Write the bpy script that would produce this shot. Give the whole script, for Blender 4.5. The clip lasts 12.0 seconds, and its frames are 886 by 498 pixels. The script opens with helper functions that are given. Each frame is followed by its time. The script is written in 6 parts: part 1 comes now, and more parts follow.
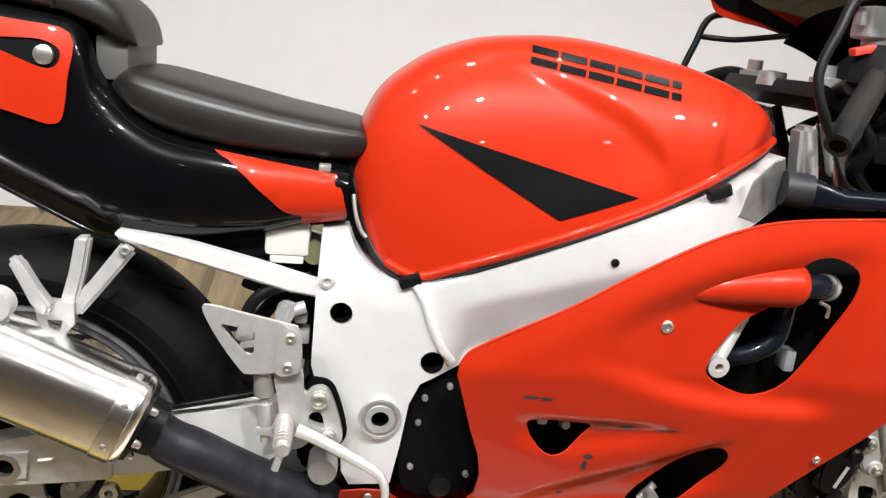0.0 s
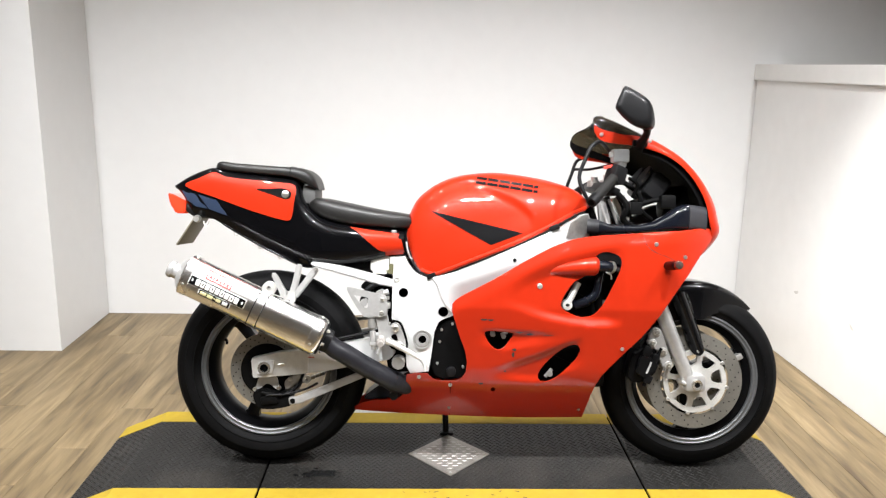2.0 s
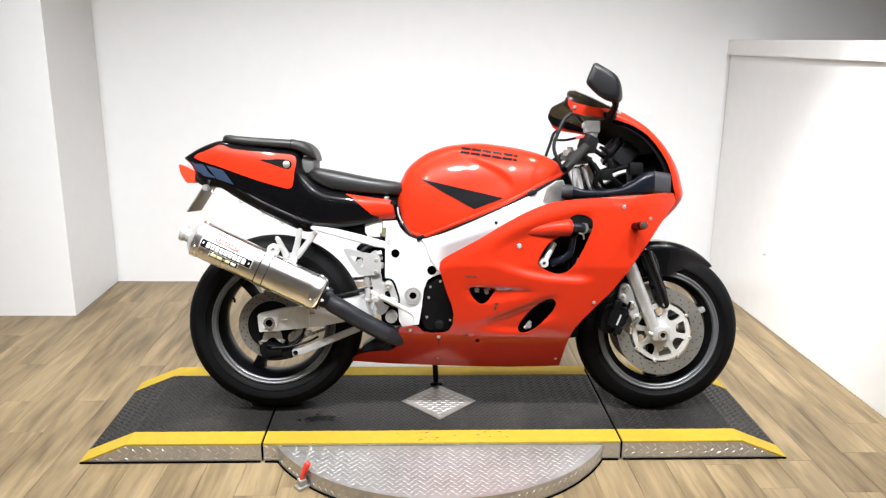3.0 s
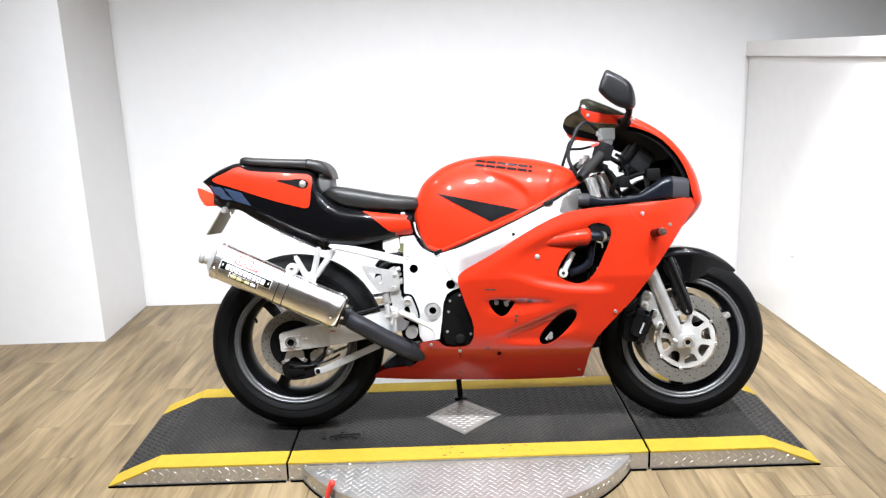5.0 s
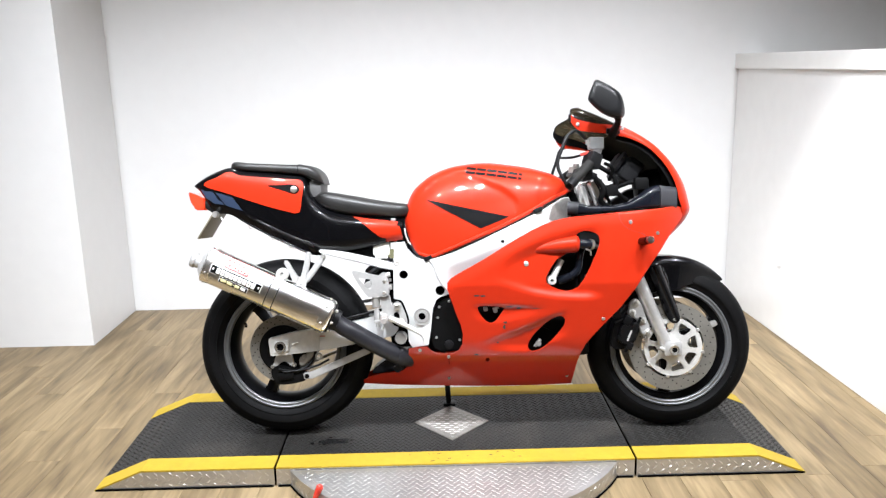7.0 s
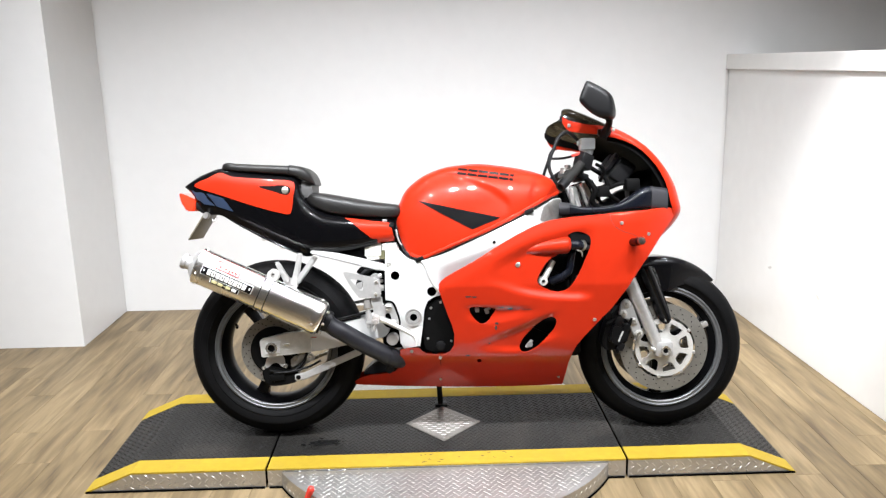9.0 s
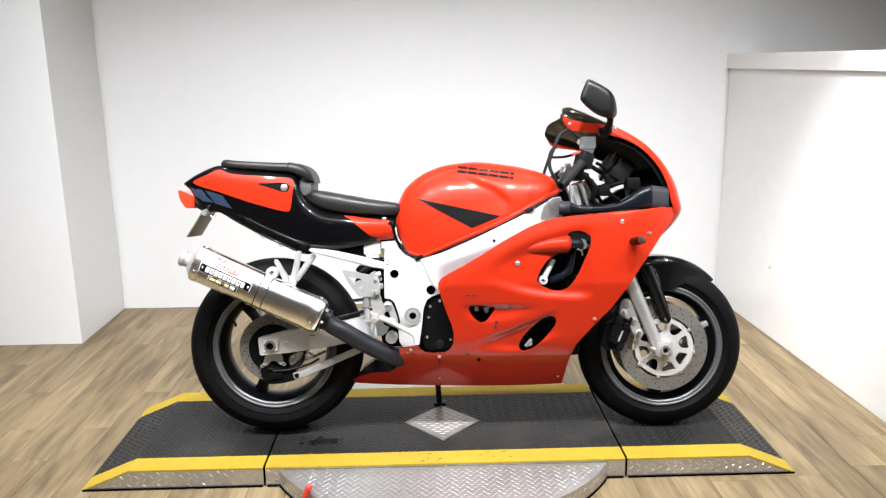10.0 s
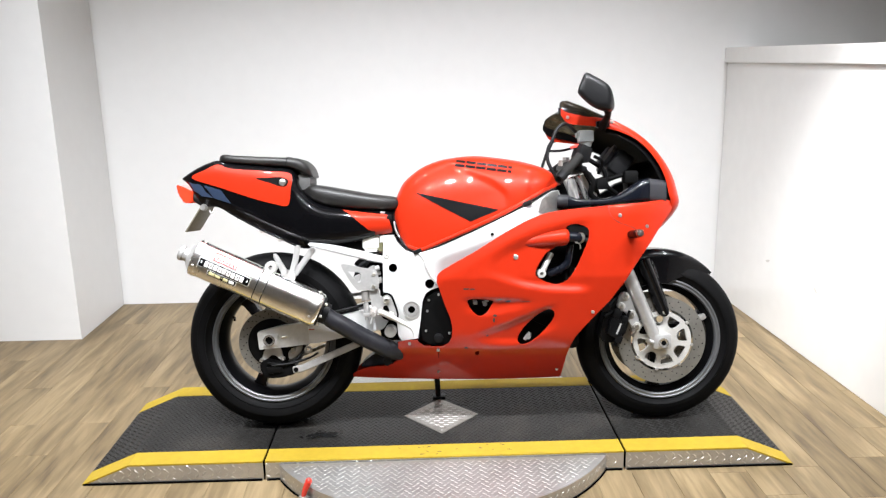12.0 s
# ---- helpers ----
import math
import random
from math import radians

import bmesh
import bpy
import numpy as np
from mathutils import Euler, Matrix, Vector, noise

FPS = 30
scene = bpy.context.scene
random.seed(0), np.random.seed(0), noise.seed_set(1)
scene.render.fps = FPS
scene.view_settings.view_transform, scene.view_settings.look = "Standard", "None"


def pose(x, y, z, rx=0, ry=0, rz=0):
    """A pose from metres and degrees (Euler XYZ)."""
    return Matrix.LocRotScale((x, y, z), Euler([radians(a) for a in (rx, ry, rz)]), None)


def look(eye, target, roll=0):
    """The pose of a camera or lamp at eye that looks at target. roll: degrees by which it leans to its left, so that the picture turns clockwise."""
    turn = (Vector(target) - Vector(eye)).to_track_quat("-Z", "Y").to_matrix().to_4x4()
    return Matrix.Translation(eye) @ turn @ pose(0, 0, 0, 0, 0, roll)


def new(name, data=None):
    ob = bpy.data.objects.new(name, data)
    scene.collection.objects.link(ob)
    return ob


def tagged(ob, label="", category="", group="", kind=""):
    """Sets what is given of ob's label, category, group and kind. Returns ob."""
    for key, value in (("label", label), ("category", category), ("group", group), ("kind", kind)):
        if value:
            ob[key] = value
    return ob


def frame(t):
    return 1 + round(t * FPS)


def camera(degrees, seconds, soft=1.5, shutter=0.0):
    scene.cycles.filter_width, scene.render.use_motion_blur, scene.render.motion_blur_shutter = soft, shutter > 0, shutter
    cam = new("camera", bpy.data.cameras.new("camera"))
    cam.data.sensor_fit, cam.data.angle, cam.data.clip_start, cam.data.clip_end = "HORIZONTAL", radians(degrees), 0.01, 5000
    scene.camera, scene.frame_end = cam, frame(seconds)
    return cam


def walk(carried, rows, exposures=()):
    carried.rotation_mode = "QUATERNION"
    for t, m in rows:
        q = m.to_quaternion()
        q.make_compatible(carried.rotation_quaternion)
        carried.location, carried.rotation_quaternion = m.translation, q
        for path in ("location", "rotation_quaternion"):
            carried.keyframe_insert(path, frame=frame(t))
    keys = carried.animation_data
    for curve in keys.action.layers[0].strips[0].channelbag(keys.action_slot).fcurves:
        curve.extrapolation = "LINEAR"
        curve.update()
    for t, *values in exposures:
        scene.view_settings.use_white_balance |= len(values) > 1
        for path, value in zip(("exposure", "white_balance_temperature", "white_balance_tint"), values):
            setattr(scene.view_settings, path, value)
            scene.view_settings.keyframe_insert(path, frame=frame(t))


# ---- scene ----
cam = camera(58.5, 12.0, soft=1.3)
PATH = [
    (0, (-0.188, -1.01, 1.214), (0.109, 0.783, 0.377), 7.1),
    (0.2, (-0.195, -1.138, 1.269), (0.125, 0.615, 0.36), 7.2),
    (0.5, (-0.195, -1.386, 1.291), (0.006, 0.463, 0.556), 2.4),
    (0.7, (-0.168, -1.556, 1.302), (-0.019, 0.327, 0.642), 2.1),
    (1, (-0.117, -1.809, 1.331), (0.055, 0.08, 0.697), 1.9),
    (1.2, (-0.102, -1.974, 1.34), (0.013, -0.069, 0.739), -0.1),
    (1.5, (-0.125, -2.189, 1.345), (0.065, -0.28, 0.778), 0.5),
    (1.7, (-0.131, -2.312, 1.377), (0.033, -0.395, 0.829), -0.2),
    (2, (-0.114, -2.497, 1.382), (-0.052, -0.55, 0.927), 1.1),
    (2.2, (-0.09, -2.596, 1.377), (-0.036, -0.662, 0.87), 1.1),
    (2.5, (-0.069, -2.7, 1.384), (-0.015, -0.766, 0.877), 1.1),
    (3, (-0.096, -2.747, 1.399), (-0.022, -0.815, 0.885), 0.7),
    (3.2, (-0.091, -2.736, 1.413), (-0.028, -0.809, 0.881), -0.1),
    (5, (-0.054, -2.743, 1.394), (-0.055, -0.8, 0.917), -1.9),
    (5.5, (-0.051, -2.746, 1.39), (-0.046, -0.804, 0.911), -1.6),
    (6, (-0.046, -2.751, 1.39), (-0.028, -0.807, 0.917), -1.6),
    (6.5, (-0.051, -2.757, 1.389), (-0.033, -0.811, 0.927), -1.3),
    (8.5, (-0.045, -2.769, 1.393), (-0.013, -0.82, 0.942), -1.0),
    (9, (-0.045, -2.76, 1.395), (-0.005, -0.813, 0.937), -1.1),
    (9.5, (-0.05, -2.758, 1.391), (-0.008, -0.812, 0.932), -1.0),
    (10, (-0.049, -2.749, 1.391), (-0.005, -0.803, 0.93), -0.8),
    (10.5, (-0.044, -2.747, 1.387), (0.005, -0.803, 0.917), -0.9),
    (11, (-0.046, -2.753, 1.385), (0.0, -0.812, 0.904), -1.2),
    (11.5, (-0.047, -2.755, 1.388), (-0.005, -0.812, 0.915), -1.0),
    (12, (-0.047, -2.757, 1.384), (-0.001, -0.814, 0.914), -1.0),
]
walk(cam, [(t, look(eye, target, roll)) for t, eye, target, roll in PATH], exposures=[(0.0, -0.58, 6400, 10), (0.5, -0.42, 6450, 10), (1.0, -0.3, 6400, 10), (2.0, -0.12, 6300, 10), (3.2, 0.0, 6150, 10), (4.8, 0.12, 5950, 10), (6.5, 0.12, 5950, 10), (8.3, -0.06, 6100, 10), (12.0, -0.08, 6100, 10)])

# ---- world and lamps ----
world = bpy.data.worlds.new("world")
scene.world = world
world.use_nodes = True
world.node_tree.nodes["Background"].inputs[0].default_value = (0.9, 0.95, 1.0, 1)
world.node_tree.nodes["Background"].inputs[1].default_value = 0.015


def area_lamp(name, eye, target, power, size, size_y=0.0, colour=(1.0, 0.96, 0.9), shape="RECTANGLE", spread=180):
    data = bpy.data.lights.new(name, "AREA")
    data.energy, data.color, data.shape, data.size, data.spread = power, colour, shape, size, radians(spread)
    if size_y:
        data.size_y = size_y
    ob = new(name, data)
    ob.matrix_world = look(eye, target)
    return tagged(ob, kind="structure")


CEILING = 2.75
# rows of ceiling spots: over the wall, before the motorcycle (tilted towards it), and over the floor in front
# the front row is unseen, added to brighten the floor and reflections
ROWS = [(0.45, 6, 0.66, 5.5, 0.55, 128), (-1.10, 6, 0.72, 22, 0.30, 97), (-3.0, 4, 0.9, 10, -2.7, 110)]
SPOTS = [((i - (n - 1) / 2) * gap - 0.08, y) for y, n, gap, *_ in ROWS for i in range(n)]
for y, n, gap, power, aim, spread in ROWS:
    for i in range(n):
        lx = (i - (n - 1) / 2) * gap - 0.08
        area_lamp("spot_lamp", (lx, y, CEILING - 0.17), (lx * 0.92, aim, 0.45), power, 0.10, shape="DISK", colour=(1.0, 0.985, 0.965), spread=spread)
area_lamp("wall_spot_lamp", (0.75, -0.55, CEILING - 0.17), (1.7, 0.42, 0.68), 5, 0.07, shape="DISK", spread=34)


# ---- materials ----
def material(name, base, rough=0.5, metal=0.0, coat=0.0, vary=0.12, scale=14.0, bump=0.0, bump_scale=180.0, stain=0.0, stain_colour=(0.1, 0.08, 0.06),
             per_object=0.0, stretch=(1, 1, 1), coat_rough=0.05, gloss=0.5):
    m = bpy.data.materials.new(name)
    m.use_nodes = True
    nodes, links = m.node_tree.nodes, m.node_tree.links
    bsdf = nodes["Principled BSDF"]
    bsdf.inputs["Metallic"].default_value = metal
    bsdf.inputs["Specular IOR Level"].default_value = gloss
    bsdf.inputs["Coat Weight"].default_value = coat
    bsdf.inputs["Coat Roughness"].default_value = coat_rough
    coords = nodes.new("ShaderNodeTexCoord")
    mapping = nodes.new("ShaderNodeMapping")
    mapping.inputs["Scale"].default_value = stretch
    links.new(coords.outputs["Object"], mapping.inputs[0])

    def noise_node(s, detail=4.0):
        n = nodes.new("ShaderNodeTexNoise")
        n.inputs["Scale"].default_value, n.inputs["Detail"].default_value = s, detail
        links.new(mapping.outputs[0], n.inputs["Vector"])
        return n

    coarse, fine = noise_node(scale * 0.25), noise_node(scale * 4)
    add = nodes.new("ShaderNodeMath")
    add.operation = "ADD"
    links.new(coarse.outputs["Fac"], add.inputs[0])
    links.new(fine.outputs["Fac"], add.inputs[1])
    ramp = nodes.new("ShaderNodeMapRange")
    ramp.inputs["From Min"].default_value, ramp.inputs["From Max"].default_value = 0.6, 1.4
    ramp.inputs["To Min"].default_value, ramp.inputs["To Max"].default_value = 1 - vary, 1 + vary
    links.new(add.outputs[0], ramp.inputs["Value"])
    factor = ramp.outputs[0]
    if per_object:
        info = nodes.new("ShaderNodeObjectInfo")
        spread = nodes.new("ShaderNodeMapRange")
        spread.inputs["To Min"].default_value, spread.inputs["To Max"].default_value = 1 - per_object, 1 + per_object
        links.new(info.outputs["Random"], spread.inputs["Value"])
        times = nodes.new("ShaderNodeMath")
        times.operation = "MULTIPLY"
        links.new(factor, times.inputs[0])
        links.new(spread.outputs[0], times.inputs[1])
        factor = times.outputs[0]
    colour = nodes.new("ShaderNodeVectorMath")
    colour.operation = "SCALE"
    colour.inputs[0].default_value = base
    links.new(factor, colour.inputs["Scale"])
    out = colour.outputs[0]
    if stain:
        spots = noise_node(scale * 0.6, 8.0)
        edge = nodes.new("ShaderNodeMapRange")
        edge.inputs["From Min"].default_value, edge.inputs["From Max"].default_value = 0.54, 0.72
        edge.inputs["To Max"].default_value = stain
        links.new(spots.outputs["Fac"], edge.inputs["Value"])
        mix = nodes.new("ShaderNodeMix")
        mix.data_type = "RGBA"
        links.new(edge.outputs[0], mix.inputs["Factor"])
        links.new(out, mix.inputs["A"])
        mix.inputs["B"].default_value = (*stain_colour, 1)
        out = mix.outputs["Result"]
    links.new(out, bsdf.inputs["Base Color"])
    r = nodes.new("ShaderNodeMapRange")
    r.inputs["From Min"].default_value, r.inputs["From Max"].default_value = 0.3, 0.7
    r.inputs["To Min"].default_value, r.inputs["To Max"].default_value = max(rough - 0.06, 0.02), min(rough + 0.08, 1)
    links.new(coarse.outputs["Fac"], r.inputs["Value"])
    links.new(r.outputs[0], bsdf.inputs["Roughness"])
    if bump:
        b = nodes.new("ShaderNodeBump")
        b.inputs["Strength"].default_value, b.inputs["Distance"].default_value = bump, 0.002
        relief = noise_node(bump_scale, 3.0)
        links.new(relief.outputs["Fac"], b.inputs["Height"])
        links.new(b.outputs[0], bsdf.inputs["Normal"])
    return m


def wood_material():
    m = bpy.data.materials.new("floor_wood")
    m.use_nodes = True
    nodes, links = m.node_tree.nodes, m.node_tree.links
    bsdf = nodes["Principled BSDF"]
    coords, info = nodes.new("ShaderNodeTexCoord"), nodes.new("ShaderNodeObjectInfo")
    shift = nodes.new("ShaderNodeVectorMath")
    shift.operation = "SCALE"
    shift.inputs[0].default_value = (31, 17, 5)
    links.new(info.outputs["Random"], shift.inputs["Scale"])
    moved = nodes.new("ShaderNodeVectorMath")
    links.new(coords.outputs["Object"], moved.inputs[0])
    links.new(shift.outputs[0], moved.inputs[1])

    def grain(sx, sy, scale, detail):
        mp = nodes.new("ShaderNodeMapping")
        mp.inputs["Scale"].default_value = (sx, sy, 1)
        links.new(moved.outputs[0], mp.inputs[0])
        n = nodes.new("ShaderNodeTexNoise")
        n.inputs["Scale"].default_value, n.inputs["Detail"].default_value = scale, detail
        n.inputs["Distortion"].default_value = 0.6
        links.new(mp.outputs[0], n.inputs["Vector"])
        return n

    broad, thin = grain(10, 1.6, 1.0, 8), grain(45, 3.5, 1.0, 8)
    mix = nodes.new("ShaderNodeMix")
    mix.inputs["Factor"].default_value = 0.40
    links.new(broad.outputs["Fac"], mix.inputs["A"])
    links.new(thin.outputs["Fac"], mix.inputs["B"])
    ramp = nodes.new("ShaderNodeValToRGB")
    e = ramp.color_ramp.elements
    e[0].position, e[0].color = 0.34, (0.082, 0.058, 0.031, 1)
    e[1].position, e[1].color = 0.64, (0.260, 0.194, 0.106, 1)
    mid = e.new(0.47)
    mid.color = (0.156, 0.113, 0.059, 1)
    links.new(mix.outputs["Result"], ramp.inputs["Fac"])
    tone = nodes.new("ShaderNodeMapRange")
    tone.inputs["To Min"].default_value, tone.inputs["To Max"].default_value = 0.92, 1.06
    links.new(info.outputs["Random"], tone.inputs["Value"])
    scaled = nodes.new("ShaderNodeVectorMath")
    scaled.operation = "SCALE"
    links.new(ramp.outputs[0], scaled.inputs[0])
    links.new(tone.outputs[0], scaled.inputs["Scale"])
    links.new(scaled.outputs[0], bsdf.inputs["Base Color"])
    bsdf.inputs["Roughness"].default_value = 0.45
    bsdf.inputs["Specular IOR Level"].default_value = 0.3
    b = nodes.new("ShaderNodeBump")
    b.inputs["Strength"].default_value, b.inputs["Distance"].default_value = 0.15, 0.001
    links.new(thin.outputs["Fac"], b.inputs["Height"])
    links.new(b.outputs[0], bsdf.inputs["Normal"])
    return m


def smoke_acrylic():
    m = bpy.data.materials.new("smoke_acrylic")
    m.use_nodes = True
    bsdf = m.node_tree.nodes["Principled BSDF"]
    bsdf.inputs["Base Color"].default_value = (0.07, 0.056, 0.034, 1)
    bsdf.inputs["Roughness"].default_value = 0.08
    bsdf.inputs["Transmission Weight"].default_value = 0.9
    bsdf.inputs["IOR"].default_value = 1.4
    bsdf.inputs["Specular IOR Level"].default_value = 0.2
    return m


def lens_material(name, colour, glow=0.0):
    m = bpy.data.materials.new(name)
    m.use_nodes = True
    bsdf = m.node_tree.nodes["Principled BSDF"]
    bsdf.inputs["Base Color"].default_value = (*colour, 1)
    bsdf.inputs["Roughness"].default_value = 0.12
    bsdf.inputs["Coat Weight"].default_value = 1.0
    bsdf.inputs["Subsurface Weight"].default_value = 0.3
    bsdf.inputs["Subsurface Radius"].default_value = (0.02, 0.004, 0.002)
    if glow:
        bsdf.inputs["Emission Color"].default_value = (1, 0.12, 0.03, 1)
        bsdf.inputs["Emission Strength"].default_value = glow
    return m


WALL = material("white_wall_paint", (0.67, 0.668, 0.662), 0.38, vary=0.025, scale=3, bump=0.08, bump_scale=220)
# same white paint as WALL, base raised to lift the partition's grazing light
GLOSS_WALL = material("white_gloss_wall_paint", (0.80, 0.798, 0.79), 0.20, vary=0.03, scale=3, bump=0.04, bump_scale=30)
TRIM = material("white_trim_paint", (0.82, 0.815, 0.80), 0.35, vary=0.03, scale=5)
CEIL = material("ceiling_paint", (0.66, 0.655, 0.645), 0.8, vary=0.04, scale=3)
TAN_WALL = material("tan_wall_paint", (0.34, 0.315, 0.285), 0.7, vary=0.06, scale=3)
WOOD = wood_material()
JOINT = material("floor_joint", (0.13, 0.095, 0.054), 0.8)
MAT_RUBBER = material("black_rubber_mat", (0.0115, 0.0108, 0.0098), 0.44, gloss=0.26, vary=0.3, scale=9, bump=0.25, bump_scale=300, stain=0.6, stain_colour=(0.032, 0.028, 0.024))
YELLOW = material("yellow_safety_paint", (0.34, 0.238, 0.022), 0.6, gloss=0.15, vary=0.12, scale=12, stain=0.35, stain_colour=(0.28, 0.2, 0.05), bump=0.2)
LUG = material("bright_tread_lug", (0.64, 0.63, 0.61), 0.36, metal=0.95, vary=0.1, scale=30)
TREAD = material("aluminium_tread_plate", (0.50, 0.49, 0.475), 0.38, metal=0.85, vary=0.14, scale=10, bump=0.15, stain=0.25, stain_colour=(0.35, 0.31, 0.27))
DIRTY_TREAD = material("dirty_tread_plate", (0.30, 0.285, 0.26), 0.42, metal=0.8, vary=0.25, scale=30, bump=0.2, stain=0.6, stain_colour=(0.12, 0.10, 0.085))
# near-black that stands in for the shade inside gaps, bores and holes
DARK_GAP = material("dark_gap", (0.004, 0.004, 0.004), 0.9, gloss=0.0)
OIL = material("oil_stain", (0.006, 0.006, 0.006), 0.25, vary=0.2, scale=30)
RED = material("red_paint", (0.37, 0.0185, 0.0042), 0.38, gloss=0.10, metal=0.04, coat=0.32, coat_rough=0.03, vary=0.05, scale=8, bump=0.03, bump_scale=900)
BLACK = material("black_gloss_plastic", (0.0018, 0.0018, 0.0022), 0.22, coat=0.28, coat_rough=0.03, gloss=0.06, vary=0.15, scale=10)
BLACK_DECAL = material("black_decal", (0.0035, 0.0035, 0.004), 0.3, gloss=0.10, coat=0.0, vary=0.2, scale=10)
GREY_DECAL = material("blue_grey_decal", (0.020, 0.032, 0.062), 0.3, coat=0.4, vary=0.1)
SATIN = material("black_satin_plastic", (0.0035, 0.0035, 0.004), 0.45, gloss=0.2, vary=0.2, scale=16, bump=0.12)
VINYL = material("black_seat_vinyl", (0.0075, 0.0071, 0.0067), 0.40, gloss=0.45, vary=0.22, scale=9, bump=0.08, bump_scale=700, stain=0.4, stain_colour=(0.035, 0.030, 0.025))
SEAT_GREY = material("grey_seat_plastic", (0.06, 0.059, 0.058), 0.5, vary=0.1)
RUBBER = material("tyre_rubber", (0.0022, 0.0022, 0.0024), 0.62, gloss=0.08, vary=0.25, scale=18, bump=0.25, bump_scale=260, stain=0.25, stain_colour=(0.014, 0.013, 0.012))
RIM_BLACK = material("black_rim_paint", (0.003, 0.003, 0.0035), 0.35, coat=0.1, gloss=0.1, vary=0.2)
RIM_LIP = material("grey_rim_lip", (0.10, 0.103, 0.107), 0.4, metal=0.6, vary=0.15, scale=20)
SILVER = material("silver_frame_paint", (0.72, 0.72, 0.715), 0.38, metal=0.42, coat=0.3, vary=0.05, scale=8, bump=0.05, bump_scale=500)
ALLOY = material("cast_alloy", (0.66, 0.65, 0.62), 0.36, metal=0.55, vary=0.12, scale=20, bump=0.12, bump_scale=300)
DULL_ALLOY = material("dull_alloy", (0.42, 0.41, 0.39), 0.42, metal=0.75, vary=0.18, scale=24, bump=0.15)
CHROME = material("polished_steel", (0.90, 0.895, 0.885), 0.17, metal=1.0, vary=0.05, scale=10, bump=0.04, bump_scale=60)
BRUSHED = material("brushed_steel", (0.90, 0.895, 0.875), 0.235, metal=1.0, vary=0.07, scale=14, bump=0.06, bump_scale=240)
BRACKET = material("bracket_alloy", (0.50, 0.495, 0.485), 0.36, metal=0.6, vary=0.12, scale=20, bump=0.1, bump_scale=300)
WORN_PEG = material("worn_footrest_alloy", (0.46, 0.43, 0.405), 0.42, metal=0.5, vary=0.25, scale=40, bump=0.3)
DISC_STEEL = material("brake_disc_steel", (0.26, 0.25, 0.225), 0.36, metal=0.75, vary=0.12, scale=30)
PIPE_BLACK = material("black_pipe_paint", (0.012, 0.012, 0.015), 0.45, gloss=0.25, vary=0.3, scale=18, bump=0.2, stain=0.5, stain_colour=(0.030, 0.029, 0.031))
ENGINE = material("black_engine_paint", (0.0025, 0.0025, 0.0025), 0.6, gloss=0.07, vary=0.3, scale=20, bump=0.2)
GLOSS_BLACK = material("wet_gloss_black", (0.0025, 0.0025, 0.003), 0.2, coat=0.45, coat_rough=0.03, gloss=0.15, vary=0.1, scale=10)
MIRROR_SHELL = material("black_mirror_shell", (0.004, 0.004, 0.0045), 0.4, coat=0.2, coat_rough=0.2, gloss=0.2, vary=0.2, scale=20, bump=0.1)
SMOKE = smoke_acrylic()
DUCT = material("dark_duct_plastic", (0.0045, 0.0055, 0.009), 0.26, coat=0.3, gloss=0.2, vary=0.15)
DUCT_GREY = material("grey_duct_plastic", (0.022, 0.022, 0.026), 0.5, vary=0.1)
GRIP = material("grip_rubber", (0.008, 0.0075, 0.0068), 0.6, gloss=0.22, vary=0.2, bump=0.4, bump_scale=500)
WHITE_PLASTIC = material("white_reservoir_plastic", (0.30, 0.31, 0.31), 0.4, vary=0.08)
BOTTLE = material("clear_bottle_plastic", (0.46, 0.46, 0.42), 0.4, vary=0.08)
OLIVE = material("olive_bottle_cap", (0.10, 0.095, 0.045), 0.5, vary=0.15)
PLATE_MAT = material("weathered_plate_metal", (0.17, 0.15, 0.105), 0.5, metal=0.3, vary=0.15)
RED_LENS = lens_material("red_lens", (0.75, 0.03, 0.012), 0.35)
SMOKE_LENS = lens_material("smoked_lens", (0.05, 0.035, 0.03))
LEVER_RED = material("red_lever_paint", (0.62, 0.035, 0.02), 0.4, coat=0.4, vary=0.08)
MARK_WHITE = material("white_marking", (0.75, 0.75, 0.72), 0.4, vary=0.05)
MARK_RED = material("red_marking", (0.50, 0.06, 0.055), 0.4, vary=0.08)
MARK_GOLD = material("gold_marking", (0.58, 0.52, 0.27), 0.4, vary=0.08)
GREY_BAR = material("grey_marking", (0.35, 0.35, 0.34), 0.4, vary=0.05)
SMUDGE = material("wall_smudge", (0.50, 0.49, 0.47), 0.5, vary=0.2, scale=40)
SCUFF = material("black_scuff", (0.02, 0.015, 0.013), 0.7, vary=0.3, scale=60)
BOLT = material("zinc_bolt", (0.62, 0.60, 0.55), 0.3, metal=0.9, vary=0.1)
LAMP_HOUSING = material("white_lamp_housing", (0.7, 0.7, 0.7), 0.4)


# ---- mesh helpers ----
def part(name, bm, mat, parent, label=""):
    """Links bm as one mesh under a thing or a part."""
    mesh = bpy.data.meshes.new(name)
    bm.to_mesh(mesh)
    bm.free()
    mesh.materials.append(mat)
    ob = new(name, mesh)
    ob.parent = parent
    return tagged(ob, label=label)


def thing(name, label, category, m=None, group="", kind=""):
    ob = new(name)
    ob.empty_display_size = 0.1
    if m is not None:
        ob.matrix_world = m
    return tagged(ob, label, category, group, kind)


def lone(name, bm, mat, label, category="", kind="", group="", m=None):
    ob = part(name, bm, mat, None)
    if m is not None:
        ob.matrix_world = m
    return tagged(ob, label, category, group, kind)


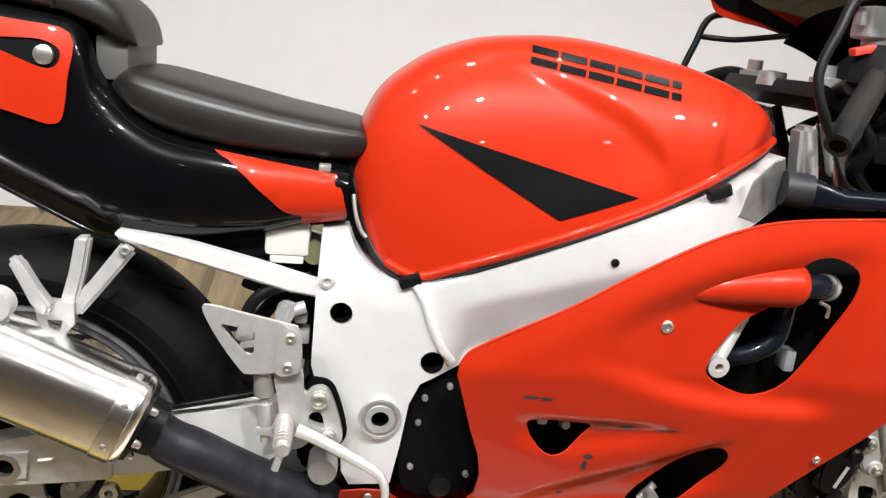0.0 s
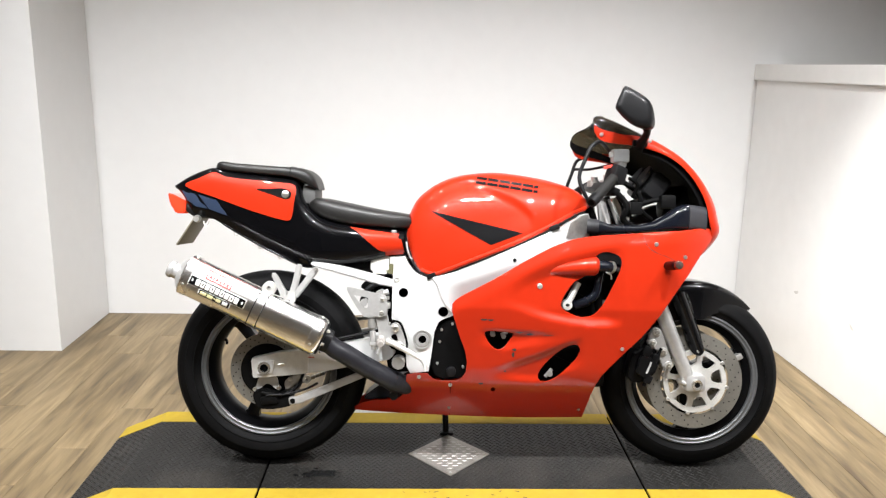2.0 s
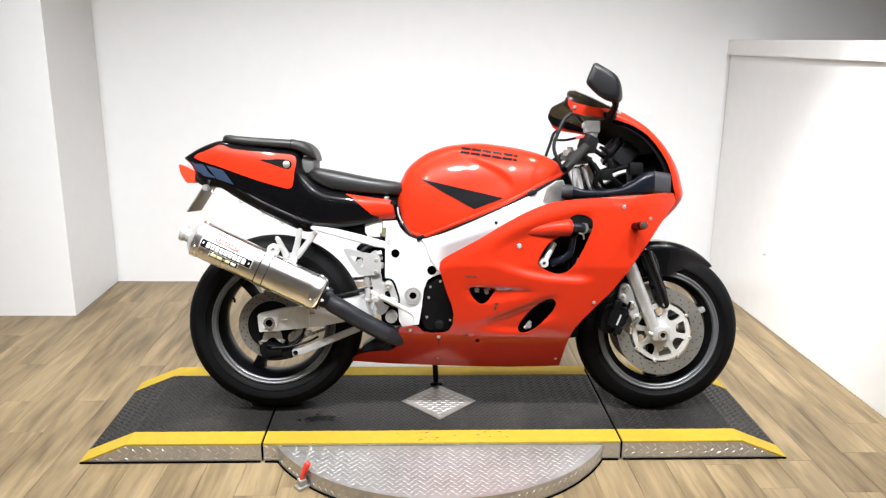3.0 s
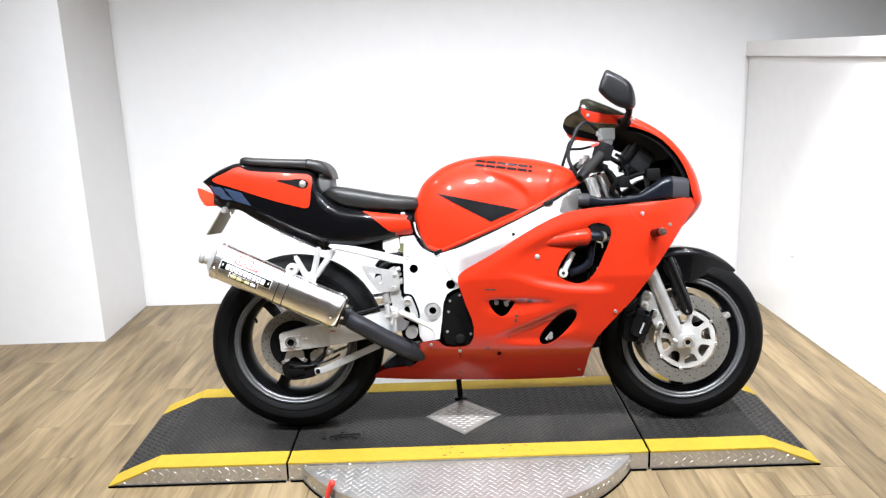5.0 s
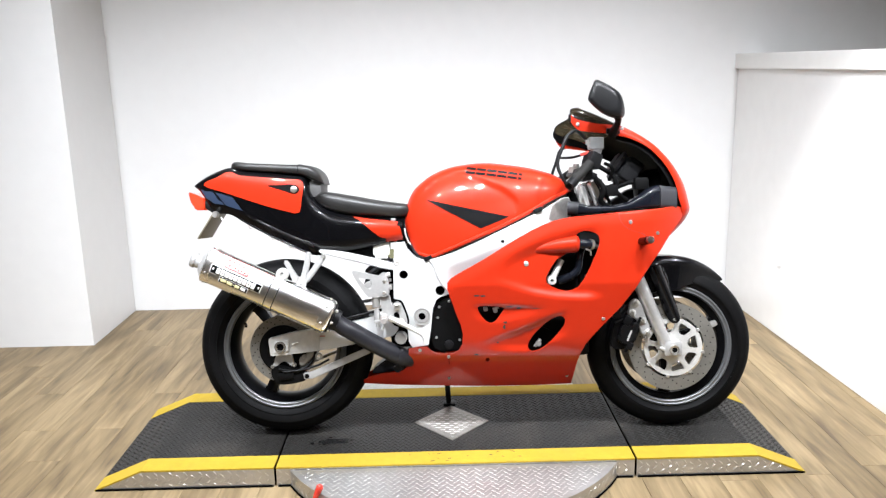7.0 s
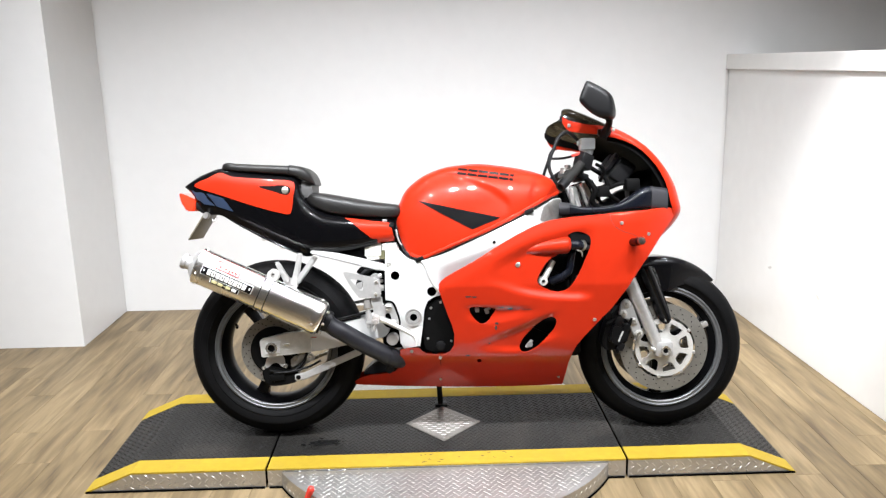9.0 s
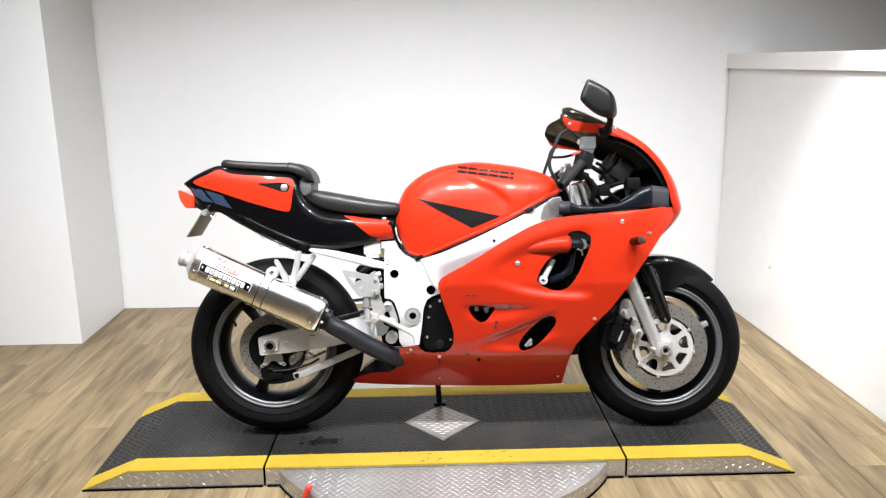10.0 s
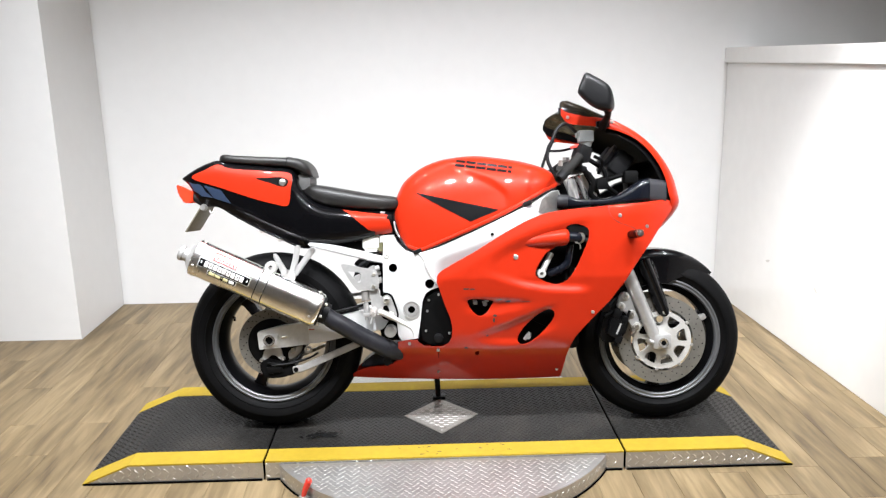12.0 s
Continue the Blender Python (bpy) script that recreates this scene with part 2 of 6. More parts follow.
def finish(bm, smooth=True, angle=35):
    bmesh.ops.recalc_face_normals(bm, faces=bm.faces)
    for f in bm.faces:
        f.smooth = smooth
    if smooth:
        limit = radians(angle)
        for e in bm.edges:
            if len(e.link_faces) == 2 and e.calc_face_angle(0) > limit:
                e.smooth = False
    return bm


def box(x0, x1, y0, y1, z0, z1, bevel=0.0, segments=2):
    bm = bmesh.new()
    bmesh.ops.create_cube(bm, size=1.0)
    for v in bm.verts:
        v.co = ((x0 + x1) / 2 + v.co.x * (x1 - x0), (y0 + y1) / 2 + v.co.y * (y1 - y0), (z0 + z1) / 2 + v.co.z * (z1 - z0))
    if bevel:
        bmesh.ops.bevel(bm, geom=bm.edges[:], offset=bevel, segments=segments, affect="EDGES", profile=0.6)
    return finish(bm, bool(bevel))


def merge(*pieces):
    out = bmesh.new()
    for p in pieces:
        mesh = bpy.data.meshes.new("joined")
        p.to_mesh(mesh)
        p.free()
        out.from_mesh(mesh)
        bpy.data.meshes.remove(mesh)
    return out


def moved(bm, m):
    bm.transform(m)
    if m.determinant() < 0:
        bmesh.ops.reverse_faces(bm, faces=bm.faces)
    return bm


FLIP = Matrix.Diagonal((1, -1, 1, 1))


def spline(points, per=6, closed=False):
    """A smooth curve through the points (Catmull-Rom)."""
    p = [Vector(q) for q in points]
    n = len(p)
    out = []
    for i in range(n if closed else n - 1):
        a, b, c, d = (p[(i + k) % n] if closed else p[min(max(i + k, 0), n - 1)] for k in (-1, 0, 1, 2))
        for j in range(per):
            t = j / per
            out.append(0.5 * (2 * b + (c - a) * t + (2 * a - 5 * b + 4 * c - d) * t * t + (3 * b - a - 3 * c + d) * t ** 3))
    if not closed:
        out.append(p[-1])
    return out


def tube(points, radius, sides=12, per=6, smooth_path=True, ends=True):
    """A round tube along the points; radius may be a list, one for each point."""
    path = spline(points, per) if smooth_path and len(points) > 2 else [Vector(q) for q in points]
    radii = radius if isinstance(radius, (list, tuple)) else [radius] * len(points)
    steps = np.linspace(0, len(points) - 1, len(path))
    rr = [float(v) for v in np.interp(steps, range(len(points)), radii)]
    bm = bmesh.new()
    rings, up = [], None
    for i, q in enumerate(path):
        way = (path[min(i + 1, len(path) - 1)] - path[max(i - 1, 0)]).normalized()
        if up is None:
            up = way.orthogonal().normalized()
        up = (up - way * up.dot(way)).normalized()
        side = way.cross(up)
        rings.append([bm.verts.new(q + rr[i] * (math.cos(a) * up + math.sin(a) * side)) for a in (2 * math.pi * k / sides for k in range(sides))])
    for a, b in zip(rings, rings[1:]):
        for k in range(sides):
            bm.faces.new((a[k], a[(k + 1) % sides], b[(k + 1) % sides], b[k]))
    if ends:
        bm.faces.new(rings[0][::-1]), bm.faces.new(rings[-1])
    return finish(bm, True, 50)


def lathe(profile, centre, sides=48, axis="y", closed=False, caps=True):
    """Turns (radius, along) pairs about an axis through centre."""
    bm = bmesh.new()
    c = Vector(centre)
    rings = []
    for r, h in profile:
        ring = []
        for k in range(sides):
            a = 2 * math.pi * k / sides
            u, v = r * math.cos(a), r * math.sin(a)
            ring.append(bm.verts.new(c + Vector({"y": (u, h, v), "z": (u, v, h), "x": (h, u, v)}[axis])))
        rings.append(ring)
    pairs = list(zip(rings, rings[1:])) + ([(rings[-1], rings[0])] if closed else [])
    for a, b in pairs:
        for k in range(sides):
            bm.faces.new((a[k], a[(k + 1) % sides], b[(k + 1) % sides], b[k]))
    if not closed and caps:
        for ring in (rings[0], rings[-1]):
            bm.faces.new(ring)
    bmesh.ops.remove_doubles(bm, verts=bm.verts, dist=1e-6)
    return finish(bm, True, 40)


def rod(a, b, r, sides=16, r2=None):
    return tube([a, b], [r, r2 if r2 is not None else r], sides)


def loft(rings, caps=True, closed=True, angle=40):
    """Joins rings of equally many points."""
    bm = bmesh.new()
    made = [[bm.verts.new(q) for q in ring] for ring in rings]
    n = len(made[0])
    for a, b in zip(made, made[1:]):
        for k in range(n if closed else n - 1):
            bm.faces.new((a[k], a[(k + 1) % n], b[(k + 1) % n], b[k]))
    if caps and closed:
        bm.faces.new(made[0][::-1]), bm.faces.new(made[-1])
    bmesh.ops.remove_doubles(bm, verts=bm.verts, dist=1e-5)
    return finish(bm, True, angle)


def shell(rings, thick=0.003, angle=60):
    """An open sheet through rings of points, given its thickness inwards."""
    g = [[Vector(q) for q in r] for r in rings]
    m, n = len(g), len(g[0])
    bm = bmesh.new()
    outer, inner = [], []
    middle = sum((q for r in g for q in r), Vector()) / (m * n)
    for i in range(m):
        row_a, row_b = [], []
        for j in range(n):
            du = g[min(i + 1, m - 1)][j] - g[max(i - 1, 0)][j]
            dv = g[i][min(j + 1, n - 1)] - g[i][max(j - 1, 0)]
            nrm = du.cross(dv)
            nrm = nrm.normalized() if nrm.length > 1e-12 else Vector((0, 0, 1))
            if nrm.dot(g[i][j] - middle) < 0:
                nrm = -nrm
            row_a.append(bm.verts.new(g[i][j]))
            row_b.append(bm.verts.new(g[i][j] - nrm * thick))
        outer.append(row_a), inner.append(row_b)
    for s in (outer, inner):
        for a, b in zip(s, s[1:]):
            for k in range(n - 1):
                bm.faces.new((a[k], a[k + 1], b[k + 1], b[k]))
    rim = [(i, 0) for i in range(m)] + [(m - 1, j) for j in range(1, n)] + [(i, n - 1) for i in range(m - 2, -1, -1)] + [(0, j) for j in range(n - 2, 0, -1)]
    for (i, j), (k, l) in zip(rim, rim[1:] + rim[:1]):
        bm.faces.new((outer[i][j], outer[k][l], inner[k][l], inner[i][j]))
    return finish(bm, True, angle)


def inside(poly, x, z):
    hit = False
    for (x0, z0), (x1, z1) in zip(poly, poly[1:] + poly[:1]):
        if (z0 > z) != (z1 > z) and x < (x1 - x0) * (z - z0) / (z1 - z0) + x0:
            hit = not hit
    return hit


def flat2(points, per=5, closed=True):
    return [(q.x, q.y) for q in spline([(x, z, 0) for x, z in points], per, closed)]


def sheet(outline, fy, holes=(), thick=0.004, step=0.015, soften=0.0, back=None):
    """A panel over the x-z plane: an outline with holes, bent to y = fy(x, z), with its thickness towards +y."""
    from mathutils.geometry import delaunay_2d_cdt
    pts, edges = [], []
    for loop in (outline, *holes):
        k = len(pts)
        pts += [Vector(q) for q in loop]
        edges += [(k + i, k + (i + 1) % len(loop)) for i in range(len(loop))]
    rim = np.array([tuple(q) for q in pts])
    x0, z0 = rim.min(0)
    x1, z1 = rim.max(0)
    row = 0
    z = z0 + step / 2
    while z < z1:
        x = x0 + step * (0.5 if row % 2 else 1.0)
        while x < x1:
            if inside(outline, x, z) and not any(inside(h, x, z) for h in holes) and (np.hypot(*(rim - (x, z)).T).min() > 0.45 * step):
                pts.append(Vector((x, z)))
            x += step
        z += step * 0.87
        row += 1
    verts, _, faces, *_ = delaunay_2d_cdt(pts, edges, [], 0, 1e-6)
    bm = bmesh.new()
    front = [bm.verts.new((v.x, fy(v.x, v.y), v.y)) for v in verts]
    behind = [bm.verts.new((v.x, back(v.x, v.y) if back else fy(v.x, v.y) + thick, v.y)) for v in verts]
    count = {}
    for f in faces:
        cx, cz = sum(verts[i].x for i in f) / 3, sum(verts[i].y for i in f) / 3
        if not inside(outline, cx, cz) or any(inside(h, cx, cz) for h in holes):
            continue
        bm.faces.new([front[i] for i in f]).smooth = True
        bm.faces.new([behind[i] for i in f[::-1]]).smooth = True
        for a, b in zip(f, f[1:] + f[:1]):
            key = (min(a, b), max(a, b))
            count[key] = None if key in count else (a, b)
    for pair in count.values():
        if pair:
            a, b = pair
            bm.faces.new((front[b], front[a], behind[a], behind[b]))
    bmesh.ops.delete(bm, geom=[v for v in bm.verts if not v.link_faces], context="VERTS")
    bmesh.ops.recalc_face_normals(bm, faces=bm.faces)
    for e in bm.edges:
        if len(e.link_faces) == 2 and e.calc_face_angle(0) > radians(50):
            e.smooth = False
    return bm


def prism(outline, y0, y1, bevel=0.0):
    """A flat plate with the outline in x-z, from y0 to y1."""
    bm = bmesh.new()
    a = [bm.verts.new((x, y0, z)) for x, z in outline]
    b = [bm.verts.new((x, y1, z)) for x, z in outline]
    bm.faces.new(a), bm.faces.new(b[::-1])
    n = len(a)
    for i in range(n):
        bm.faces.new((a[i], a[(i + 1) % n], b[(i + 1) % n], b[i]))
    if bevel:
        bmesh.ops.recalc_face_normals(bm, faces=bm.faces)
        bmesh.ops.bevel(bm, geom=[e for e in bm.edges], offset=bevel, segments=2, affect="EDGES", clamp_overlap=True)
    return finish(bm, True, 30)


def bolt_head(x, y, z, r=0.007, h=0.004):
    """A round head that stands out towards -y."""
    return lathe([(r, 0.002), (r, -h * 0.6), (r * 0.75, -h), (r * 0.45, -h), (r * 0.4, -h * 0.5), (0.0001, -h * 0.5)], (x, y, z), 14)


def curve_at(points):
    """A smooth function of x through (x, value) pairs."""
    q = spline([(a, b, 0) for a, b in points], 8)
    xs, vs = [p.x for p in q], [p.y for p in q]
    return lambda x: float(np.interp(x, xs, vs))


def step_up(a, b, v):
    t = min(max((v - a) / (b - a), 0.0), 1.0)
    return t * t * (3 - 2 * t)


# ---- the room ----
BACK, STEP_Y, LEFT = 1.757, 1.16, -1.83
ROOM_L, ROOM_R, ROOM_F = -3.0, 3.6, -4.6


def low_wall_x(y):
    return 1.675 + (BACK - y) * 0.0285


lone("wall_back", box(LEFT, ROOM_R, BACK, BACK + 0.12, 0, CEILING), WALL, "white painted wall behind the motorcycle", "wall", "structure")
lone("wall_step", box(ROOM_L - 0.12, LEFT, STEP_Y, BACK + 0.12, 0, CEILING), WALL, "white painted wall corner that steps forward", "wall", "structure")
# the next three walls and the ceiling are unseen, added to bound light and reflections
lone("wall_left", box(ROOM_L - 0.12, ROOM_L, ROOM_F, STEP_Y, 0, CEILING), TAN_WALL, "unseen tan side wall added to close the room", "wall", "structure")
lone("wall_far_right", box(ROOM_R, ROOM_R + 0.12, ROOM_F, BACK, 0, CEILING), WALL, "unseen white wall added beyond the low partition", "wall", "structure")
lone("wall_front", box(ROOM_L, ROOM_R, ROOM_F - 0.12, ROOM_F, 0, CEILING), TAN_WALL, "unseen tan wall added opposite the display bay", "wall", "structure")
lone("ceiling", box(ROOM_L - 0.12, ROOM_R + 0.12, ROOM_F - 0.12, BACK + 0.12, CEILING, CEILING + 0.1), CEIL, "unseen pale ceiling added to close the room", "ceiling", "structure")


def slab(x_of, y0, y1, dx0, dx1, z0, z1):
    bm = bmesh.new()
    quad = [(x_of(y0) + dx0, y0), (x_of(y0) + dx1, y0), (x_of(y1) + dx1, y1), (x_of(y1) + dx0, y1)]
    a, b = [bm.verts.new((*q, z0)) for q in quad], [bm.verts.new((*q, z1)) for q in quad]
    bm.faces.new(a[::-1]), bm.faces.new(b)
    for i in range(4):
        bm.faces.new((a[i], a[(i + 1) % 4], b[(i + 1) % 4], b[i]))
    bmesh.ops.bevel(bm, geom=bm.edges[:], offset=0.003, segments=2, affect="EDGES")
    return finish(bm)


PARTITION_Y = -2.0
partition = lone("wall_partition", slab(low_wall_x, PARTITION_Y, BACK - 0.001, 0, 0.11, 0, 1.332), GLOSS_WALL, "white glossy low partition wall", "wall", "structure")
lone("trim", slab(low_wall_x, PARTITION_Y, BACK - 0.001, -0.018, 0.128, 1.331, 1.412), TRIM, "white painted cap board along the low wall", "trim", "structure")

for sy, sz, tilt in ((1.089, 0.352, -15), (0.615, 0.336, 30)):
    ring = [(0.020 * math.cos(a) * (1 + 0.3 * math.sin(3 * a)), 0.007 * math.sin(a)) for a in np.linspace(0, 2 * math.pi, 16, endpoint=False)]
    bm = bmesh.new()
    c, k = math.cos(radians(tilt)), math.sin(radians(tilt))
    bm.faces.new([bm.verts.new((low_wall_x(sy + u * c - v * k) - 0.0008, sy + u * c - v * k, sz + u * k + v * c)) for u, v in ring])
    part("smudge", bm, SMUDGE, partition, "faint grey scuff")

floor = lone("floor", box(ROOM_L - 0.12, ROOM_R + 0.12, ROOM_F - 0.12, BACK + 0.12, -0.12, -0.004), JOINT, "greyish tan wood plank floor", "floor", "structure")

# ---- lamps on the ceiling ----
# one housing for each spot, the added front row too
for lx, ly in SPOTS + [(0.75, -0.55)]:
    can = thing("ceiling_spotlight", "unseen small round white ceiling spotlight", "spotlight", pose(lx, ly, CEILING), "ceiling spotlights")
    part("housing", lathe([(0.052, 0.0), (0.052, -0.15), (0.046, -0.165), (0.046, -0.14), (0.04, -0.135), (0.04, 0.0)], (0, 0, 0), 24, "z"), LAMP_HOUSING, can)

# ---- the display platform ----
TOP, FRONT, REAR, YELLOW_W = 0.07, -0.315, 0.33, 0.087
GAP_L, GAP_R = -0.607, 0.62
END_L, END_R, RAMP_L, RAMP_R = -1.222, 1.205, -1.06, 1.04


def profile_plate(xs, y0, y1, lift=0.0, deep=None):
    """A plate whose top follows (x, z) pairs, down to the floor or to deep below."""
    bm = bmesh.new()
    top = [(x, z + lift) for x, z in xs]
    low = [(x, z + lift - deep) for x, z in xs[::-1]] if deep else [(x, 0.0) for x, z in xs[::-1]]
    ring = top + [q for q in low if q not in top]
    a, b = [bm.verts.new((x, y0, z)) for x, z in ring], [bm.verts.new((x, y1, z)) for x, z in ring]
    bm.faces.new(a), bm.faces.new(b[::-1])
    n = len(a)
    for i in range(n):
        bm.faces.new((a[i], a[(i + 1) % n], b[(i + 1) % n], b[i]))
    return finish(bm, False)


def lug_field(spots, mat_name, length, width, height):
    """Low raised lozenges at (place, along, across, normal)."""
    verts, faces = [], []
    for q, along, across, up in spots:
        k = len(verts)
        for a, b, h in ((-1, 0, 0), (0, -1, 0), (1, 0, 0), (0, 1, 0), (-0.55, 0, 1), (0.55, 0, 1)):
            verts.append(q + along * (a * length) + across * (b * width) + up * (h * height))
        faces += [(k, k + 1, k + 4), (k + 1, k + 5, k + 4), (k + 1, k + 2, k + 5), (k + 2, k + 3, k + 5), (k + 3, k + 4, k + 5), (k + 3, k, k + 4)]
    mesh = bpy.data.meshes.new(mat_name)
    mesh.from_pydata([tuple(v) for v in verts], [], faces)
    return mesh


X, Y, Z = Vector((1, 0, 0)), Vector((0, 1, 0)), Vector((0, 0, 1))


def section_z(xs, x):
    return float(np.interp(x, [q[0] for q in xs], [q[1] for q in xs]))


def platform_section(xs, label):
    """One segment of the platform: core, rubber mat, yellow borders, tread-plate skirt with its lugs."""
    x0, x1 = xs[0][0], xs[-1][0]
    ob = thing("display_platform", label, "platform", None, "platform segments")
    part("core", profile_plate([(x, max(z - 0.006, 0.001)) for x, z in xs], FRONT + 0.006, REAR - 0.006), DARK_GAP, ob)
    part("rubber_mat", profile_plate(xs, FRONT + YELLOW_W, REAR - YELLOW_W, 0.0, 0.006), MAT_RUBBER, ob)
    for y0, y1 in ((FRONT, FRONT + YELLOW_W - 0.001), (REAR - YELLOW_W + 0.001, REAR)):
        part("yellow_border", profile_plate(xs, y0, y1, 0.001, 0.006), YELLOW, ob, "yellow painted border")
    skirt_xs = [(x, max(z - 0.004, 0.001)) for x, z in xs]
    skirt = part("skirt", profile_plate(skirt_xs, FRONT + 0.001, FRONT + 0.005), TREAD, ob, "silver tread-plate skirt")
    part("skirt", profile_plate(skirt_xs, REAR - 0.005, REAR - 0.001), TREAD, ob)
    # dark strip drawn for the shadow gap along the skirt's foot
    part("rubber_foot", profile_plate([(x0 + 0.004, 0.0065), (x1 - 0.004, 0.0065)], FRONT - 0.0035, FRONT + 0.0005), DARK_GAP, ob)
    spots, rows = [], 0
    x = x0 + 0.012
    while x < x1 - 0.01:
        for k in range(3):
            z = 0.012 + 0.022 * k + (0.011 if rows % 2 else 0)
            if z < section_z(xs, x) - 0.012:
                d = radians(45 if (rows + k) % 2 else -45)
                spots.append((Vector((x, FRONT + 0.001, z)), X * math.cos(d) + Z * math.sin(d), Z * math.cos(d) - X * math.sin(d), -Y))
        x += 0.025
        rows += 1
    lugs = new("tread_lug", lug_field(spots, "tread_lug", 0.0105, 0.0027, 0.0016))
    lugs.data.materials.append(LUG)
    lugs.parent = skirt
    tagged(lugs, kind="stuff")
    spots, row = [], 0
    y = FRONT + YELLOW_W + 0.01
    while y < REAR - YELLOW_W - 0.008:
        x = x0 + (0.008 if row % 2 else 0.0175)
        col = 0
        while x < x1 - 0.008:
            z = section_z(xs, x)
            slope = Vector((0.02, 0, section_z(xs, x + 0.01) - section_z(xs, x - 0.01))).normalized()
            up = slope.cross(Y) * -1 if slope.cross(Y).z < 0 else slope.cross(Y)
            d = radians(38 if (row + col) % 2 else -38)
            keep = abs(x) / 0.155 + abs(y) / 0.165 > 1.0
            if keep:
                spots.append((Vector((x, y, z)), slope * math.cos(d) + Y * math.sin(d), Y * math.cos(d) - slope * math.sin(d), up))
            x += 0.019
            col += 1
        y += 0.0125
        row += 1
    field = new("mat_lug", lug_field(spots, "mat_lug", 0.0085, 0.0030, 0.0018))
    field.data.materials.append(MAT_RUBBER)
    field.parent = ob
    tagged(field, kind="stuff")
    return ob


platform_section([(END_L, 0.003), (RAMP_L, TOP), (GAP_L - 0.004, TOP)], "black rubber-topped ramp segment with yellow borders on the floor")
middle = platform_section([(GAP_L + 0.004, TOP), (GAP_R - 0.004, TOP)], "black rubber-topped middle platform segment with yellow borders")
platform_section([(GAP_R + 0.004, TOP), (RAMP_R, TOP), (END_R, 0.003)], "black rubber-topped ramp segment with yellow borders on the floor")

# chips in the yellow paint of the middle segment
chip = random.Random(23)
for k in range(14):
    cx, cy, size = chip.uniform(-0.20, 0.24), FRONT + chip.uniform(0.012, YELLOW_W - 0.012), chip.uniform(0.004, 0.011)
    turn = chip.uniform(-0.6, 0.6)
    bm = bmesh.new()
    loop = []
    for a in np.linspace(0, 2 * math.pi, 10, endpoint=False):
        u, v = size * math.cos(a) * chip.uniform(0.5, 1.2), 0.28 * size * math.sin(a) * chip.uniform(0.5, 1.3)
        loop.append(bm.verts.new((cx + u * math.cos(turn) - v * math.sin(turn), cy + u * math.sin(turn) + v * math.cos(turn), TOP + 0.0016)))
    bm.faces.new(loop)
    part("paint_chip", bm, SCUFF, middle, "dark chip in the yellow paint")

# the silver lozenge plate let into the middle segment
lozenge = thing("lozenge_plate", "diamond-shaped silver tread plate set in the black mat", "metal plate", pose(0, 0, TOP))
bm = bmesh.new()
a = [bm.verts.new(q) for q in ((-0.141, 0, 0.0035), (0, -0.150, 0.0035), (0.141, 0, 0.0035), (0, 0.145, 0.0035))]
b = [bm.verts.new((v.co.x, v.co.y, -0.002)) for v in a]
bm.faces.new(a), bm.faces.new(b[::-1])
for i in range(4):
    bm.faces.new((a[i], b[i], b[(i + 1) % 4], a[(i + 1) % 4]))
bmesh.ops.bevel(bm, geom=bm.edges[:], offset=0.001, segments=1, affect="EDGES")
part("plate", finish(bm), DIRTY_TREAD, lozenge)
spots = []
for r in range(-7, 8):
    for c in range(-6, 7):
        px, py = c * 0.034 + (0.017 if r % 2 else 0), r * 0.017
        if abs(px) / 0.122 + abs(py) / 0.128 < 1:
            spots.append((Vector((px, py, 0.0035)), X, Y, Z))
field = new("tread_lug", lug_field(spots, "tread_lug", 0.0110, 0.0021, 0.0012))
field.data.materials.append(LUG)
field.parent = lozenge
tagged(field, kind="stuff")
for sx, sy in ((-0.118, 0), (0.118, 0), (0, 0.122), (0, -0.127)):
    part("screw", moved(bolt_head(0, 0, 0, 0.005, 0.002), pose(sx, sy, 0.0035, -90)), DULL_ALLOY, lozenge)

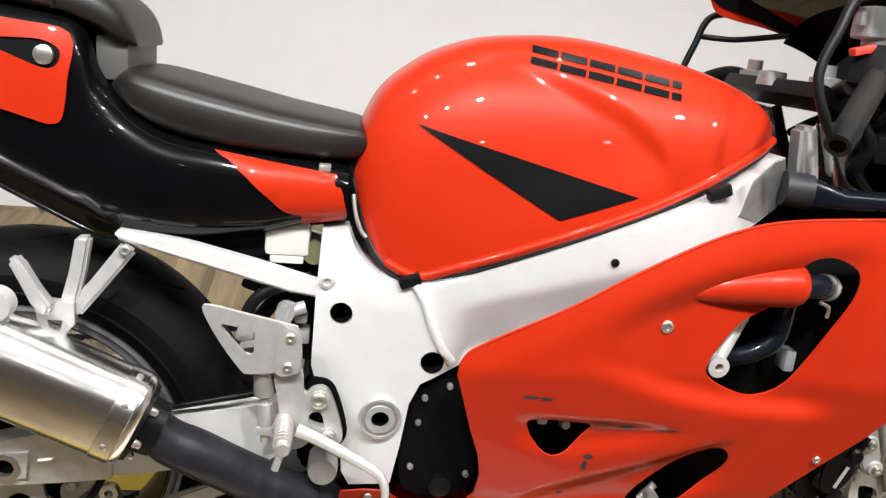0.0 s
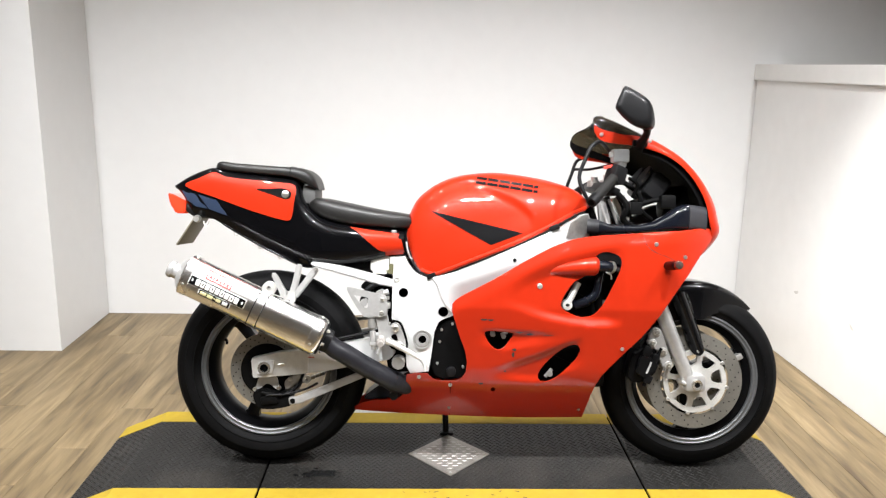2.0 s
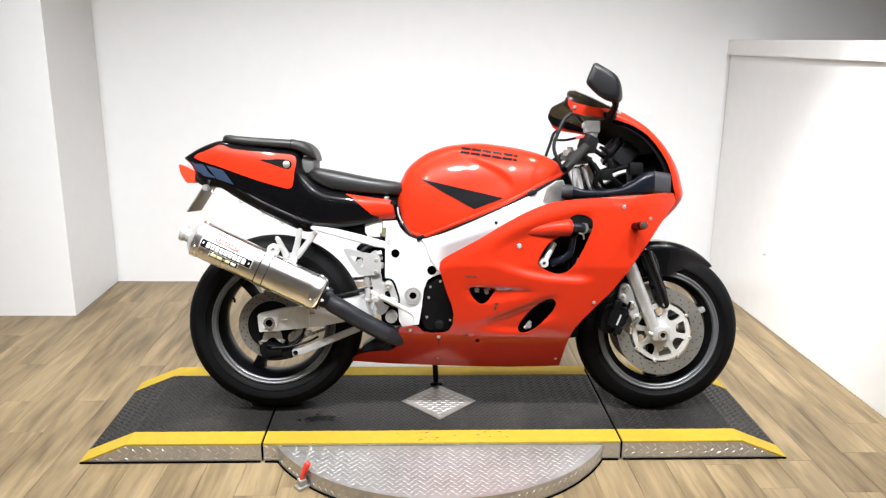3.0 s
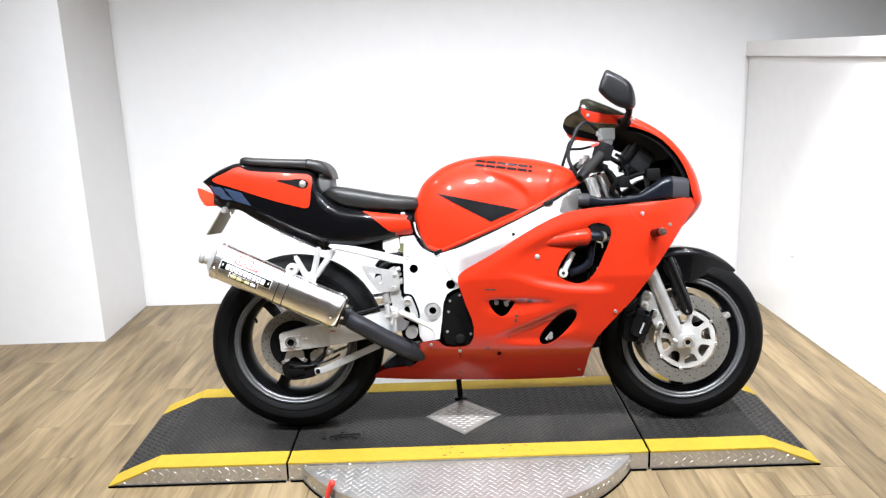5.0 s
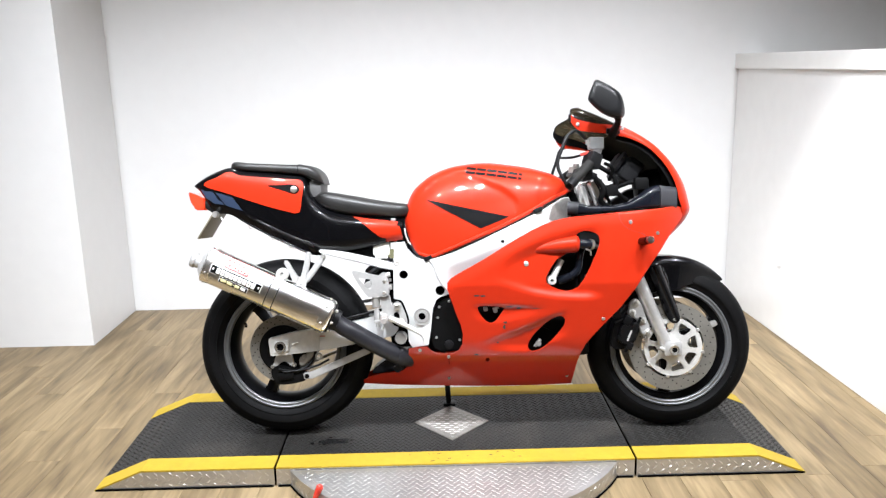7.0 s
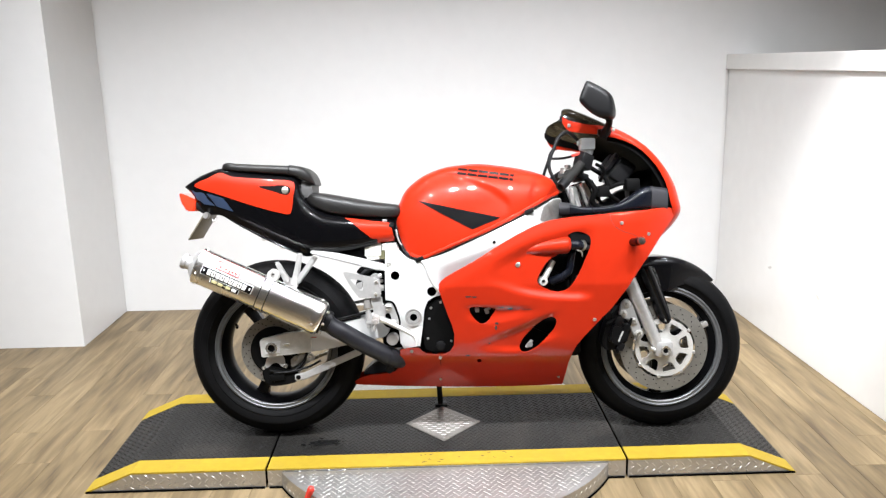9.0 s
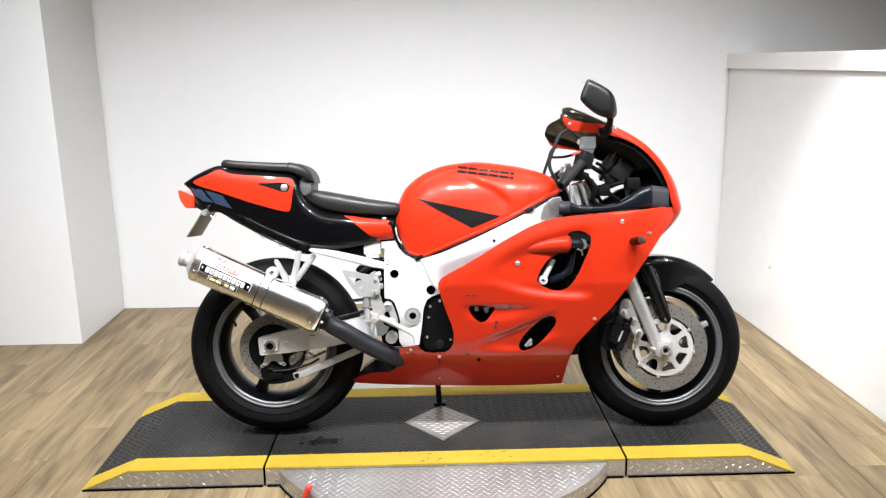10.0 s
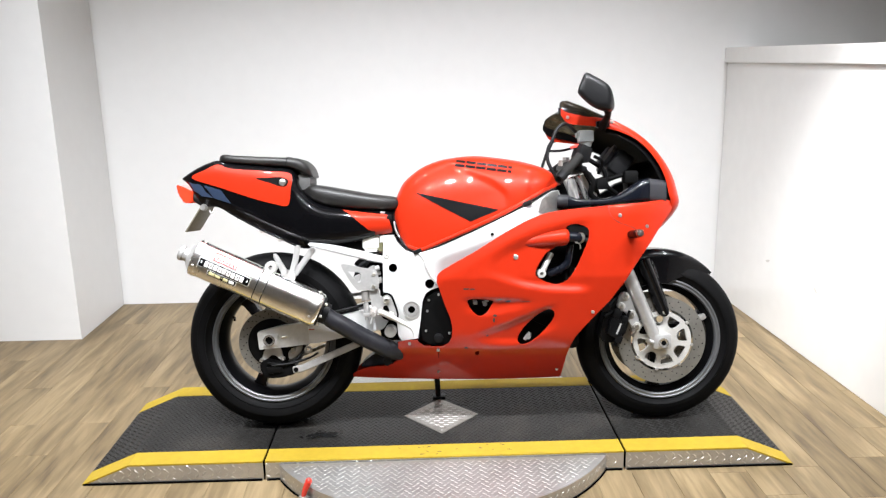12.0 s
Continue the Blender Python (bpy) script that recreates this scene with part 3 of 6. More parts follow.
# the round turntable plate under the middle segment
DISC_R, DISC_Z = 0.637, 0.060
turntable = thing("turntable", "round silver tread-plate turntable under the platform", "turntable", pose(0, -0.004, 0))
def disc_profile(y):
    return math.sqrt(max(DISC_R ** 2 - y ** 2, 0))
for name, y0, y1 in (("front_plate", -DISC_R, FRONT + 0.001), ("rear_plate", REAR + 0.008, DISC_R)):
    ys = np.linspace(y0, y1, 40)
    ring = [(disc_profile(y), y) for y in ys] + [(-disc_profile(y), y) for y in ys[::-1]]
    bm = bmesh.new()
    a, b = [bm.verts.new((x, y, DISC_Z)) for x, y in ring], [bm.verts.new((x, y, DISC_Z - 0.058)) for x, y in ring]
    bm.faces.new(a), bm.faces.new(b[::-1])
    for i in range(len(ring)):
        j = (i + 1) % len(ring)
        bm.faces.new((a[i], b[i], b[j], a[j]))
    bmesh.ops.remove_doubles(bm, verts=bm.verts, dist=1e-6)
    plate = part(name, finish(bm, True, 30), TREAD, turntable)
    # dark rim drawn for the shadow gap under the plate's edge
    rim = [(1.0045 * x, 1.0045 * y) for x, y in ring]
    bm = bmesh.new()
    a, b = [bm.verts.new((x, y, 0.0065)) for x, y in rim], [bm.verts.new((x, y, 0.0)) for x, y in rim]
    bm.faces.new(a), bm.faces.new(b[::-1])
    for i in range(len(rim)):
        j = (i + 1) % len(rim)
        bm.faces.new((a[i], b[i], b[j], a[j]))
    bmesh.ops.remove_doubles(bm, verts=bm.verts, dist=1e-6)
    part("rubber_foot", finish(bm, False), DARK_GAP, turntable)
    spots, row = [], 0
    y = y0 + 0.012
    while y < y1 - 0.01:
        x = -DISC_R + (0.012 if row % 2 else 0.0242)
        col = 0
        while x < DISC_R:
            if math.hypot(x, y) < DISC_R - 0.014:
                d = radians(40 if (row + col) % 2 else -40)
                along = X * math.cos(d) + Y * math.sin(d)
                spots.append((Vector((x, y, DISC_Z)), along, Z.cross(along), Z))
            x += 0.0245
            col += 1
        y += 0.0145
        row += 1
    for k in range(150):
        ang = math.pi * (k + 0.5) / 150 * (1 if y0 > 0 else -1)
        q = Vector((DISC_R * math.cos(ang), DISC_R * math.sin(ang), 0.018 + 0.022 * (k % 2)))
        if y0 <= q.y <= y1 - 0.01:
            out = Vector((q.x, q.y, 0)).normalized()
            side = Z.cross(out)
            d = radians(45 if k % 2 else -45)
            spots.append((q, side * math.cos(d) + Z * math.sin(d), Z * math.cos(d) - side * math.sin(d), out))
    field = new("tread_lug", lug_field(spots, "tread_lug", 0.0090, 0.0021, 0.0013))
    field.data.materials.append(LUG)
    field.parent = plate
    tagged(field, kind="stuff")

# the red locking lever beside the turntable
lever = thing("locking_lever", "red-handled turntable locking lever on the floor", "lever", pose(-0.452, -0.478, 0, 0, 0, 40))
part("base", merge(box(-0.02, 0.045, -0.016, 0.016, 0.0, 0.012, 0.003), box(-0.012, 0.014, -0.012, 0.012, 0.012, 0.034, 0.004)), DULL_ALLOY, lever)
part("handle", tube([(0.0, 0, 0.03), (0.005, -0.003, 0.052), (0.016, -0.012, 0.084), (0.019, -0.015, 0.092)], [0.007, 0.009, 0.0115, 0.006], 12), LEVER_RED, lever, "red painted handle")
part("pin", rod((0.03, 0, 0.008), (0.075, 0, 0.02), 0.006), DULL_ALLOY, lever)

# a dried oil mark on the mat
bm = bmesh.new()
drip = random.Random(4)
blots = [(drip.uniform(-0.03, 0.03), drip.uniform(-0.012, 0.012), drip.uniform(0.018, 0.032), drip.uniform(0.009, 0.016)) for _ in range(9)] + [(drip.uniform(-0.085, 0.075), drip.uniform(-0.03, 0.032), drip.uniform(0.003, 0.008), drip.uniform(0.002, 0.005)) for _ in range(18)]
for k, (bx, by, rx, ry) in enumerate(blots):
    turns = np.linspace(0, 2 * math.pi, 18, endpoint=False)
    bm.faces.new([bm.verts.new((bx + rx * math.cos(a) * drip.uniform(0.85, 1.1), by + ry * math.sin(a) * drip.uniform(0.85, 1.1), 0.0012 + 0.00005 * k)) for a in turns])
stain = lone("oil_mark", finish(bm, False), OIL, "dark dried oil mark on the black mat", "oil stain", m=pose(-0.424, -0.133, TOP))


# ---- the motorcycle ----
# Own axes: x ahead from the rear contact, y to its left, z up; it leans on its side stand.
BIKE = Matrix.Translation((-0.633, -0.014, TOP)) @ pose(0, 0, 0, 0, 0, -1.35) @ pose(0, 0, 0, -10.0)
bike = thing("motorcycle", "red, black and silver sports motorcycle on its side stand", "motorcycle", BIKE)
RX, RZ, FX, FZ = 0.032, 0.318, 1.437, 0.299


def wheel(name, cx, cz, radius, half, rim_r, angles, spoke_half, label):
    w = part(name, lathe([(rim_r - 0.012, -half * 0.78), (rim_r + 0.004, -half * 0.80), (rim_r + 0.020, -half * 0.94), (rim_r + 0.0215, -half * 0.972), (rim_r + 0.024, -half * 0.975), (rim_r + 0.026, -half * 0.955), (radius - 0.055, -half), (radius - 0.046, -half * 0.992), (radius - 0.044, -half * 0.965), (radius - 0.030, -half * 0.93),
                          (radius - 0.012, -half * 0.68), (radius - 0.003, -half * 0.35), (radius, 0), (radius - 0.003, half * 0.35), (radius - 0.012, half * 0.68),
                          (radius - 0.030, half * 0.93), (radius - 0.055, half), (rim_r + 0.022, half * 0.95), (rim_r + 0.004, half * 0.80), (rim_r - 0.012, half * 0.78)], (cx, 0, cz), 96, closed=True), RUBBER, bike, label)
    # slanting tread grooves, their shade drawn as dark surface ribbons, thinning out towards the shoulder
    prof = [(0.0, radius), (half * 0.35, radius - 0.003), (half * 0.68, radius - 0.012), (half * 0.93, radius - 0.030)]
    verts, faces = [], []
    for k in range(22):
        for side_sign in (-1, 1):
            base = 2 * math.pi * (k + (0.5 if side_sign > 0 else 0)) / 22
            start = len(verts)
            for u in np.linspace(0, 1, 9):
                yy = half * (0.10 + 0.72 * u)
                rr = float(np.interp(yy, [q[0] for q in prof], [q[1] for q in prof])) + 0.0004
                mid = base + 0.30 * u ** 1.4
                wide = (0.0022 * (1 - u) + 0.0007) / radius
                for e in (-wide, wide):
                    verts.append((cx + rr * math.cos(mid + e), side_sign * yy, cz + rr * math.sin(mid + e)))
            for i in range(8):
                a = start + 2 * i
                faces.append((a, a + 1, a + 3, a + 2))
    mesh = bpy.data.meshes.new("tread_groove")
    mesh.from_pydata(verts, [], faces)
    mesh.materials.append(DARK_GAP)
    grooves = new("tread_groove", mesh)
    grooves.parent = w
    tagged(grooves, kind="stuff")
    h = half * 0.80
    part("rim", lathe([(rim_r - 0.004, -h + 0.006), (rim_r - 0.022, -h + 0.008), (rim_r - 0.034, -h * 0.55), (rim_r - 0.04, -0.02), (rim_r - 0.04, 0.02), (rim_r - 0.034, h * 0.55), (rim_r - 0.022, h - 0.008),
                       (rim_r - 0.004, h - 0.006), (rim_r - 0.012, 0)], (cx, 0, cz), 80, closed=True), RIM_BLACK, w, "black painted rim")
    for s in (-1, 1):
        part("rim_lip", lathe([(rim_r + 0.002, s * (h - 0.002)), (rim_r + 0.001, s * (h + 0.004)), (rim_r - 0.004, s * (h + 0.006)), (rim_r - 0.008, s * (h + 0.003)), (rim_r - 0.011, s * (h + 0.003)), (rim_r - 0.015, s * (h + 0.0045)), (rim_r - 0.019, s * (h + 0.001)), (rim_r - 0.020, s * (h - 0.006))], (cx, 0, cz), 80, closed=True), RIM_LIP, w, "grey machined rim lip")
    part("hub", lathe([(0.018, -0.07), (0.034, -0.07), (0.042, -0.05), (0.048, -0.02), (0.048, 0.02), (0.042, 0.05), (0.034, 0.07), (0.018, 0.07)], (cx, 0, cz), 32, closed=True), RIM_BLACK, w)
    for deg in angles:
        bm = bmesh.new()
        sections = [(0.035, 0.030, spoke_half), (0.07, 0.021, spoke_half), (0.12, 0.017, spoke_half * 0.9), (rim_r - 0.05, 0.020, spoke_half * 0.8), (rim_r - 0.025, 0.036, spoke_half * 0.8)]
        rings = [[(r, -b, -c * 0.55), (r, -b * 0.75, -c), (r, b * 0.75, -c), (r, b, -c * 0.55), (r, b, c * 0.55), (r, b * 0.75, c), (r, -b * 0.75, c), (r, -b, c * 0.55)] for r, c, b in sections]
        part("spoke", moved(loft(rings), Matrix.Translation((cx, 0, cz)) @ pose(0, 0, 0, 0, -deg, 0)), RIM_BLACK, w)
    return w


rear_wheel = wheel("rear_wheel", RX, RZ, 0.3185, 0.088, 0.222, (248, 8, 128), 0.028, "black road tyre with a black three-spoke rim")
front_wheel = wheel("front_wheel", FX, FZ, 0.300, 0.060, 0.220, (265, 25, 145), 0.020, "black road tyre with a black three-spoke rim")
# tyre valve and pale size marks on the rear sidewall
va = radians(128 + 25)
part("valve", tube([(RX + 0.19 * math.cos(va), 0.0, RZ + 0.19 * math.sin(va)), (RX + 0.172 * math.cos(va), -0.02, RZ + 0.172 * math.sin(va)), (RX + 0.165 * math.cos(va), -0.045, RZ + 0.165 * math.sin(va))], 0.0045, 8), RUBBER, rear_wheel)


def ring_sheet(cx, cz, r0, r1, y, thick, holes=(), n=72):
    circle = [(cx + r1 * math.cos(a), cz + r1 * math.sin(a)) for a in np.linspace(0, 2 * math.pi, n, endpoint=False)]
    bore = [(cx + r0 * math.cos(a), cz + r0 * math.sin(a)) for a in np.linspace(0, 2 * math.pi, max(n // 2, 24), endpoint=False)]
    return sheet(circle, lambda x, z: y, [bore, *holes], thick, step=0.05)


def polar_window(cx, cz, deg, half_deg, r0, r1):
    out = []
    for r, seq in ((r0, (-0.78, 0.78)), (r1, (1.0, 0.35, -0.35, -1.0))):
        for k in seq:
            a = radians(deg + half_deg * k)
            out.append((cx + r * math.cos(a), cz + r * math.sin(a)))
    return flat2(out, 3)


def brake_disc(parent, cx, cz, y, r_in, r_out, windows, carrier_r, carrier_mat):
    d = part("brake_disc", ring_sheet(cx, cz, r_in, r_out, y, 0.0045), DISC_STEEL, parent, "drilled steel brake disc")
    bm = bmesh.new()
    count = 20
    for k in range(count):
        for j in range(3):
            a = 2 * math.pi * (k + 0.33 * j) / count
            r = r_in + (r_out - r_in) * (0.22 + 0.28 * j)
            q = Vector((cx + r * math.cos(a), y - 0.0004, cz + r * math.sin(a)))
            ring = [bm.verts.new(q + Vector((0.0022 * math.cos(b), 0, 0.0022 * math.sin(b)))) for b in np.linspace(0, 2 * math.pi, 8, endpoint=False)]
            bm.faces.new(ring)
    bmesh.ops.solidify(bm, geom=bm.faces[:], thickness=0.001)
    tagged(part("drill_hole", bm, DARK_GAP, d), kind="stuff")
    holes = [polar_window(cx, cz, a, *windows[1:]) for a in windows[0]]
    c = part("disc_carrier", ring_sheet(cx, cz, 0.016, carrier_r, y - 0.006, 0.011, holes), carrier_mat, parent, "cast alloy disc carrier")
    for k in range(len(windows[0])):
        a = radians(windows[0][k] + 180 / len(windows[0]))
        part("rivet", bolt_head(cx + (carrier_r + 0.003) * math.cos(a), y - 0.006, cz + (carrier_r + 0.003) * math.sin(a), 0.0065, 0.003), DULL_ALLOY, c)
    return d


FD = [12 + 45 * k for k in range(8)]
brake_disc(front_wheel, FX, FZ, -0.078, 0.113, 0.158, (FD, 15.5, 0.058, 0.088), 0.1045, ALLOY)
brake_disc(front_wheel, FX, FZ, 0.074, 0.113, 0.158, (FD, 14.5, 0.054, 0.089), 0.106, ALLOY)
brake_disc(rear_wheel, RX, RZ, -0.097, 0.086, 0.121, ([], 20, 0.050, 0.075), 0.086, ENGINE)
# rear sprocket and chain, on the far side
part("sprocket", ring_sheet(RX, RZ, 0.05, 0.108, 0.088, 0.006, [polar_window(RX, RZ, a, 20, 0.06, 0.092) for a in (20, 92, 164, 236, 308)]), DULL_ALLOY, rear_wheel, "toothed steel rear sprocket")
bm = bmesh.new()
top, low = [(RX + 0.0, RZ + 0.113), (0.50, 0.485)], [(RX + 0.0, RZ - 0.113), (0.50, 0.395)]
arc = [(RX + 0.113 * math.cos(a), RZ + 0.113 * math.sin(a)) for a in np.linspace(math.pi / 2, 1.5 * math.pi, 24)]
path = [(x, z) for x, z in np.linspace(top[1], top[0], 30)] + arc + [(x, z) for x, z in np.linspace(low[0], low[1], 30)]
links_made = []
for i, ((x0, z0), (x1, z1)) in enumerate(zip(path, path[1:])):
    d = math.degrees(math.atan2(z1 - z0, x1 - x0))
    wide = 0.011 if i % 2 else 0.007
    links_made.append(moved(box(-0.009, 0.009, -wide, wide, -0.006, 0.006, 0.003, 1), Matrix.Translation(((x0 + x1) / 2, 0.091, (z0 + z1) / 2)) @ pose(0, 0, 0, 0, -d, 0)))
part("drive_chain", merge(*links_made), DULL_ALLOY, bike, "steel drive chain")

# ---- swingarm, axle, exhaust ----
swing = part("swingarm", sheet(flat2([(0.17, 0.393), (0.30, 0.418), (0.40, 0.440), (0.44, 0.452), (0.462, 0.44), (0.455, 0.40), (0.435, 0.366), (0.40, 0.356), (0.30, 0.338), (0.17, 0.317), (0.14, 0.345), (0.14, 0.375)], 4),
                                lambda x, z: -0.132 + 0.02 * step_up(0.3, 0.5, x), (), 0.032, 0.03), SILVER, bike, "silver aluminium swingarm")
part("arm", moved(sheet(flat2([(-0.005, 0.360), (0.084, 0.384), (0.30, 0.418), (0.50, 0.47), (0.56, 0.47), (0.56, 0.39), (0.30, 0.338), (0.0, 0.301)], 3), lambda x, z: -0.132 + 0.02 * step_up(0.3, 0.5, x), (), 0.032, 0.03), FLIP), SILVER, swing)
axle_hole = [(0.031 + 0.014 * math.cos(a), 0.333 + 0.014 * math.sin(a)) for a in np.linspace(0, 2 * math.pi, 20, endpoint=False)]
block = part("axle_block", sheet([(-0.011, 0.355), (-0.009, 0.362), (0.080, 0.384), (0.086, 0.383), (0.15, 0.392), (0.17, 0.393), (0.17, 0.317), (0.10, 0.309), (0.0, 0.300), (-0.006, 0.303)], lambda x, z: -0.142, [axle_hole], 0.05, 0.03), ALLOY, swing, "cast chain adjuster block")
part("adjuster_plate", sheet([(0.008, 0.313), (0.058, 0.318), (0.062, 0.357), (0.012, 0.352)], lambda x, z: -0.147, [axle_hole], 0.006, 0.03), SILVER, block)
part("axle_nut", lathe([(0.013, -0.149), (0.021, -0.149), (0.021, -0.140), (0.013, -0.140)], (0.031, 0, 0.333), 12, closed=True), BOLT, block)
part("axle_bore", lathe([(0.0128, -0.1405), (0.0128, -0.139), (0.0001, -0.139)], (0.031, 0, 0.333), 20), DARK_GAP, block)
part("adjuster_bolt", rod((0.075, -0.144, 0.343), (0.095, -0.144, 0.346), 0.004), BOLT, block)
part("crossbar", box(0.37, 0.43, -0.11, 0.11, 0.385, 0.435, 0.012), SILVER, swing)
# dark block added so the recess behind the frame stays black
part("pivot_housing", prism(flat2([(0.425, 0.33), (0.425, 0.46), (0.47, 0.475), (0.52, 0.46), (0.56, 0.40), (0.55, 0.33), (0.48, 0.32)], 3), -0.108, 0.108, 0.006), ENGINE, bike, "black fill in the recess behind the frame")
part("cable_lug", lathe([(0.006, -0.150), (0.013, -0.150), (0.013, -0.138), (0.006, -0.138)], (0.168, 0, 0.298), 16, closed=True), BOLT, swing)
part("warning_label", box(0.15, 0.19, -0.1335, -0.1318, 0.366, 0.369), MARK_RED, swing, "thin red label bar")
part("hose", tube([(0.235, -0.125, 0.420), (0.29, -0.128, 0.434), (0.36, -0.128, 0.450), (0.43, -0.125, 0.465)], 0.005, 8), SATIN, swing, "black brake hose")
rear_caliper = part("rear_caliper", merge(prism(flat2([(-0.010, 0.246), (0.020, 0.262), (0.060, 0.252), (0.105, 0.246), (0.118, 0.212), (0.090, 0.200), (0.044, 0.193), (0.005, 0.200)], 3), -0.126, -0.070, 0.008), moved(box(-0.028, 0.028, -0.012, 0.0, -0.013, 0.013, 0.005), pose(0.045, -0.122, 0.225, 0, -8, 0)), rod((0.02, -0.128, 0.248), (0.085, -0.128, 0.240), 0.006)), ENGINE, bike, "black rear brake caliper")
part("caliper_bracket", sheet(flat2([(-0.010, 0.262), (0.000, 0.268), (0.012, 0.298), (0.062, 0.300), (0.072, 0.272), (0.080, 0.264), (0.075, 0.254), (0.060, 0.262), (0.045, 0.274), (0.030, 0.274), (0.008, 0.256), (-0.006, 0.250)], 3), lambda x, z: -0.118, (), 0.008, 0.02), BRACKET, rear_caliper, "cast silver caliper bracket")
part("bracket_arm", prism(flat2([(0.092, 0.285), (0.112, 0.300), (0.142, 0.306), (0.132, 0.282), (0.102, 0.258), (0.092, 0.264)], 3), -0.114, -0.106, 0.002), DULL_ALLOY, rear_caliper)
for q in ((-0.004, 0.258), (0.074, 0.263), (0.110, 0.292)):
    part("bolt", bolt_head(q[0], -0.119, q[1], 0.008, 0.006), BOLT, rear_caliper)
part("bleed_line", tube([(0.035, -0.132, 0.240), (0.065, -0.134, 0.243), (0.10, -0.13, 0.246), (0.16, -0.125, 0.262), (0.20, -0.12, 0.282)], 0.004, 8), SATIN, rear_caliper)
torque = part("torque_rod", prism([(0.108, 0.236), (0.138, 0.241), (0.338, 0.325), (0.352, 0.306), (0.145, 0.217), (0.112, 0.212)], -0.140, -0.127, 0.003), BRACKET, bike, "flat silver rear torque rod")
part("rod_bore", lathe([(0.0085, -0.1415), (0.0085, -0.138), (0.0001, -0.138)], (0.122, 0, 0.226), 16), DARK_GAP, torque)
part("rod_bolt", rod((0.122, -0.130, 0.226), (0.100, -0.100, 0.226), 0.008), BOLT, torque)
part("brake_hose", tube([(0.06, -0.11, 0.24), (0.11, -0.12, 0.25), (0.14, -0.115, 0.28), (0.15, -0.11, 0.31)], 0.005, 8), SATIN, rear_caliper)

# the silencer: an oval polished can on one line
A, Bq = Vector((-0.192, -0.222, 0.639)), Vector((0.219, -0.205, 0.444))
way = (Bq - A).normalized()
side = Vector((0, -1, 0))
side = (side - way * side.dot(way)).normalized()
upq = way.cross(side)
if upq.z < 0:
    upq = -upq


def oval(centre, ru, rs, n=40):
    return [centre + upq * (ru * math.copysign(abs(math.sin(a)) ** 0.85, math.sin(a))) + side * (rs * math.copysign(abs(math.cos(a)) ** 0.85, math.cos(a))) for a in np.linspace(0, 2 * math.pi, n, endpoint=False)]


LEN = (Bq - A).length


def can(pairs):
    return loft([oval(A + way * s, 0.0615 * k, 0.052 * k) for s, k in pairs], angle=30)


silencer = part("silencer", can([(-0.004, 0.90), (0.0, 0.97), (0.006, 1.0), (LEN - 0.006, 1.0), (LEN, 0.97), (LEN + 0.004, 0.9)]), BRUSHED, bike, "polished steel oval silencer with a decal")
for s0 in (0.012, LEN - 0.020):
    part("end_band", can([(s0 - 0.013, 1.0), (s0 - 0.012, 1.025), (s0 + 0.012, 1.025), (s0 + 0.013, 1.0)]), BRUSHED, silencer)
part("outlet", lathe([(0.020, -0.040), (0.024, -0.044), (0.0275, -0.040), (0.0275, -0.030), (0.0235, -0.026), (0.0235, 0.0), (0.040, 0.012), (0.040, 0.02), (0.020, 0.02)], (0, 0, 0), 32, "x", closed=True), BRACKET, silencer).matrix_local = Matrix.Translation(A + way * -0.012 - upq * 0.006) @ way.to_track_quat("X", "Z").to_matrix().to_4x4()
part("end_cap", can([(-0.024, 0.45), (-0.020, 0.62), (-0.004, 0.92)]), BRACKET, silencer)
part("hanger_strap", can([(0.232, 1.0), (0.233, 1.02), (0.259, 1.02), (0.260, 1.0)]), BRUSHED, silencer, "steel hanger strap")
part("collar", can([(LEN + 0.002, 0.86), (LEN + 0.010, 0.84), (LEN + 0.012, 0.62), (LEN + 0.034, 0.58)]), SATIN, silencer)
for a in (radians(50), radians(-10), radians(-70)):
    q = A + way * (LEN + 0.016) + upq * (0.045 * math.sin(a)) + side * (0.040 * math.cos(a))
    part("flange_bolt", moved(lathe([(0.0055, -0.006), (0.0055, 0.001), (0.0035, 0.004), (0.0001, 0.004)], (0, 0, 0), 8, "x"), Matrix.Translation(q) @ way.to_track_quat("X", "Z").to_matrix().to_4x4()), BOLT, silencer)
hb = A + way * 0.247 + upq * 0.073 + side * 0.01
for s0 in (0.231, 0.261):
    part("strap_edge", can([(s0 - 0.0014, 1.0), (s0 - 0.001, 1.014), (s0 + 0.001, 1.014), (s0 + 0.0014, 1.0)]), SATIN, silencer)
part("hanger_bolt", lathe([(0.007, -0.010), (0.020, -0.010), (0.021, 0.012), (0.007, 0.012)], hb, 24, closed=True), ALLOY, silencer)
part("hanger_tab", box(hb.x - 0.012, hb.x + 0.012, hb.y + 0.002, hb.y + 0.012, hb.z - 0.03, hb.z, 0.002), ALLOY, silencer)
for s0 in (0.012, LEN - 0.02):
    for a in (radians(35), radians(-20), radians(-65), radians(80)):
        q = A + way * s0 + upq * (0.0635 * math.sin(a)) + side * (0.0535 * math.cos(a))
        part("rivet", lathe([(0.0045, 0.001), (0.0045, -0.002), (0.002, -0.0035), (0.0001, -0.0035)], q, 10), BOLT, silencer)


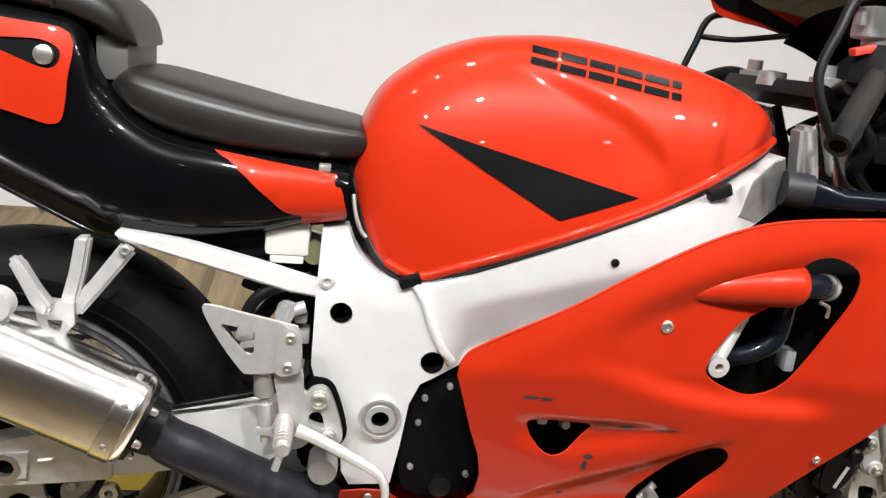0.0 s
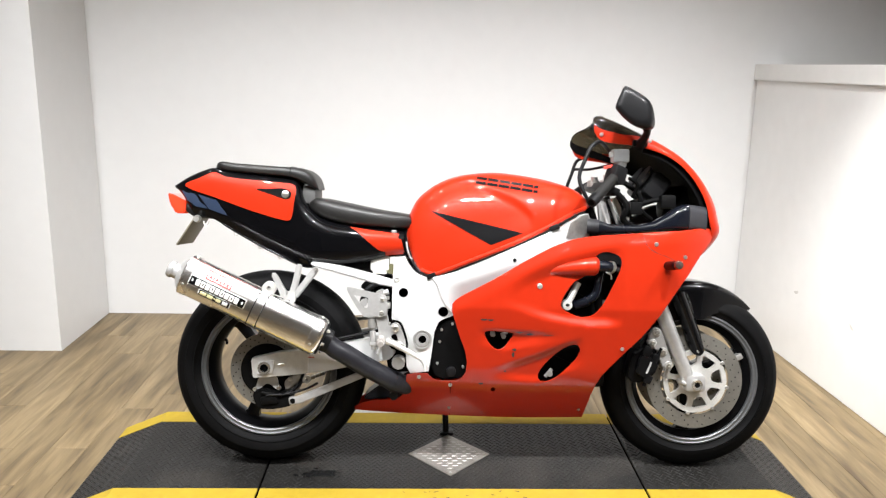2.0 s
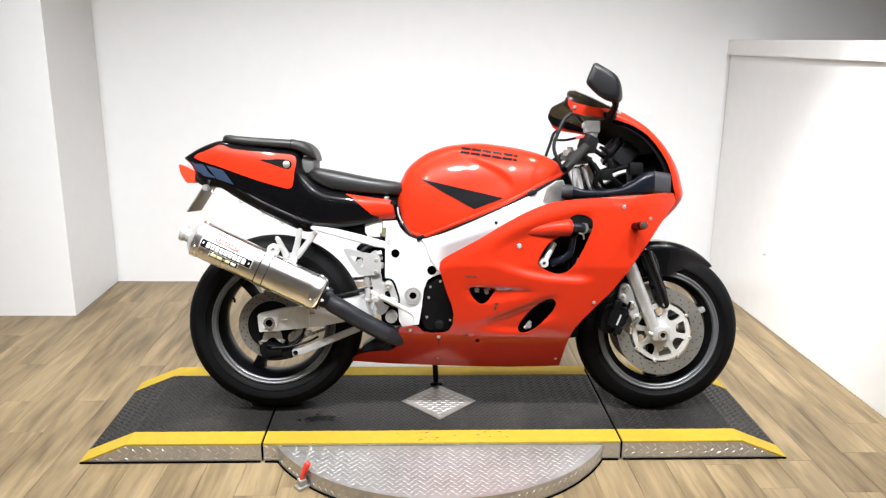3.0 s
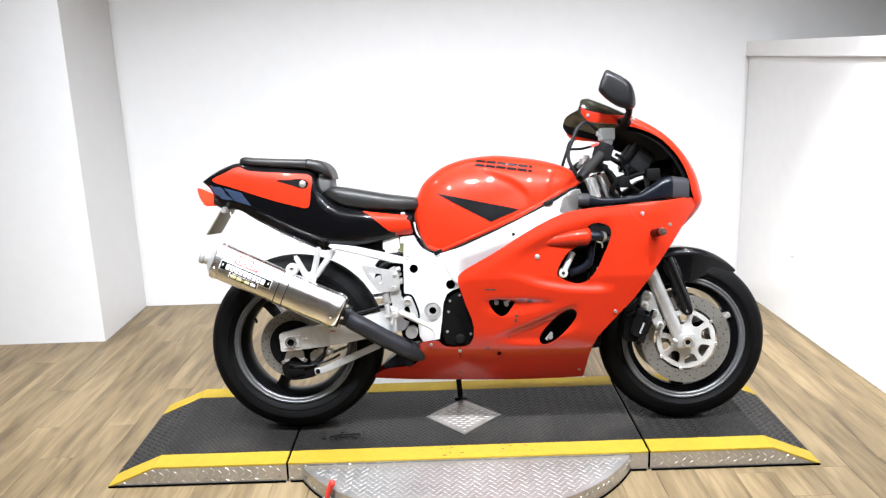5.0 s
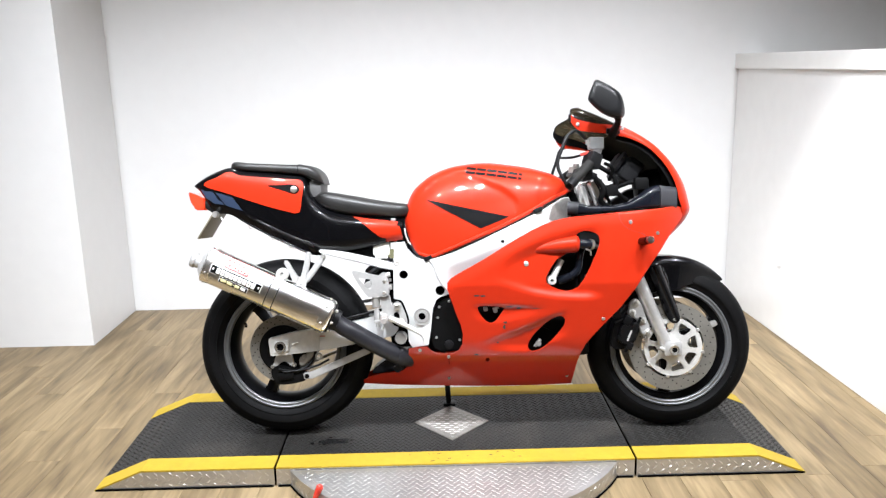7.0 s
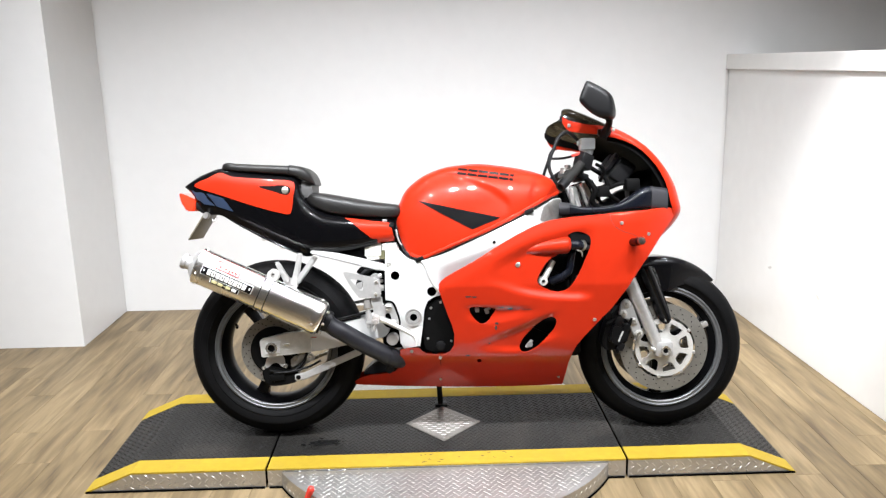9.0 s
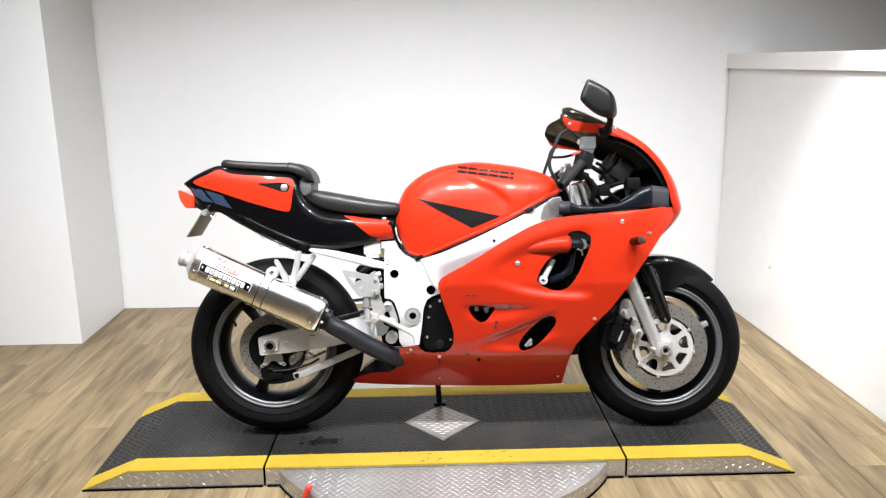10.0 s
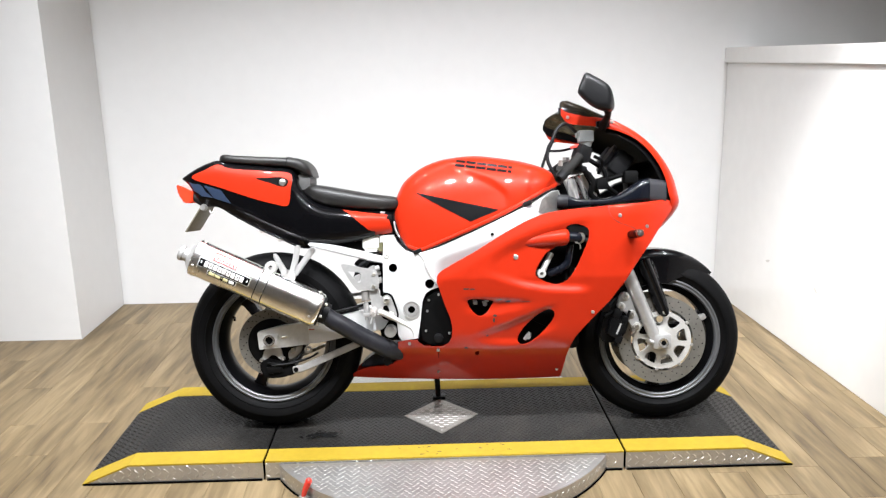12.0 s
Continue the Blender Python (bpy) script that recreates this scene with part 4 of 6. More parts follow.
def can_patch(s0, s1, a0, a1, lift=0.001):
    """A thin decal on the can, from s0 to s1 along it and a0 to a1 degrees round it."""
    rings = []
    for s in np.linspace(s0, s1, 6):
        row = []
        for d in np.linspace(a0, a1, 6):
            a = radians(d)
            row.append(A + way * s + upq * ((0.0615 + lift) * math.copysign(abs(math.sin(a)) ** 0.85, math.sin(a))) + side * ((0.052 + lift) * abs(math.cos(a)) ** 0.85))
        rings.append(row)
    bm = loft(rings, False, False)
    bmesh.ops.solidify(bm, geom=bm.faces[:], thickness=0.0006)
    return bm


decal = part("decal", can_patch(0.024, 0.208, -10, 13), MARK_WHITE, silencer, "white-edged black decal with pale blocks")
part("decal_field", can_patch(0.0265, 0.2055, -8.2, 11.2, 0.0014), BLACK_DECAL, decal)
for k in range(9):
    s0 = 0.046 + 0.0158 * k
    part("pale_block", can_patch(s0, s0 + 0.0128, -5.5, 7.5, 0.0019), MARK_WHITE, decal)
    if k % 2:
        part("dark_slot", can_patch(s0 + 0.005, s0 + 0.009, -1.0, 3.5, 0.0023), BLACK_DECAL, decal)
for s0 in (0.032, 0.196):
    part("pale_dot", can_patch(s0, s0 + 0.004, -0.5, 4, 0.0019), MARK_WHITE, decal)
lower = part("lower_decal", can_patch(0.064, 0.168, -27, -9), MARK_WHITE, silencer, "small white-edged black decal with gold blocks")
part("decal_field", can_patch(0.0660, 0.1660, -25.6, -9.5, 0.0014), BLACK_DECAL, lower)
for k, (s0, s1) in enumerate(((0.070, 0.090), (0.093, 0.111), (0.114, 0.119), (0.122, 0.138), (0.143, 0.160))):
    part("gold_block" if k < 4 else "pale_block", can_patch(s0, s1, -23 if k != 2 else -18, -13 if k != 2 else -16, 0.0019), MARK_GOLD if k < 4 else MARK_WHITE, lower)
red_mark = part("red_mark", can_patch(0.068, 0.148, 17, 20, 0.001), MARK_RED, silencer, "red square outline with red strokes")
for s0, s1, a0, a1 in ((0.066, 0.128, 47, 50), (0.066, 0.069, 20, 47), (0.145, 0.148, 20, 44), (0.074, 0.104, 40, 43), (0.087, 0.091, 23, 40), (0.076, 0.083, 24, 34), (0.096, 0.103, 24, 34), (0.110, 0.138, 37, 40), (0.110, 0.138, 29, 32), (0.121, 0.125, 23, 44), (0.110, 0.115, 22, 29), (0.133, 0.138, 22, 29)):
    part("red_stroke", can_patch(s0, s1, a0, a1, 0.001), MARK_RED, red_mark)

P0 = A + way * (LEN + 0.02)
pipe = part("link_pipe", tube([P0, (0.262, -0.200, 0.411), (0.294, -0.195, 0.393), (0.355, -0.180, 0.353), (0.417, -0.165, 0.317), (0.464, -0.140, 0.288), (0.505, -0.09, 0.275), (0.56, -0.03, 0.27)], [0.027, 0.030, 0.0315, 0.0315, 0.0315, 0.0315, 0.030, 0.03], 20), PIPE_BLACK, bike, "matt black exhaust pipe")
part("clamp", tube([(0.440, -0.155, 0.303), (0.458, -0.144, 0.293)], 0.0335, 20), PIPE_BLACK, pipe)
part("belly_box", prism(flat2([(0.342, 0.212), (0.396, 0.262), (0.45, 0.285), (0.50, 0.31), (0.56, 0.31), (0.56, 0.225), (0.45, 0.222)], 3), -0.048, 0.05, 0.004), PIPE_BLACK, bike, "black exhaust collector box")
part("stand_pivot", merge(rod((0.447, -0.150, 0.250), (0.447, -0.10, 0.250), 0.014), box(0.435, 0.465, -0.135, -0.10, 0.242, 0.275, 0.005)), SATIN, bike)
# ---- engine ----
engine = part("engine", box(0.50, 0.98, -0.125, 0.125, 0.30, 0.52, 0.03, 3), ENGINE, bike, "black engine block behind the fairing")
part("cylinder_head", moved(box(-0.16, 0.16, -0.14, 0.14, -0.11, 0.11, 0.02, 2), pose(0.93, 0, 0.52, 0, 25, 0)), ENGINE, engine)
cover_outline = flat2([(0.575, 0.45), (0.61, 0.49), (0.64, 0.49), (0.67, 0.44), (0.68, 0.38), (0.675, 0.33), (0.65, 0.312), (0.60, 0.312), (0.572, 0.34)], 4)
cover = part("clutch_cover", sheet(cover_outline, lambda x, z: -0.158 + 1.2 * ((x - 0.62) ** 2 + 0.4 * (z - 0.4) ** 2), (), 0.03, 0.015), ENGINE, engine, "black clutch cover")
for q in ((0.598, 0.468), (0.592, 0.43), (0.586, 0.36), (0.664, 0.45), (0.668, 0.35), (0.632, 0.487)):
    part("bolt", bolt_head(q[0], -0.156, q[1], 0.0045, 0.006), DULL_ALLOY, cover)
part("oil_cap", lathe([(0.010, -0.172), (0.016, -0.170), (0.016, -0.155), (0.0001, -0.155)], (0.63, 0, 0.335), 18), SATIN, cover)
part("radiator", sheet([(1.06, 0.50), (1.18, 0.50), (1.20, 0.72), (1.08, 0.74)], lambda x, z: -0.10, (), 0.2, 0.05), ENGINE, bike, "black radiator")
part("radiator_hose", tube([(1.02, -0.165, 0.555), (1.055, -0.180, 0.570), (1.080, -0.185, 0.595), (1.088, -0.180, 0.635), (1.10, -0.165, 0.68)], 0.015, 14), DUCT, bike, "blue-black radiator hose")
# block added behind the vents to keep them dark
part("engine_backing", box(0.68, 1.13, -0.128, 0.128, 0.28, 0.735, 0.02), ENGINE, bike, "black backing added behind the vents")
mount = part("engine_mount", rod((0.988, -0.205, 0.562), (1.024, -0.188, 0.628), 0.0105), ALLOY, bike, "silver engine mount arm")
part("boss", lathe([(0.006, -0.222), (0.015, -0.221), (0.0165, -0.198), (0.006, -0.198)], (0.987, 0, 0.561), 20, closed=True), ALLOY, mount)
part("duct_hose", tube([(1.06, -0.222, 0.686), (1.085, -0.222, 0.684), (1.11, -0.216, 0.682), (1.14, -0.19, 0.675)], 0.0175, 16), DUCT, bike)
part("hose_clamp", tube([(1.117, -0.213, 0.6815), (1.125, -0.208, 0.680)], 0.019, 18), BOLT, bike)
part("hose_clip", tube([(1.10, -0.238, 0.667), (1.115, -0.236, 0.66), (1.118, -0.232, 0.645)], 0.0025, 6), BOLT, bike)
# second block added to close the bright gap in the upper vent
part("radiator_side", box(1.09, 1.235, -0.150, 0.150, 0.52, 0.782, 0.01), ENGINE, bike, "black backing added behind the upper vent")
part("vent_hardware", merge(box(0.752, 0.766, -0.20, -0.17, 0.455, 0.468, 0.003), rod((0.783, -0.195, 0.462), (0.805, -0.195, 0.468), 0.004), lathe([(0.008, -0.19), (0.006, -0.2), (0.0001, -0.2)], (0.793, 0, 0.455), 10)), BRACKET, bike, "silver clip seen through the opening")
part("oval_hardware", merge(lathe([(0.009, -0.175), (0.009, -0.19), (0.0001, -0.19)], (0.942, 0, 0.338), 12), rod((0.93, -0.17, 0.325), (0.95, -0.17, 0.35), 0.006)), DULL_ALLOY, bike)
part("overflow_bottle", box(1.110, 1.126, -0.175, -0.14, 0.540, 0.572, 0.004), WHITE_PLASTIC, bike)


# ---- frame ----
def frame_y(x, z):
    y = -0.166 - 0.20 * (x - 0.57) + 0.9 * max(0.0, x - 0.86) ** 2 * 3
    ridge = 0.622 + (x - 0.60) * 0.36 - 0.02
    if x > 0.60:
        y += 0.42 * max(0.0, ridge - z) * step_up(0.60, 0.66, x)
    else:
        y += 0.12 * max(0.0, z - 0.60)
    return y


def circle2(cx, cz, r, n=22):
    return [(cx + r * math.cos(a), cz + r * math.sin(a)) for a in np.linspace(0, 2 * math.pi, n, endpoint=False)]


frame_outline = [(0.442, 0.694), (0.477, 0.698), (0.487, 0.674), (0.504, 0.655), (0.522, 0.642), (0.545, 0.635), (0.568, 0.636), (0.644, 0.657), (0.735, 0.697), (0.825, 0.739), (0.955, 0.799), (1.03, 0.842),
                 (1.055, 0.845), (1.075, 0.80), (1.06, 0.775), (1.009, 0.755), (0.905, 0.705), (0.775, 0.62), (0.68, 0.56), (0.64, 0.515), (0.605, 0.505), (0.588, 0.494), (0.575, 0.462), (0.568, 0.40),
                 (0.558, 0.335), (0.50, 0.325), (0.488, 0.345), (0.484, 0.393), (0.470, 0.44), (0.449, 0.465), (0.437, 0.502), (0.438, 0.60)]
frame_holes = [circle2(0.474, 0.583, 0.0155), circle2(0.602, 0.527, 0.0165), circle2(0.537, 0.437, 0.016)]
frame_part = part("frame", sheet(frame_outline, frame_y, frame_holes, 0.05, 0.010), SILVER, bike, "silver aluminium twin-spar frame")
part("frame", moved(sheet(frame_outline, frame_y, frame_holes, 0.05, 0.03), FLIP), SILVER, bike)
seam = [(0.570, 0.634), (0.585, 0.612), (0.597, 0.58), (0.612, 0.55), (0.628, 0.528)]
part("weld_seam", tube([(x, frame_y(x, z) - 0.001, z) for x, z in seam], 0.0065, 8), SILVER, frame_part)
part("steering_head", merge(rod((1.085, 0, 0.78), (1.045, 0, 0.885), 0.045, 24), box(1.0, 1.08, -0.145, 0.145, 0.79, 0.83, 0.015)), ENGINE, frame_part)
# near-black cups put shade into the frame's open holes
for cx, cz, r in ((0.474, 0.583, 0.0155), (0.602, 0.527, 0.0165)):
    part("hole_lining", lathe([(r - 0.0012, 0.0005), (r - 0.0012, 0.045), (0.0001, 0.045)], (cx, frame_y(cx, cz) + 0.0005, cz), 22, caps=False), DARK_GAP, frame_part)
part("pivot_ring", lathe([(0.0262, 0.006), (0.0262, -0.003), (0.0300, -0.003), (0.0305, 0.002)], (0.537, frame_y(0.537, 0.437) - 0.0055, 0.437), 36, closed=True), BRACKET, frame_part, "machined swingarm pivot ring")
part("pivot_groove", lathe([(0.0215, 0.0), (0.0215, -0.0015), (0.0268, -0.0015), (0.0268, 0.0)], (0.537, frame_y(0.537, 0.437) - 0.0055, 0.437), 36, closed=True), DULL_ALLOY, frame_part)
part("pivot_collar", lathe([(0.0125, 0.002), (0.0125, -0.004), (0.0205, -0.004), (0.0218, 0.002)], (0.537, frame_y(0.537, 0.437) - 0.0055, 0.437), 36, closed=True), BRACKET, frame_part)
part("pivot_bore", lathe([(0.0128, -0.008), (0.0128, 0.02), (0.0001, 0.02)], (0.537, frame_y(0.537, 0.437), 0.437), 22, caps=False), DARK_GAP, frame_part)
part("grommet", lathe([(0.0055, 0), (0.0055, -0.003), (0.003, -0.004), (0.0001, -0.004)], (0.820, frame_y(0.82, 0.698), 0.698), 14), SATIN, frame_part)
# grey overlay puts the shading of the spar's front end into colour
part("head_plate", sheet([(0.978, 0.770), (0.992, 0.816), (1.03, 0.840), (1.054, 0.842), (1.072, 0.80), (1.058, 0.777), (1.012, 0.760)], lambda x, z: frame_y(x, z) - 0.002, (), 0.004, 0.012), DULL_ALLOY, frame_part, "dull grey overlay shading the frame end")
part("bolt", bolt_head(0.452, frame_y(0.452, 0.625), 0.625, 0.011, 0.005), ALLOY, frame_part)
for q in ((0.562, 0.634), (0.940, 0.795)):
    part("tank_clip", moved(box(-0.015, 0.015, -0.008, 0.008, -0.008, 0.008, 0.003), Matrix.Translation((q[0], frame_y(*q) + 0.001, q[1] + 0.006)) @ pose(0, 0, 0, 0, -22, 0)), SATIN, frame_part)
rail_outline = [(0.175, 0.676), (0.225, 0.672), (0.275, 0.664), (0.36, 0.644), (0.449, 0.620), (0.455, 0.608), (0.449, 0.597), (0.40, 0.604), (0.30, 0.631), (0.175, 0.664)]
rail = part("subframe_rail", prism(rail_outline, -0.134, -0.112, 0.004), SILVER, bike, "flat silver subframe rail")
part("subframe_rail", moved(prism(rail_outline, -0.134, -0.112, 0.004), FLIP), SILVER, bike)
part("undertray", prism([(0.17, 0.662), (0.30, 0.638), (0.405, 0.640), (0.41, 0.70), (0.17, 0.70)], -0.098, 0.098, 0.004), ENGINE, bike, "black undertray below the seat")
part("fluid_bottle", merge(box(0.365, 0.425, -0.115, -0.07, 0.65, 0.70, 0.006), box(0.372, 0.418, -0.112, -0.072, 0.638, 0.655, 0.004)), BOTTLE, bike, "translucent white fluid bottle")
part("bottle_cap", lathe([(0.016, -0.012), (0.016, 0.012), (0.0001, 0.012)], (0.432, -0.10, 0.655), 16), OLIVE, bike)
part("shock", merge(tube([(0.40, -0.04, 0.62), (0.44, -0.03, 0.48)], 0.03, 16), tube([(0.36, -0.09, 0.55), (0.40, -0.085, 0.60), (0.43, -0.07, 0.62)], 0.011, 10)), ENGINE, bike, "black rear shock absorber")
part("cable", tube([(0.340, -0.118, 0.548), (0.351, -0.12, 0.579), (0.369, -0.12, 0.598), (0.402, -0.12, 0.613), (0.43, -0.11, 0.620)], 0.009, 10), SATIN, bike, "thick black hose")
part("hose_fitting", merge(rod((0.392, -0.135, 0.573), (0.425, -0.13, 0.584), 0.009), rod((0.400, -0.14, 0.560), (0.406, -0.14, 0.592), 0.006), lathe([(0.013, -0.145), (0.013, -0.12), (0.0001, -0.12)], (0.398, 0, 0.576), 10)), BRACKET, bike, "silver hose fitting")
part("hose_fitting", merge(lathe([(0.012, -0.15), (0.012, -0.12), (0.0001, -0.12)], (0.347, 0, 0.548), 8), rod((0.340, -0.14, 0.535), (0.356, -0.14, 0.560), 0.006)), BRACKET, bike)
part("fitting", merge(box(0.418, 0.432, -0.13, -0.10, 0.528, 0.548, 0.004), box(0.41, 0.428, -0.125, -0.10, 0.556, 0.568, 0.004)), DULL_ALLOY, bike)
part("rear_hugger", sheet(flat2([(0.33, 0.590), (0.35, 0.612), (0.38, 0.606), (0.43, 0.60), (0.44, 0.57), (0.44, 0.50), (0.40, 0.53), (0.36, 0.575)], 3), lambda x, z: -0.07, (), 0.12, 0.03), ENGINE, bike)

# ---- foot controls ----
heel_hole = [(0.3215, 0.5765), (0.3245, 0.5785), (0.3625, 0.5725), (0.3655, 0.5695), (0.3650, 0.5410), (0.3625, 0.5380), (0.3560, 0.5380), (0.3530, 0.5400), (0.3400, 0.5540), (0.3235, 0.5735)]
heel = part("heel_plate", sheet(flat2([(0.300, 0.594), (0.307, 0.603), (0.360, 0.592), (0.407, 0.582), (0.422, 0.574), (0.427, 0.526), (0.419, 0.513), (0.391, 0.514), (0.359, 0.511), (0.348, 0.517), (0.322, 0.553)], 3), lambda x, z: -0.198, [heel_hole], 0.007, 0.02), BRACKET, bike, "silver heel guard plate with a three-cornered opening")
part("doubler", prism(flat2([(0.396, 0.581), (0.408, 0.580), (0.421, 0.572), (0.426, 0.528), (0.419, 0.514), (0.392, 0.515)], 3), -0.202, -0.197, 0.0015), BRACKET, heel)
for q in ((0.411, 0.566), (0.409, 0.525)):
    part("bolt", bolt_head(q[0], -0.2025, q[1], 0.0065, 0.004), BOLT, heel)
peg_hole = flat2([(0.442, 0.454), (0.455, 0.455), (0.460, 0.434), (0.440, 0.441)], 3)
bracket = part("footrest_bracket", sheet(flat2([(0.392, 0.516), (0.425, 0.516), (0.432, 0.482), (0.443, 0.489), (0.458, 0.491), (0.470, 0.475), (0.486, 0.425), (0.480, 0.408), (0.466, 0.404), (0.432, 0.424), (0.405, 0.430), (0.398, 0.47)], 3), lambda x, z: -0.190, [peg_hole], 0.013, 0.02), BRACKET, bike, "silver footrest bracket")
# dark plate drawn behind the bracket for its shadow gap
part("bracket_shadow_gap", prism(flat2([(0.436, 0.492), (0.450, 0.498), (0.466, 0.493), (0.477, 0.475), (0.492, 0.424), (0.484, 0.402), (0.466, 0.398), (0.43, 0.42)], 3), -0.176, -0.168), DARK_GAP, bracket)
for q in ((0.452, 0.475), (0.467, 0.421)):
    part("socket_bolt", lathe([(0.0115, 0.001), (0.0115, -0.007), (0.009, -0.009), (0.0055, -0.009), (0.005, -0.004), (0.0001, -0.004)], (q[0], -0.190, q[1]), 18), BOLT, bracket)
peg = part("footrest", tube([(0.407, -0.185, 0.440), (0.408, -0.205, 0.439), (0.410, -0.232, 0.437), (0.411, -0.258, 0.435)], [0.013, 0.0135, 0.012, 0.009], 12), WORN_PEG, bike, "worn pale alloy rider footrest")
for k in range(6):
    part("rib", tube([(0.409, -0.210 - 0.007 * k, 0.4375), (0.409, -0.213 - 0.007 * k, 0.4375)], 0.0136 - 0.0003 * k, 10), WORN_PEG, peg)
part("feeler", rod((0.410, -0.250, 0.432), (0.402, -0.252, 0.405), 0.005), BRACKET, peg)
pedal = part("brake_pedal", tube([(0.425, -0.205, 0.437), (0.455, -0.208, 0.425), (0.50, -0.212, 0.402), (0.536, -0.216, 0.382), (0.547, -0.222, 0.364), (0.548, -0.226, 0.348)], [0.010, 0.0085, 0.0078, 0.007, 0.006, 0.005], 10), ALLOY, bike, "silver rear brake pedal")
part("master_cylinder", merge(rod((0.380, -0.18, 0.470), (0.382, -0.18, 0.405), 0.0065), rod((0.380, -0.18, 0.462), (0.381, -0.18, 0.43), 0.010), box(0.370, 0.394, -0.19, -0.17, 0.418, 0.430, 0.003)), BRACKET, bike, "rear brake master cylinder with a grey cap")
part("reservoir_cap", rod((0.377, -0.178, 0.508), (0.379, -0.178, 0.474), 0.014), DULL_ALLOY, bike, "grey master cylinder cap")
part("brake_switch", lathe([(0.019, -0.185), (0.021, -0.175), (0.021, -0.14), (0.0001, -0.14), (0.0001, -0.182), (0.014, -0.182)], (0.462, 0, 0.362), 20), DULL_ALLOY, bike)
hanger = part("pillion_bracket", merge(prism([(0.131, 0.668), (0.150, 0.668), (0.142, 0.62), (0.130, 0.57), (0.108, 0.57), (0.122, 0.62)], -0.150, -0.130, 0.004), prism([(0.186, 0.662), (0.204, 0.650), (0.165, 0.598), (0.134, 0.558), (0.112, 0.566), (0.150, 0.612)], -0.148, -0.128, 0.004)), BRACKET, bike, "silver pillion footrest bracket")
part("pillion_footrest", prism([(0.056, 0.636), (0.063, 0.644), (0.072, 0.638), (0.090, 0.605), (0.108, 0.578), (0.100, 0.564), (0.084, 0.576), (0.071, 0.605)], -0.172, -0.150, 0.004), BRACKET, hanger)
part("pivot_fork", sheet([(0.080, 0.585), (0.130, 0.580), (0.131, 0.552), (0.116, 0.533), (0.098, 0.528), (0.086, 0.545)], lambda x, z: -0.156, [[(0.097, 0.556), (0.116, 0.556), (0.112, 0.541), (0.101, 0.538)]], 0.012, 0.02), BRACKET, hanger)
part("top_bolt", bolt_head(0.193, -0.149, 0.654, 0.0075, 0.005), DULL_ALLOY, hanger)


part("chain_guard", tube([(0.06, 0.095, 0.50), (0.14, 0.10, 0.487), (0.23, 0.10, 0.46), (0.31, 0.10, 0.43)], 0.006, 8), DULL_ALLOY, bike, "thin chain guard rail")
part("side_stand", tube([(0.60, 0.12, 0.29), (0.615, 0.155, 0.16), (0.622, 0.182, 0.044)], [0.012, 0.011, 0.011], 12), SATIN, bike, "black side stand")
part("stand_foot", moved(box(-0.024, 0.024, -0.018, 0.018, -0.005, 0.005, 0.003), Matrix.Translation((0.625, 0.186, 0.038)) @ pose(0, 0, 0, 10)), SATIN, bike)


# ---- tank ----
tank_top = curve_at([(0.474, 0.79), (0.482, 0.822), (0.508, 0.878), (0.549, 0.917), (0.590, 0.942), (0.646, 0.962), (0.702, 0.971), (0.771, 0.975), (0.842, 0.968), (0.927, 0.954), (0.999, 0.934), (1.043, 0.912), (1.068, 0.888), (1.078, 0.868)])
tank_low = curve_at([(0.474, 0.78), (0.487, 0.733), (0.507, 0.681), (0.535, 0.649), (0.566, 0.641), (0.592, 0.648), (0.695, 0.691), (0.825, 0.748), (0.928, 0.800), (0.980, 0.829), (1.03, 0.852), (1.078, 0.866)])
tank_half = curve_at([(0.474, 0.075), (0.50, 0.115), (0.55, 0.148), (0.62, 0.170), (0.75, 0.192), (0.88, 0.200), (0.97, 0.185), (1.04, 0.140), (1.078, 0.06)])


def tank_point(x, u):
    """u: 0 at the right lower edge, 0.5 on top, 1 at the left lower edge."""
    a = math.pi * u
    c, s = math.cos(a), math.sin(a)
    lo, hi, w = tank_low(x), tank_top(x), tank_half(x)
    y = -w * math.copysign(abs(c) ** 0.62, c)
    z = lo + (hi - lo) * abs(s) ** 0.80
    # the flanks are scooped below a ridge that falls towards the front
    k = (z - lo) / max(hi - lo, 1e-4)
    ridge = np.interp(x, [0.62, 0.692, 0.757, 0.82, 0.85, 0.88], [0.966, 0.947, 0.922, 0.893, 0.870, 0.84])
    dip = step_up(0.58, 0.72, x) * (1 - step_up(0.862, 0.888, x)) * step_up(0.0, 0.42, k) * step_up(-0.004, 0.030, ridge - z)
    y -= math.copysign(0.010 * dip, y)
    return Vector((x, y, z))


xs = [0.474 + 0.604 * (0.5 - 0.5 * math.cos(math.pi * t)) for t in np.linspace(0, 1, 170)]
us = np.linspace(0, 1, 161)
tank = part("fuel_tank", loft([[tank_point(x, u) for u in us] for x in xs], angle=60), RED, bike, "glossy red fuel tank with a black wedge decal")


